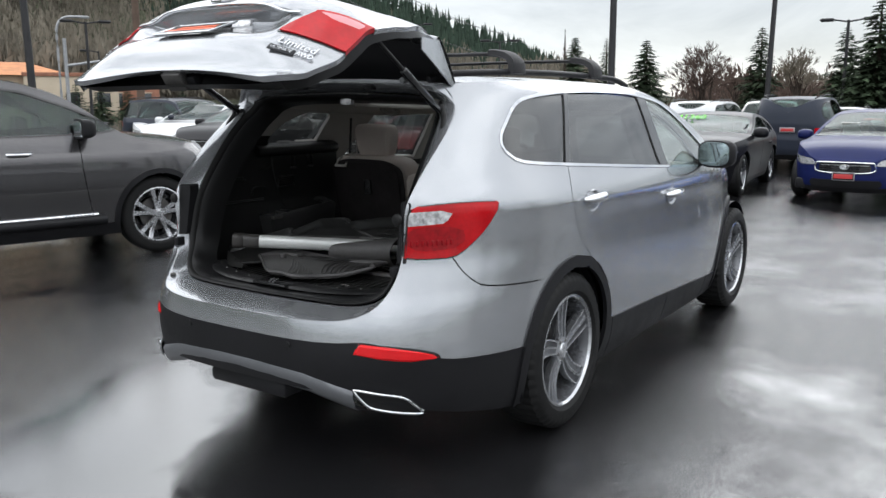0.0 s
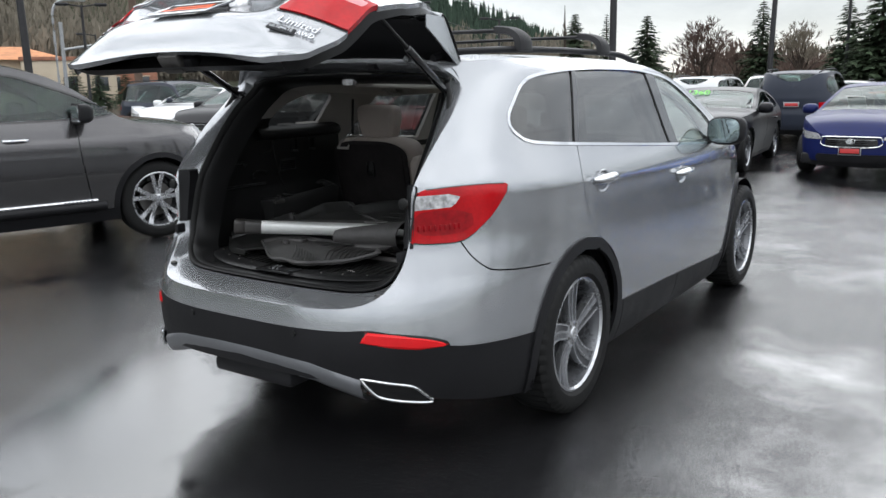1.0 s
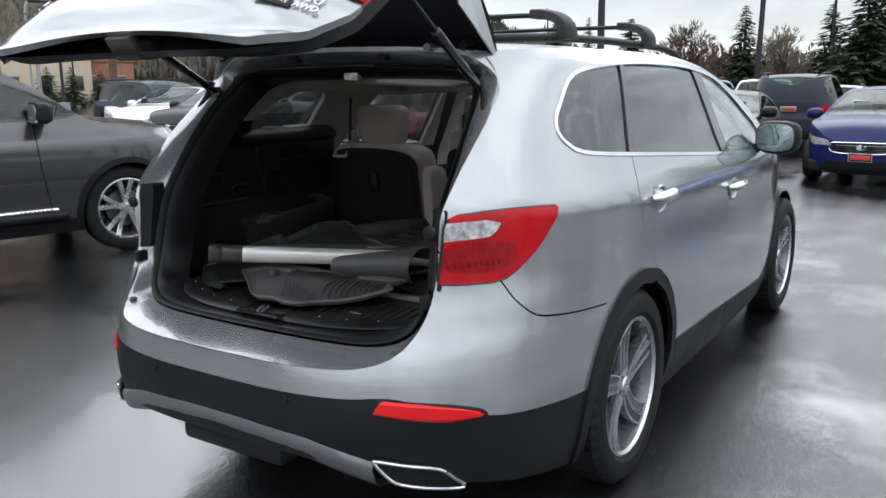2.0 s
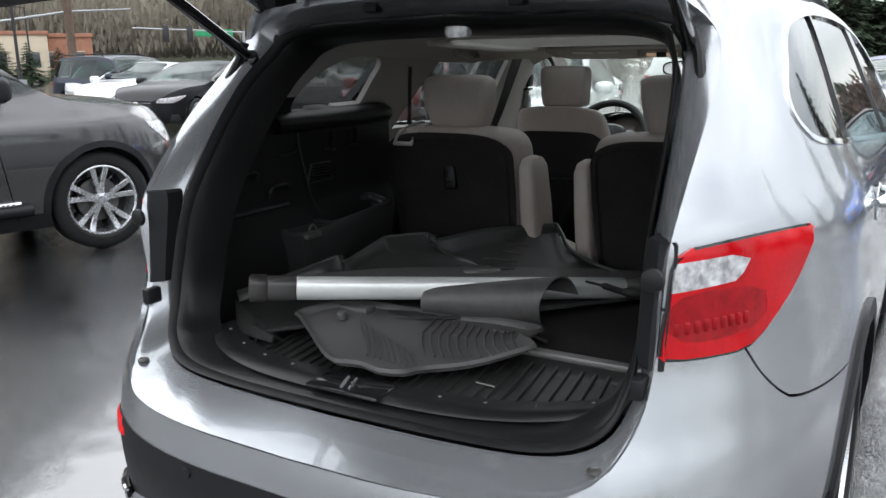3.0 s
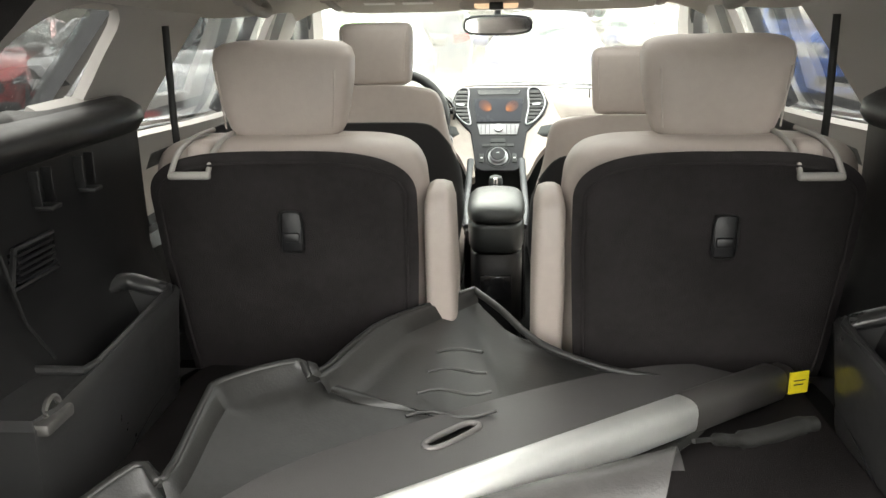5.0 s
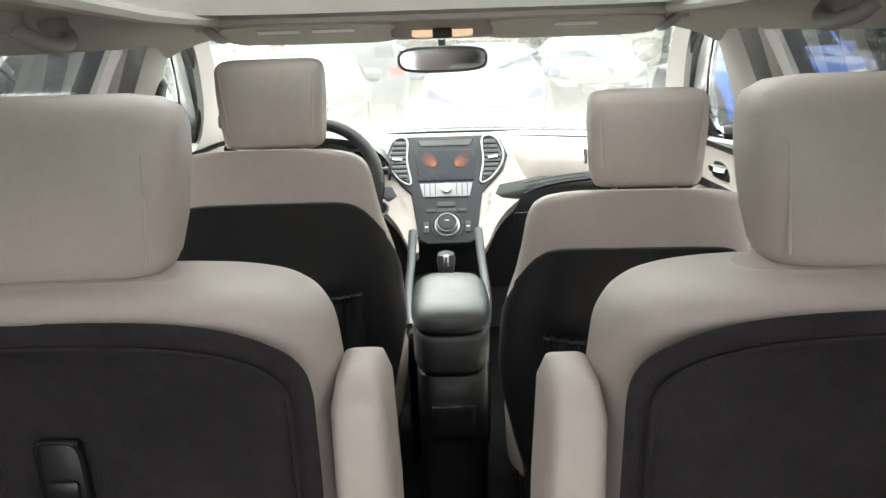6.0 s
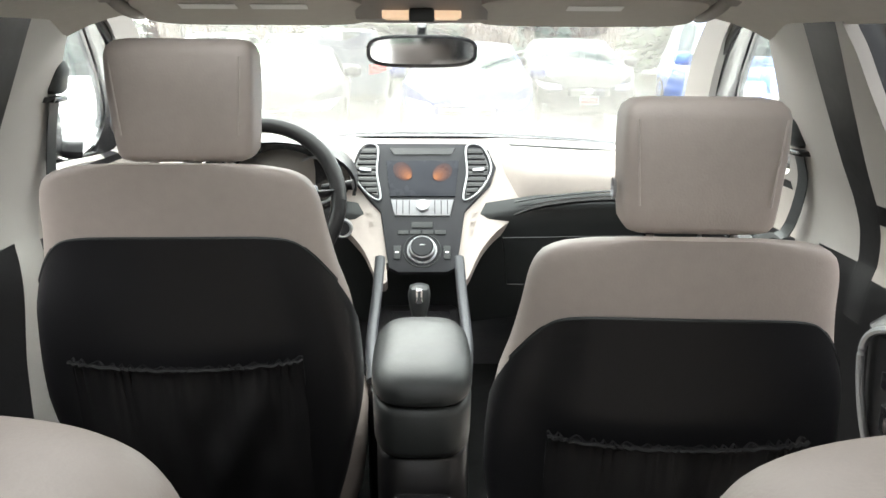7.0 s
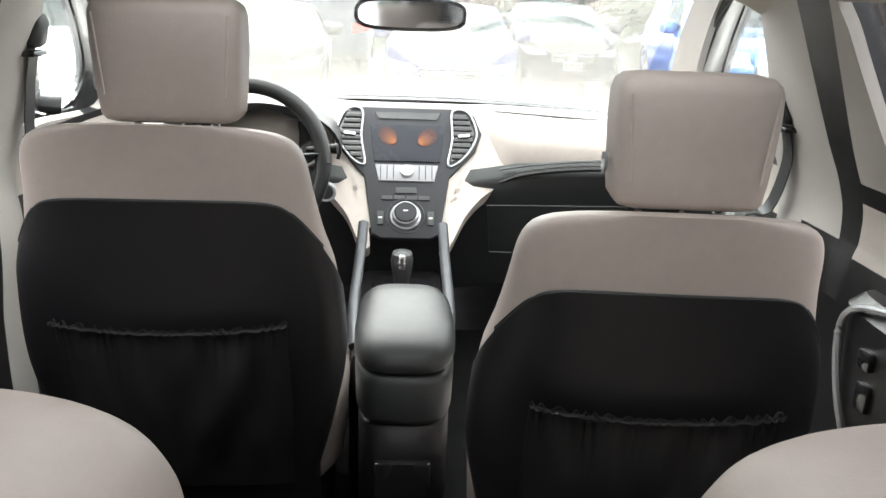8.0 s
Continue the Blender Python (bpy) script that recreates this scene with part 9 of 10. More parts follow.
        part("door_mirror", moved(loft([[(p[0], yy, p[1]) for p in ring(0, 0, 0, w, d, sq, 24)] for yy, w, d in ((-0.06, 0.10, 0.075), (-0.05, 0.12, 0.092), (0.03, 0.118, 0.088), (0.075, 0.09, 0.065), (0.095, 0.04, 0.03))]), Matrix.Translation((sx * (W + 0.09), wb - (0.72 if extras == "explorer" else 0.95 if kind == "suv" else 0.80), zm))), paint if extras != "explorer" else "clad", th, "", 50)
        part("mirror_glass", moved(loft([[(p[0], yy, p[1]) for p in ring(0, 0, 0, 0.102, 0.076, 3.4, 20)] for yy in (-0.063, -0.061)]), Matrix.Translation((sx * (W + 0.09), wb - (0.72 if extras == "explorer" else 0.95 if kind == "suv" else 0.80), zm))), "chrome", th)
        for p in pil:
            yh, zh = (p + 0.42, 1.05) if extras == "explorer" else (p + 0.18, belt - 0.12)
            part("door_handle", tube([(sx * (float(sh.x(yh + d, zh)) + o), yh + d, zh) for d, o in ((-0.10, 0.002), (-0.07, 0.03), (0.07, 0.03), (0.10, 0.002))], 0.014, 8), "chrome" if kind != "coupe" else paint, th, "")
    # nose: grille, intake, plate
    zg = 0.62 if kind != "suv" else 0.80
    yn = fr

    def nose(w, z0, z1, d=0.01):
        rows = []
        for z in np.linspace(z0, z1, 5):
            t = (z - z0) / (z1 - z0)
            rows.append([])
            for u in np.linspace(-1, 1, 15):
                x = w * u * (0.85 + 0.15 * math.sin(math.pi * (0.2 + 0.6 * t)))
                f_ = float(sh.front(z))
                y = sh.y1 + (f_ - sh.y1) * max(0.0, 1 - (abs(x) / float(sh.w(z))) ** 2.6) ** (1 / 2.6)
                rows[-1].append((x, y + d, z))
        b = loft(rows, False, False)
        b.normal_update()
        return thick(b, 0.012 if sum(f.normal.y for f in b.faces) > 0 else -0.012)
    gr = part("grille", nose(0.36, zg - 0.12, zg + 0.02), "gloss", th, "black front grille")
    for k in range(4):
        z = zg - 0.115 + 0.035 * k
        part("grille_bar", nose(0.34, z, z + 0.008, 0.016), "satin" if k in (3,) else "clad", gr)
    part("lower_intake", nose(0.50, zg - 0.36, zg - 0.24), "clad", th, "black lower intake")
    pf = part("dealer_plate", box(-0.155, 0.155, yn + 0.012, yn + 0.024, zg - 0.245, zg - 0.115, 0.004), "galv", th, "silver framed dealer plate")
    part("plate_field", box(-0.143, 0.143, yn + 0.022, yn + 0.0255, zg - 0.235, zg - 0.125, 0.001), "clad", pf, "dark plate field")
    if kind == "hatch":
        fr_pts = [(-0.40, zg + 0.01), (-0.34, zg - 0.115), (0.34, zg - 0.115), (0.40, zg + 0.01), (0.30, zg + 0.035), (-0.30, zg + 0.035)]
        fr_line = [(x, sh.y1 + (float(sh.front(z)) - sh.y1) * max(0.0, 1 - (abs(x) / float(sh.w(z))) ** 2.6) ** (1 / 2.6) + 0.016, z) for x, z in smooth_line(fr_pts, 5, True)]
        part("grille_frame", tube(fr_line + [fr_line[0]], 0.011, 8, False), "chrome", th, "chrome grille surround")
    part("plate_print", box(-0.13, 0.13, yn + 0.024, yn + 0.0275, zg - 0.215, zg - 0.145, 0.001), "redplate", pf, "red plate print")
    part("front_emblem", moved(lathe([(0, 0.05), (0.006, 0.045), (0.008, 0.0)], 20, "y", (0, yn + 0.015, zg - 0.03)), Matrix.Diagonal((1.3, 1, 1, 1))), "chrome", th, "plain oval emblem")
    yt = rr
    pr = part("rear_plate", box(-0.16, 0.16, yt - 0.05, yt - 0.025, 0.84 if kind != "suv" else 0.90, 0.96 if kind != "suv" else 1.02, 0.004), "galv", th, "silver framed rear plate")
    part("plate_print", box(-0.135, 0.135, yt - 0.053, yt - 0.048, 0.865 if kind != "suv" else 0.925, 0.935 if kind != "suv" else 0.995, 0.001), "redplate", pr)
    if kind == "suv":
        for sx in (-1, 1):
            part("roof_rail", tube([(sx * (float(sh.x(y, sh.cant(y))) - 0.06), y, float(sh.cant(y)) + 0.05 * min(1, (y - rr - 0.3) / 0.1, (1.2 - y) / 0.1) + 0.02) for y in np.linspace(rr + 0.31, 1.19, 16)], 0.016, 8), "clad", th, "black roof rail")
    return th, sh


def facing(x, y, heading):
    """The pose of a car whose rear axle stands at x, y and whose nose points along the compass heading (degrees from +y towards +x)."""
    return pose(x, y, 0, 0, 0, -heading)


explorer, exsh = car("suv", "charcoal grey SUV with chrome sill strip parked on wet asphalt", "grey", facing(EXX, EXY, EXH), "suv", "ten", wheelbase=2.86, width=0.99, extras="explorer")
for sx in (-1, 1):
    strip = []
    for y in np.linspace(0.62, 2.22, 20):
        strip.append((sx * (float(exsh.x(y, 0.47)) + 0.006), y, 0.455))
    part("sill_strip", tube(strip, 0.020, 8, True, 0.9), "chrome", explorer, "bright chrome sill strip")
    for k in range(8):
        y = 1.92 + 0.035 * k
        part("strip_lettering", box(sx * (float(exsh.x(y, 0.47)) + 0.027) - 0.001, sx * (float(exsh.x(y, 0.47)) + 0.027) + 0.001, y - 0.011, y + 0.011, 0.447, 0.463), "skid", explorer)
    part("mirror_strip", tube([(sx * 0.985, 2.86 - 0.785, 1.205), (sx * 1.185, 2.86 - 0.785, 1.205)], 0.009, 8), "chrome", explorer, "chrome strip under the mirror")
    part("side_moulding", tube([(sx * (float(exsh.x(y, 0.40)) + 0.002), y, 0.40) for y in np.linspace(0.52, 2.3, 20)], 0.055, 8, True, 0.9), "clad", explorer, "black plastic sill moulding", 60)

subaru, _ = car("hatchback", "dark blue hatchback parked nose-on with red dealer plate", "navy", facing(0.74, 13.70, 183) @ Matrix.Diagonal((1, 1, 0.94, 1)), "hatch", "five", wheelbase=2.67, width=0.90)
part("price_sheet", moved(box(-0.16, 0.10, -0.004, 0.004, -0.17, 0.17), Matrix.Translation((0.36, 1.60, 1.13)) @ Matrix.Rotation(radians(-52), 4, "X")), "paper", subaru, "pale price sheet behind the windscreen")
part("price_sticker", moved(box(-0.14, 0.14, -0.004, 0.004, -0.03, 0.03), Matrix.Translation((0.05, 1.42, 1.29)) @ Matrix.Rotation(radians(-60), 4, "X")), "orange", subaru, "orange sticker")
coupe, cosh = car("coupe", "black coupe with green writing on its windscreen", "black", facing(-2.12, 13.20, 176) @ Matrix.Diagonal((1, 1, 0.97, 1)), "coupe", "five", wheelbase=2.72, width=0.95)
wt = 1.22
zc_ = float(cosh.cant(wt)) + 0.055
write("41360", 0.20, Matrix.Translation((0.30, wt, zc_ + 0.012)) @ Matrix.Rotation(math.pi, 4, "Z") @ Matrix.Rotation(radians(27), 4, "X") @ Matrix.Diagonal((1.05, 1.1, 1, 1)), "green", coupe, "price_writing", "green painted figures 41360")

# cars farther off: kind, paint, label, x, y, heading
FAR_CARS = [
    ("suv", "slate", "dark blue-grey SUV seen from behind", -1.66, 17.5, -4), ("suv", "white", "white SUV with dark rear window", -5.0, 21.0, -3), ("suv", "pearl", "pale grey SUV", -3.9, 25.5, 172), ("suv", "white", "white SUV", -1.85, 26.0, 178),
    ("suv", "slate", "dark SUV", 6.9, 17.5, 181), ("sedan", "black", "black sedan parked nose-on", 2.9, 17.4, 182), ("suv", "blue", "bright blue pickup-like SUV parked nose-on", 4.7, 12.9, 186), ("suv", "white", "white SUV parked nose-on", -4.10, 9.9, 168),
    ("sedan", "white", "white sedan parked in a row", -20.4, 14.6, 135), ("sedan", "white", "white sedan with clear head lamps", -17.3, 14.0, 160), ("sedan", "black", "black sedan parked in a row", -14.2, 13.0, 165), ("sedan", "red", "red sedan", -8.0, 12.4, 160),
    ("sedan", "grey", "dark grey sedan", -5.9, 12.0, 165), ("suv", "slate", "dark SUV in the back row", -19.0, 13.0, 90), ("sedan", "pearl", "silver sedan in the back row", -15.0, 16.5, 85), ("sedan", "white", "white sedan in the back row", -10.0, 19.5, 80),
    ("suv", "grey", "grey SUV", 6.5, 19.0, 180), ("sedan", "red", "red sedan", -20.5, 20.0, 100),
]
made = {}
for kind, paint, label, x, y, hd in FAR_CARS:
    low = 0.87 if kind == "suv" and y > 20.5 else 0.92 if (x, y) == (-1.66, 17.5) else 1.0
    spot = facing(x, y, hd) @ Matrix.Diagonal((1, 1, low, 1))
    nm = {"suv": "suv", "sedan": "sedan", "hatch": "hatchback"}[kind]
    if (kind, paint) in made:
        c = copy_thing(made[kind, paint], spot)
        tagged(c, label + " on wet asphalt")
    else:
        made[kind, paint], _ = car(nm, label + " on wet asphalt", paint, spot, kind, "plain" if kind != "suv" else "ten")

# ---- lamp posts, poles, wires ----
def bearing(deg, dist):
    """A place at a compass bearing (degrees left of +y) and distance from the car park's middle."""
    a = radians(deg)
    return (2.5 - dist * math.sin(a), -3.3 + dist * math.cos(a))


def lamp_post(deg, dist, h, arms=2, r=0.09, lean=0.0):
    x, y = bearing(deg, dist)
    th = thing("street_lamp", "dark metal car park lamp post", "lamp post", "lamp posts", pose(x, y, 0, 0, lean, deg))
    part("post", tube([(0, 0, 0), (0, 0, h)], [r, r * 0.75], 10), "metalpole", th)
    part("base", lathe([(0, 0.3), (0.6, 0.3), (0.62, 0.0)], 16, "z"), "galv", th, "round concrete base")
    for k in range(arms):
        s = (-1, 1)[k % 2]
        part("arm", tube([(0, 0, h - 0.1), (s * 0.7, 0, h + 0.02)], 0.045, 6), "metalpole", th)
        part("lamp_head", moved(stack([(s * 1.0, 0, h - 0.06, 0.30, 0.16), (s * 1.0, 0, h + 0.03, 0.36, 0.2), (s * 1.0, 0, h + 0.10, 0.3, 0.15)], 5, 16), Matrix.Identity(4)), "metalpole", th, "flat dark lamp head")
    return th


def pole(deg, dist, h, r0, mt, label, lean=0.0, bar=False):
    x, y = bearing(deg, dist)
    th = thing("utility_pole", label, "pole", "", pose(x, y, 0, 0, lean, deg))
    part("shaft", tube([(0, 0, 0), (0, 0, h)], [r0, r0 * 0.7], 12), mt, th)
    if bar:
        part("cross_arm", box(-1.2, 1.2, -0.06, 0.06, h - 1.0, h - 0.85, 0.02), mt, th)
    return th


PX = 1459.0


def deg_of(px):
    """The bearing under which a direction in the first view lies."""
    return 34.2 - math.degrees(math.atan((px - 784) / PX))


lamp_post(deg_of(171), 52, 6.0, 2)
lamp_post(deg_of(190), 70, 5.4, 1, 0.07)
lamp_post(deg_of(608), 62, 7.4, 2)
lamp_post(deg_of(738), 70, 7.8, 2)
lamp_post(deg_of(882), 58, 5.6, 2)
lamp_post(deg_of(1480), 48, 5.6, 2)
pole(deg_of(72), 26, 9.5, 0.11, "metalpole", "tall dark metal lamp pole", -1.0)
pole(deg_of(258), 45, 15, 0.20, "wood", "weathered wooden utility pole")
pole(deg_of(1076), 30, 12, 0.13, "metalpole", "tall dark metal pole behind parked cars")
pole(deg_of(1347), 36, 12, 0.11, "metalpole", "tall dark metal pole behind parked cars", 1.0)
x, y = bearing(deg_of(120), 60)
th = thing("street_lamp", "pale galvanised street lamp with curved arm", "lamp post", "lamp posts", pose(x, y, 0, 0, 0, deg_of(120)))
part("post", tube(smooth_line([(0, 0, 0), (0, 0, 5.0), (0.05, 0, 6.3), (0.5, 0, 6.9), (1.5, 0, 7.0)], 5), 0.08, 8), "galv", th)
part("lamp_head", stack([(1.7, 0, 6.9, 0.30, 0.12), (1.7, 0, 7.0, 0.35, 0.14), (1.7, 0, 7.06, 0.2, 0.08)], 3, 16), "galv", th)
# traffic signal mast with green street name plate
x, y = bearing(deg_of(120) - 0.4, 66)
sg = thing("traffic_signal", "long signal mast arm with traffic lights and green sign", "traffic signal", "", pose(x, y, 0, 0, 0, deg_of(120)))
part("mast", tube([(0, 0, 0), (0, 0, 6.0)], 0.13, 10), "galv", sg)
part("mast_arm", tube([(0, 0, 4.1), (5, 0, 4.9), (9, 0, 5.1)], [0.10, 0.07, 0.05], 8), "galv", sg)
for k in (11.3, 13.0):
    hs = part("signal_head", box(k - 0.2, k + 0.2, -0.15, 0.15, 2.8, 4.0, 0.03), "signal", sg, "black signal head")
part("mast_arm", tube([(9, 0, 3.8), (17, 0, 3.5)], 0.06, 8), "galv", sg)
part("street_sign", box(13.4, 16.2, -0.03, 0.03, 3.2, 3.7, 0.01), "siggreen", sg, "green street name plate")
part("second_mast", tube([(17, 0, 0), (17, 0, 3.6)], 0.11, 10), "galv", sg)
p0, p1 = bearing(deg_of(258), 45), bearing(deg_of(900), 130)
for k, zz in enumerate((13.6, 14.4, 12.0)):
    wr_ = thing("power_line", "thin dark overhead power line", "cable", "overhead lines")
    wr_.location = (*p0, zz)
    for nm, q in (("span", p1), ("span", bearing(deg_of(-700), 120))):
        pts = [(t * (q[0] - p0[0]), t * (q[1] - p0[1]), -6.0 * t * (1 - t) - (2.0 + k) * t) for t in np.linspace(0, 1, 14)]
        part(nm, tube(pts, 0.03, 5), "metalpole", wr_)

# ---- buildings across the road ----
def building(deg, dist, w, d, h, label, roof=True, turn=0.0, mt="plaster", bays=5):
    x, y = bearing(deg, dist)
    th = thing("building", label, "building", "", pose(x, y, 0, 0, 0, deg + turn))
    part("wall", box(-w / 2, w / 2, 0, d, 0, h, 0.05), mt, th)
    if roof:
        rf = bmesh.new()
        q = [rf.verts.new(p) for p in ((-w / 2 - 0.8, -0.8, h), (w / 2 + 0.8, -0.8, h), (w / 2 + 0.8, d + 0.8, h), (-w / 2 - 0.8, d + 0.8, h))]
        t = [rf.verts.new(p) for p in ((-w * 0.15, d / 2, h + 1.5), (w * 0.15, d / 2, h + 1.5))]
        for f in ((q[0], q[1], t[1], t[0]), (q[1], q[2], t[1]), (q[2], q[3], t[0], t[1]), (q[3], q[0], t[0]), (q[3], q[2], q[1], q[0])):
            rf.faces.new(f)
        part("roof", rf, "rooftile", th, "orange tiled hip roof", 20)
    else:
        part("parapet", box(-w / 2 - 0.15, w / 2 + 0.15, -0.15, d + 0.15, h, h + 0.4, 0.03), "brickm", th, "brick-red parapet")
    for i in range(bays):
        cx = -w / 2 + w * (i + 0.5) / bays
        for z0 in ((1.0,) if h < 6 else (1.0, h - 2.4)):
            wn_ = thing_part("window", th)
            part("pane", box(cx - w / bays * 0.22, cx + w / bays * 0.22, -0.05, 0.05, z0, z0 + 1.5, 0.02), "winmat", wn_)
            for zf, nf in ((z0 - 0.12, "sill"), (z0 + 1.5, "lintel")):
                part(nf, box(cx - w / bays * 0.25, cx + w / bays * 0.25, -0.1, 0.02, zf, zf + 0.12, 0.02), "plaster", wn_)
    return th


building(deg_of(52), 100, 9, 8, 4.4, "two-storey tan building with orange tiled roof", True, 10)
building(deg_of(-90), 115, 22, 10, 4.4, "long tan building with orange tiled roof", True, 0)
building(deg_of(140), 96, 9, 8, 4.2, "low tan flat-roofed shop building", False, 0, "plaster", 3)
building(deg_of(215), 98, 9, 8, 4.0, "low red-brown brick shop building", False, 0, "brickm", 3)

# ---- wooded hill and trees ----
rng = random.Random(7)


def skyline(deg):
    """The hill's crest height by bearing, at its far edge."""
    return float(np.interp(deg, [-60, -20, 5, 15, 20, 24, 26, 28, 32, 36, 40, 45, 50, 56, 62, 75, 100, 140], [3, 3, 3, 4, 5, 9, 16, 28, 46, 62, 80, 105, 135, 160, 175, 185, 175, 120]))


hb = bmesh.new()
rows = []
for dgr in np.linspace(-60, 150, 71):
    row = []
    for t in np.linspace(0, 1, 16):
        dist = 190 + 420 * t
        z = skyline(dgr) * (t ** 1.25) + 3.0 * math.sin(dgr * 0.9 + t * 9) * t
        x, y = bearing(dgr, dist)
        row.append(hb.verts.new((x, y, z - 0.5)))
    rows.append(row)
for a, b in zip(rows, rows[1:]):
    for i in range(15):
        hb.faces.new((a[i], b[i], b[i + 1], a[i + 1]))
bmesh.ops.recalc_face_normals(hb, faces=hb.faces)
tagged(link_mesh("hillside", hb, "hill", None, "steep wooded hillside behind the car park", 60), category="hill", kind="structure")


def spiky(verts, faces, x, y, z, h, r, k=6, tiers=4):
    """A distant conifer: ragged skirts round a stem."""
    for t in range(tiers):
        z0, z1 = z + h * (0.12 + 0.78 * t / tiers), z + h * (0.12 + 0.78 * (t + 1.55) / tiers)
        rr = r * (1 - t / tiers) ** 0.8 * rng.uniform(0.85, 1.15)
        b0 = len(verts)
        a0 = rng.uniform(0, 6)
        for j in range(k):
            a = a0 + 2 * math.pi * j / k
            q = rr * rng.uniform(0.6, 1.2)
            verts.append((x + q * math.cos(a), y + q * math.sin(a), z0 + rng.uniform(-0.04, 0.05) * h))
        verts.append((x + rng.uniform(-0.1, 0.1) * r, y, min(z1, z + h)))
        for j in range(k):
            faces.append((b0 + j, b0 + (j + 1) % k, b0 + k))


def puff(verts, faces, x, y, z, h, r, n=26):
    """A distant leafless tree: a cloud of thin upright twig slivers."""
    for _ in range(n):
        a, q, u = rng.uniform(0, 6.28), r * math.sqrt(rng.random()), rng.random()
        px, py = x + q * math.cos(a), y + q * math.sin(a)
        pz = z + h * (0.25 + 0.6 * u * (1 - 0.4 * (q / r) ** 2))
        b0 = len(verts)
        s = rng.uniform(0.05, 0.13) * h
        verts.extend(((px, py, pz - s * 0.4), (px + rng.uniform(-0.35, 0.35) * s, py + rng.uniform(-0.35, 0.35) * s, pz + s), (px + rng.uniform(-0.45, 0.45) * s, py + rng.uniform(-0.3, 0.3) * s, pz + s * rng.uniform(0.1, 0.6))))
        faces.append((b0, b0 + 1, b0 + 2))


def stuff(name, verts, faces, mt, label, category):
    me = bpy.data.meshes.new(name)
    me.from_pydata(verts, [], faces)
    me.materials.append(M[mt])
    return tagged(new(name, me), label, category, kind="stuff")


v1, f1, v2, f2 = [], [], [], []
for _ in range(5200):
    dgr = rng.uniform(8, 75) if rng.random() < 0.85 else rng.uniform(75, 140)
    t = rng.random() ** 0.8
    dist = 190 + 420 * t
    if dgr < 24:
        continue
    z = skyline(dgr) * (t ** 1.25) - 1.0
    x, y = bearing(dgr, dist)
    if t > 0.30 + 0.12 * math.sin(dgr * 0.35) + rng.uniform(-0.12, 0.12):
        h = rng.uniform(9, 17)
        spiky(v1, f1, x, y, z, h, h * rng.uniform(0.14, 0.2), 6, 4)
    else:
        puff(v2, f2, x, y, z, rng.uniform(10, 17), rng.uniform(3, 5.5), 80)
for _ in range(700):
    dgr = rng.uniform(38, 70)
    x, y = bearing(dgr, rng.uniform(120, 190))
    puff(v2, f2, x, y, 0, rng.uniform(7, 14), rng.uniform(2.5, 5), 110)
stuff("conifer_forest", v1, f1, "conifer2", "dense dark conifer forest on the hill", "forest")
stuff("bare_woodland", v2, f2, "scrub", "brown leafless woodland at the hill's foot", "woodland")
# a belt of far trees along the right-hand horizon
v1, f1, v2, f2 = [], [], [], []
for _ in range(620):
    dgr = rng.uniform(-55, 17)
    x, y = bearing(dgr, rng.uniform(85, 140))
    if rng.random() < 0.22:
        h = rng.uniform(3.5, 7.5)
        spiky(v1, f1, x, y, 0, h, h * 0.24, 8, 8)
    else:
        puff(v2, f2, x, y, -1.0, rng.uniform(4.5, 7.5), rng.uniform(2.5, 4.5), 150)
stuff("far_conifers", v1, f1, "conifer2", "far belt of dark conifers beyond the car park", "trees")
stuff("far_bare_trees", v2, f2, "twig", "far belt of leafless trees beyond the car park", "trees")


def conifer(deg, dist, h, r, label="dense dark green conifer", tiers=40, gaps=0.12, seed=1, name="conifer_tree"):
    g = random.Random(seed)
    x, y = bearing(deg, dist)
    th = thing(name, label, "tree", "", pose(x, y, 0))
    part("trunk", tube([(0, 0, 0), (0.05, 0, h * 0.5), (0, 0, h * 0.97)], [h * 0.02 + 0.05, h * 0.012 + 0.03, 0.02], 8), "bark", th)
    vs, fc = [], []
    for t in range(tiers):
        u = t / tiers
        zc = h * (0.08 + 0.9 * u)
        rad = r * (1 - u) ** 0.75 * (0.75 + 0.5 * g.random())
        n = max(5, int(16 * (1 - u) + 6))
        a0 = g.uniform(0, 6)
        for j in range(n):
            if g.random() < gaps:
                continue
            a = a0 + 6.283 * j / n + g.uniform(-0.2, 0.2)
            L = rad * g.uniform(0.6, 1.15)
            up = g.uniform(-0.25, 0.15)
            for q in np.linspace(0.2, 1.0, 7):
                px, py, pz = L * q * math.cos(a), L * q * math.sin(a), zc + L * q * up - 0.1 * L * q * q
                for _ in range(3):
                    s = (0.10 + 0.16 * (1 - u)) * r * g.uniform(0.6, 1.2)
                    b0 = len(vs)
                    d = a + g.uniform(-0.9, 0.9)
                    w = s * 0.28
                    vs.extend(((px - w * math.sin(d), py + w * math.cos(d), pz + g.uniform(-0.1, 0.1) * s), (px + w * math.sin(d), py - w * math.cos(d), pz + g.uniform(-0.1, 0.1) * s), (px + s * math.cos(d), py + s * math.sin(d), pz - g.uniform(0.0, 0.5) * s)))
                    fc.append((b0, b0 + 1, b0 + 2))
    me = bpy.data.meshes.new("crown")
    me.from_pydata(vs, [], fc)
    me.materials.append(M["conifer"])
    o = new("crown", me)
    o.parent = th
    return th


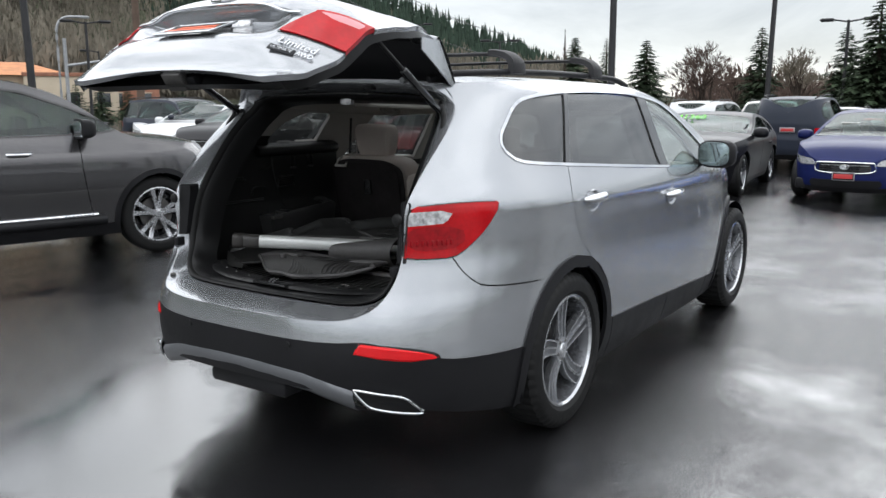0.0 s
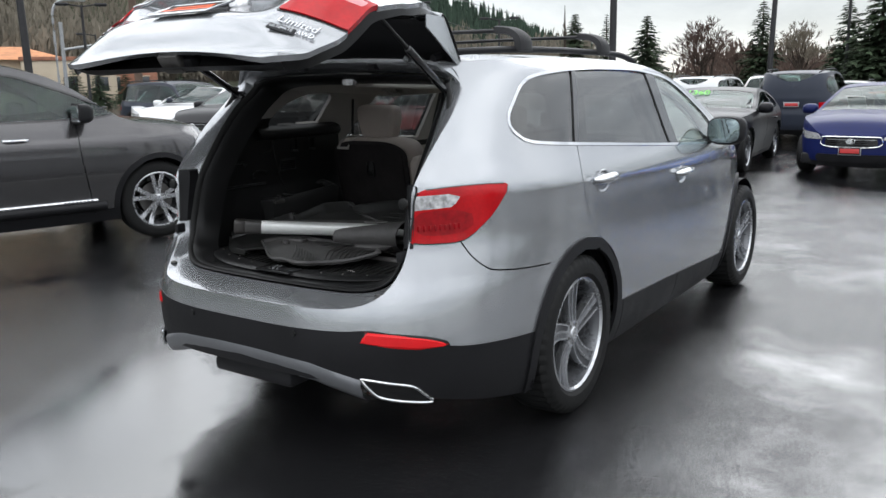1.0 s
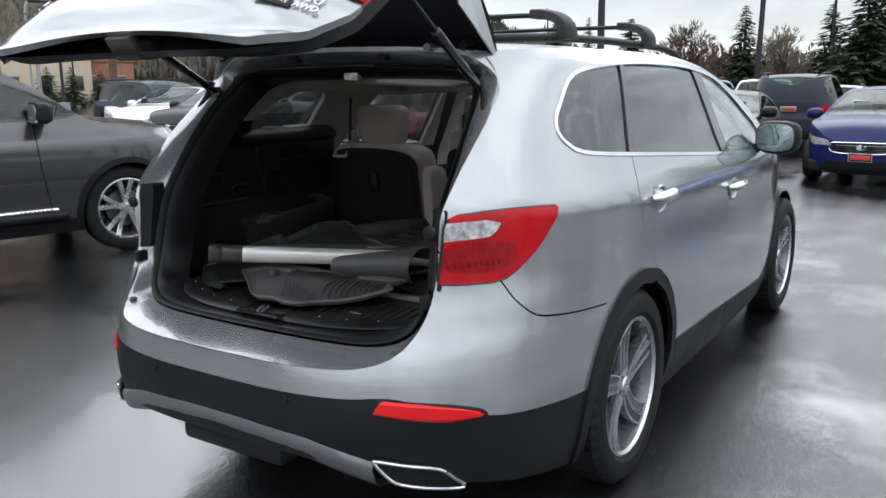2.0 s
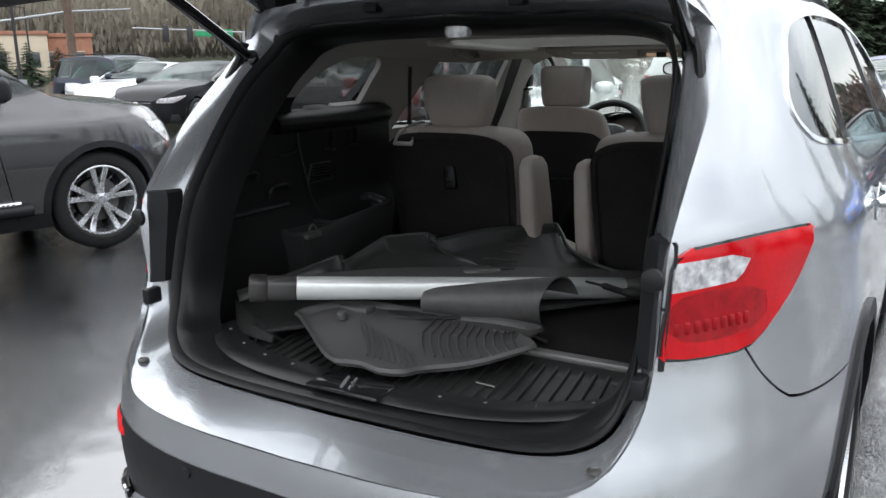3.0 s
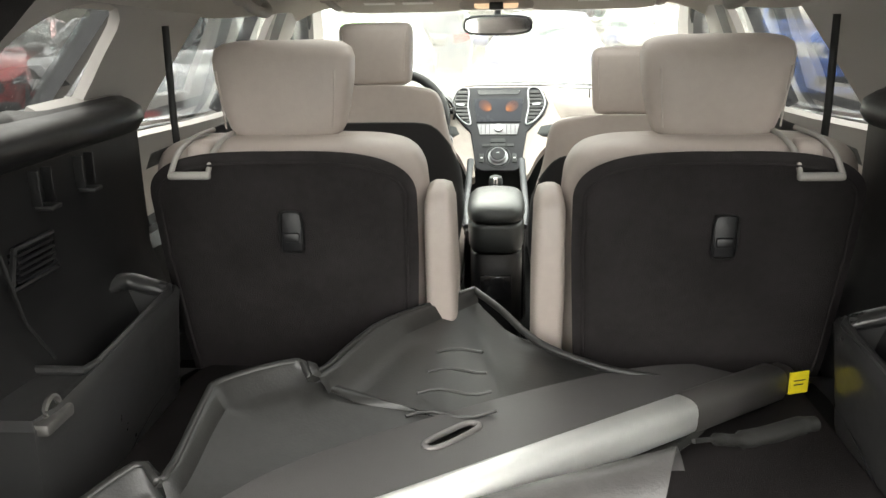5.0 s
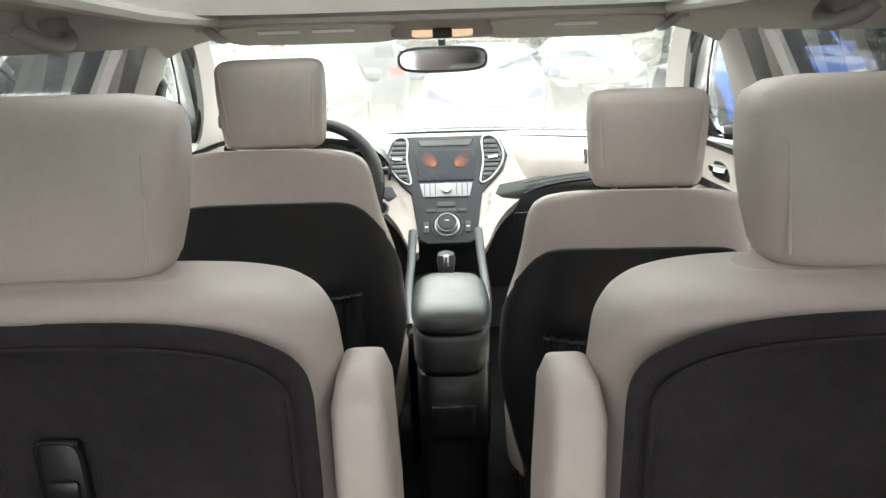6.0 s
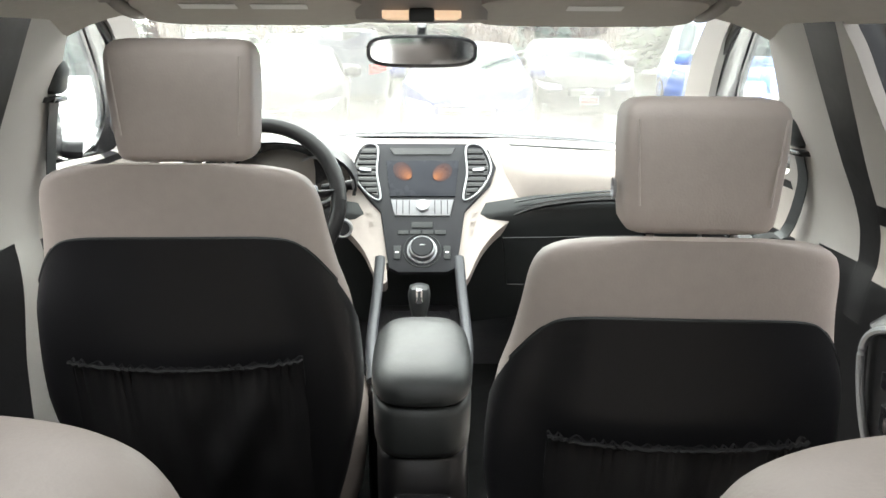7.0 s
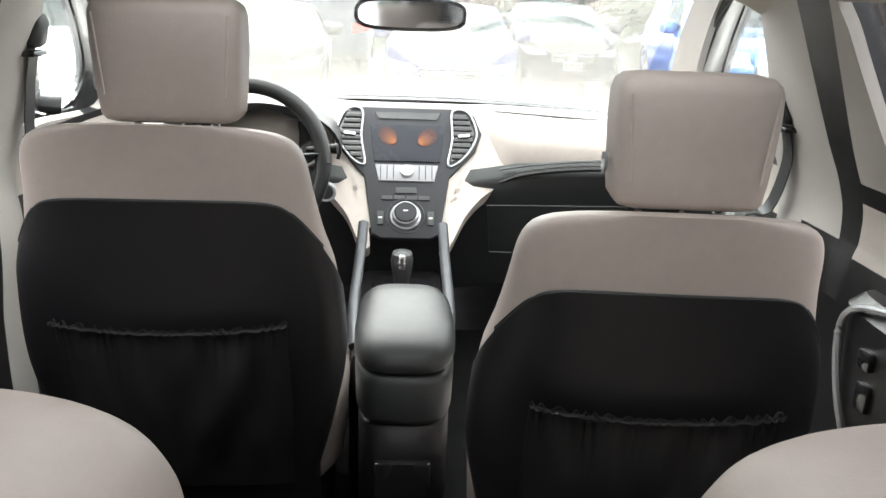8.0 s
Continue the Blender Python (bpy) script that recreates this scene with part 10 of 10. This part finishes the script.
def bare_tree(deg, dist, h, r, mt="twig", seed=1, label="broad leafless tree with fine twigs", depth=5):
    g = random.Random(seed)
    x, y = bearing(deg, dist)
    th = thing("bare_tree", label, "tree", "", pose(x, y, 0))
    limbs, vs, fc = bmesh.new(), [], []

    def grow(p, d, L, rad, k):
        q = p + d * L
        if rad > 0.035:
            nonlocal limbs
            limbs = join(limbs, tube([p, p.lerp(q, 0.5) + Vector((g.uniform(-1, 1), g.uniform(-1, 1), 0)) * L * 0.04, q], [rad, rad * 0.85, rad * 0.7], 5))
        else:
            b0 = len(vs)
            s = d.orthogonal().normalized() * max(rad, 0.018)
            vs.extend((p - s, p + s, q))
            fc.append((b0, b0 + 1, b0 + 2))
        if k == 0:
            return
        for _ in range(3 if k > 1 else 5):
            nd = (d + Vector((g.uniform(-1, 1), g.uniform(-1, 1), g.uniform(-0.35, 0.6))) * 0.75)
            nd.x *= r / h * 2.0
            nd.normalize()
            grow(p.lerp(q, g.uniform(0.55, 1.0)), nd, L * g.uniform(0.6, 0.82), rad * 0.62, k - 1)
    for _ in range(3):
        grow(Vector((g.uniform(-0.2, 0.2), 0, 0)), Vector((g.uniform(-0.35, 0.35), g.uniform(-0.3, 0.3), 1)).normalized(), h * 0.30, h * 0.018, depth)
    part("limb_frame", limbs, "bark", th, "dark limbs")
    me = bpy.data.meshes.new("crown")
    me.from_pydata(vs, [], fc)
    me.materials.append(M[mt])
    o = new("crown", me)
    o.parent = th
    return th


def top_of(dist, py):
    """The height of a thing whose top lies that high in the first view."""
    return 1.51 + (182 - py) / PX * dist * 1.02


conifer(deg_of(1135), 55, top_of(55, 78), 1.75, "narrow dense dark conifer", seed=3)
conifer(deg_of(1012), 75, top_of(75, 72), 2.2, "rounded dark evergreen behind parked cars", gaps=0.05, seed=4)
conifer(deg_of(1066), 80, top_of(80, 74), 1.3, "slim dark conifer behind parked cars", seed=5)
conifer(deg_of(1333), 70, top_of(70, 62), 1.9, "loose dark conifer behind parked cars", gaps=0.3, seed=6)
conifer(deg_of(1480), 62, top_of(62, 65), 1.9, "loose dark conifer behind parked cars", gaps=0.3, seed=8)
conifer(deg_of(1535), 46, top_of(46, 22), 2.0, "tall ragged dark green conifer", gaps=0.3, seed=9)
conifer(deg_of(1570), 50, top_of(50, 40), 2.6, "tall ragged dark green conifer", gaps=0.25, seed=10)
conifer(deg_of(1640), 48, top_of(48, 30), 2.4, "tall ragged dark green conifer", gaps=0.25, seed=14)
bare_tree(deg_of(1245), 60, top_of(60, 62), 3.4, "twig", 11, "broad round leafless tree", 6)
bare_tree(deg_of(1400), 66, top_of(66, 84), 2.6, "twig2", 12, "pale leafless tree with catkins", 6)
bare_tree(deg_of(1290), 72, top_of(72, 105), 3.0, "twig", 13)
conifer(deg_of(994), 66, top_of(66, 58), 0.35, "thin pale bare poplar tree", gaps=0.0, seed=15, name="poplar_tree")
for k, (px, py, ds) in enumerate(((145, 150, 70), (186, 150, 68), (235, 158, 72), (330, 160, 80))):
    conifer(deg_of(px), ds, top_of(ds, py), 1.2, "small dark conifer by the shops", seed=20 + k, tiers=16)
for k in range(7):
    conifer(-12 - 9 * k, 40 + 7 * (k % 3), 8 + 2 * (k % 4), 2.4, "tall dark conifer beside the car park", seed=40 + k, gaps=0.2)

# unseen trees added behind and beside the camera, to give dark reflections
v1, f1 = [], []
for _ in range(260):
    dgr = rng.uniform(105, 310)
    x, y = bearing(dgr, rng.uniform(60, 95))
    h = rng.uniform(3, 5)
    spiky(v1, f1, x, y, 0, h, h * 0.24, 8, 7)
stuff("unseen_conifer_belt", v1, f1, "conifer2", "added belt of unseen dark conifers round the car park", "trees")
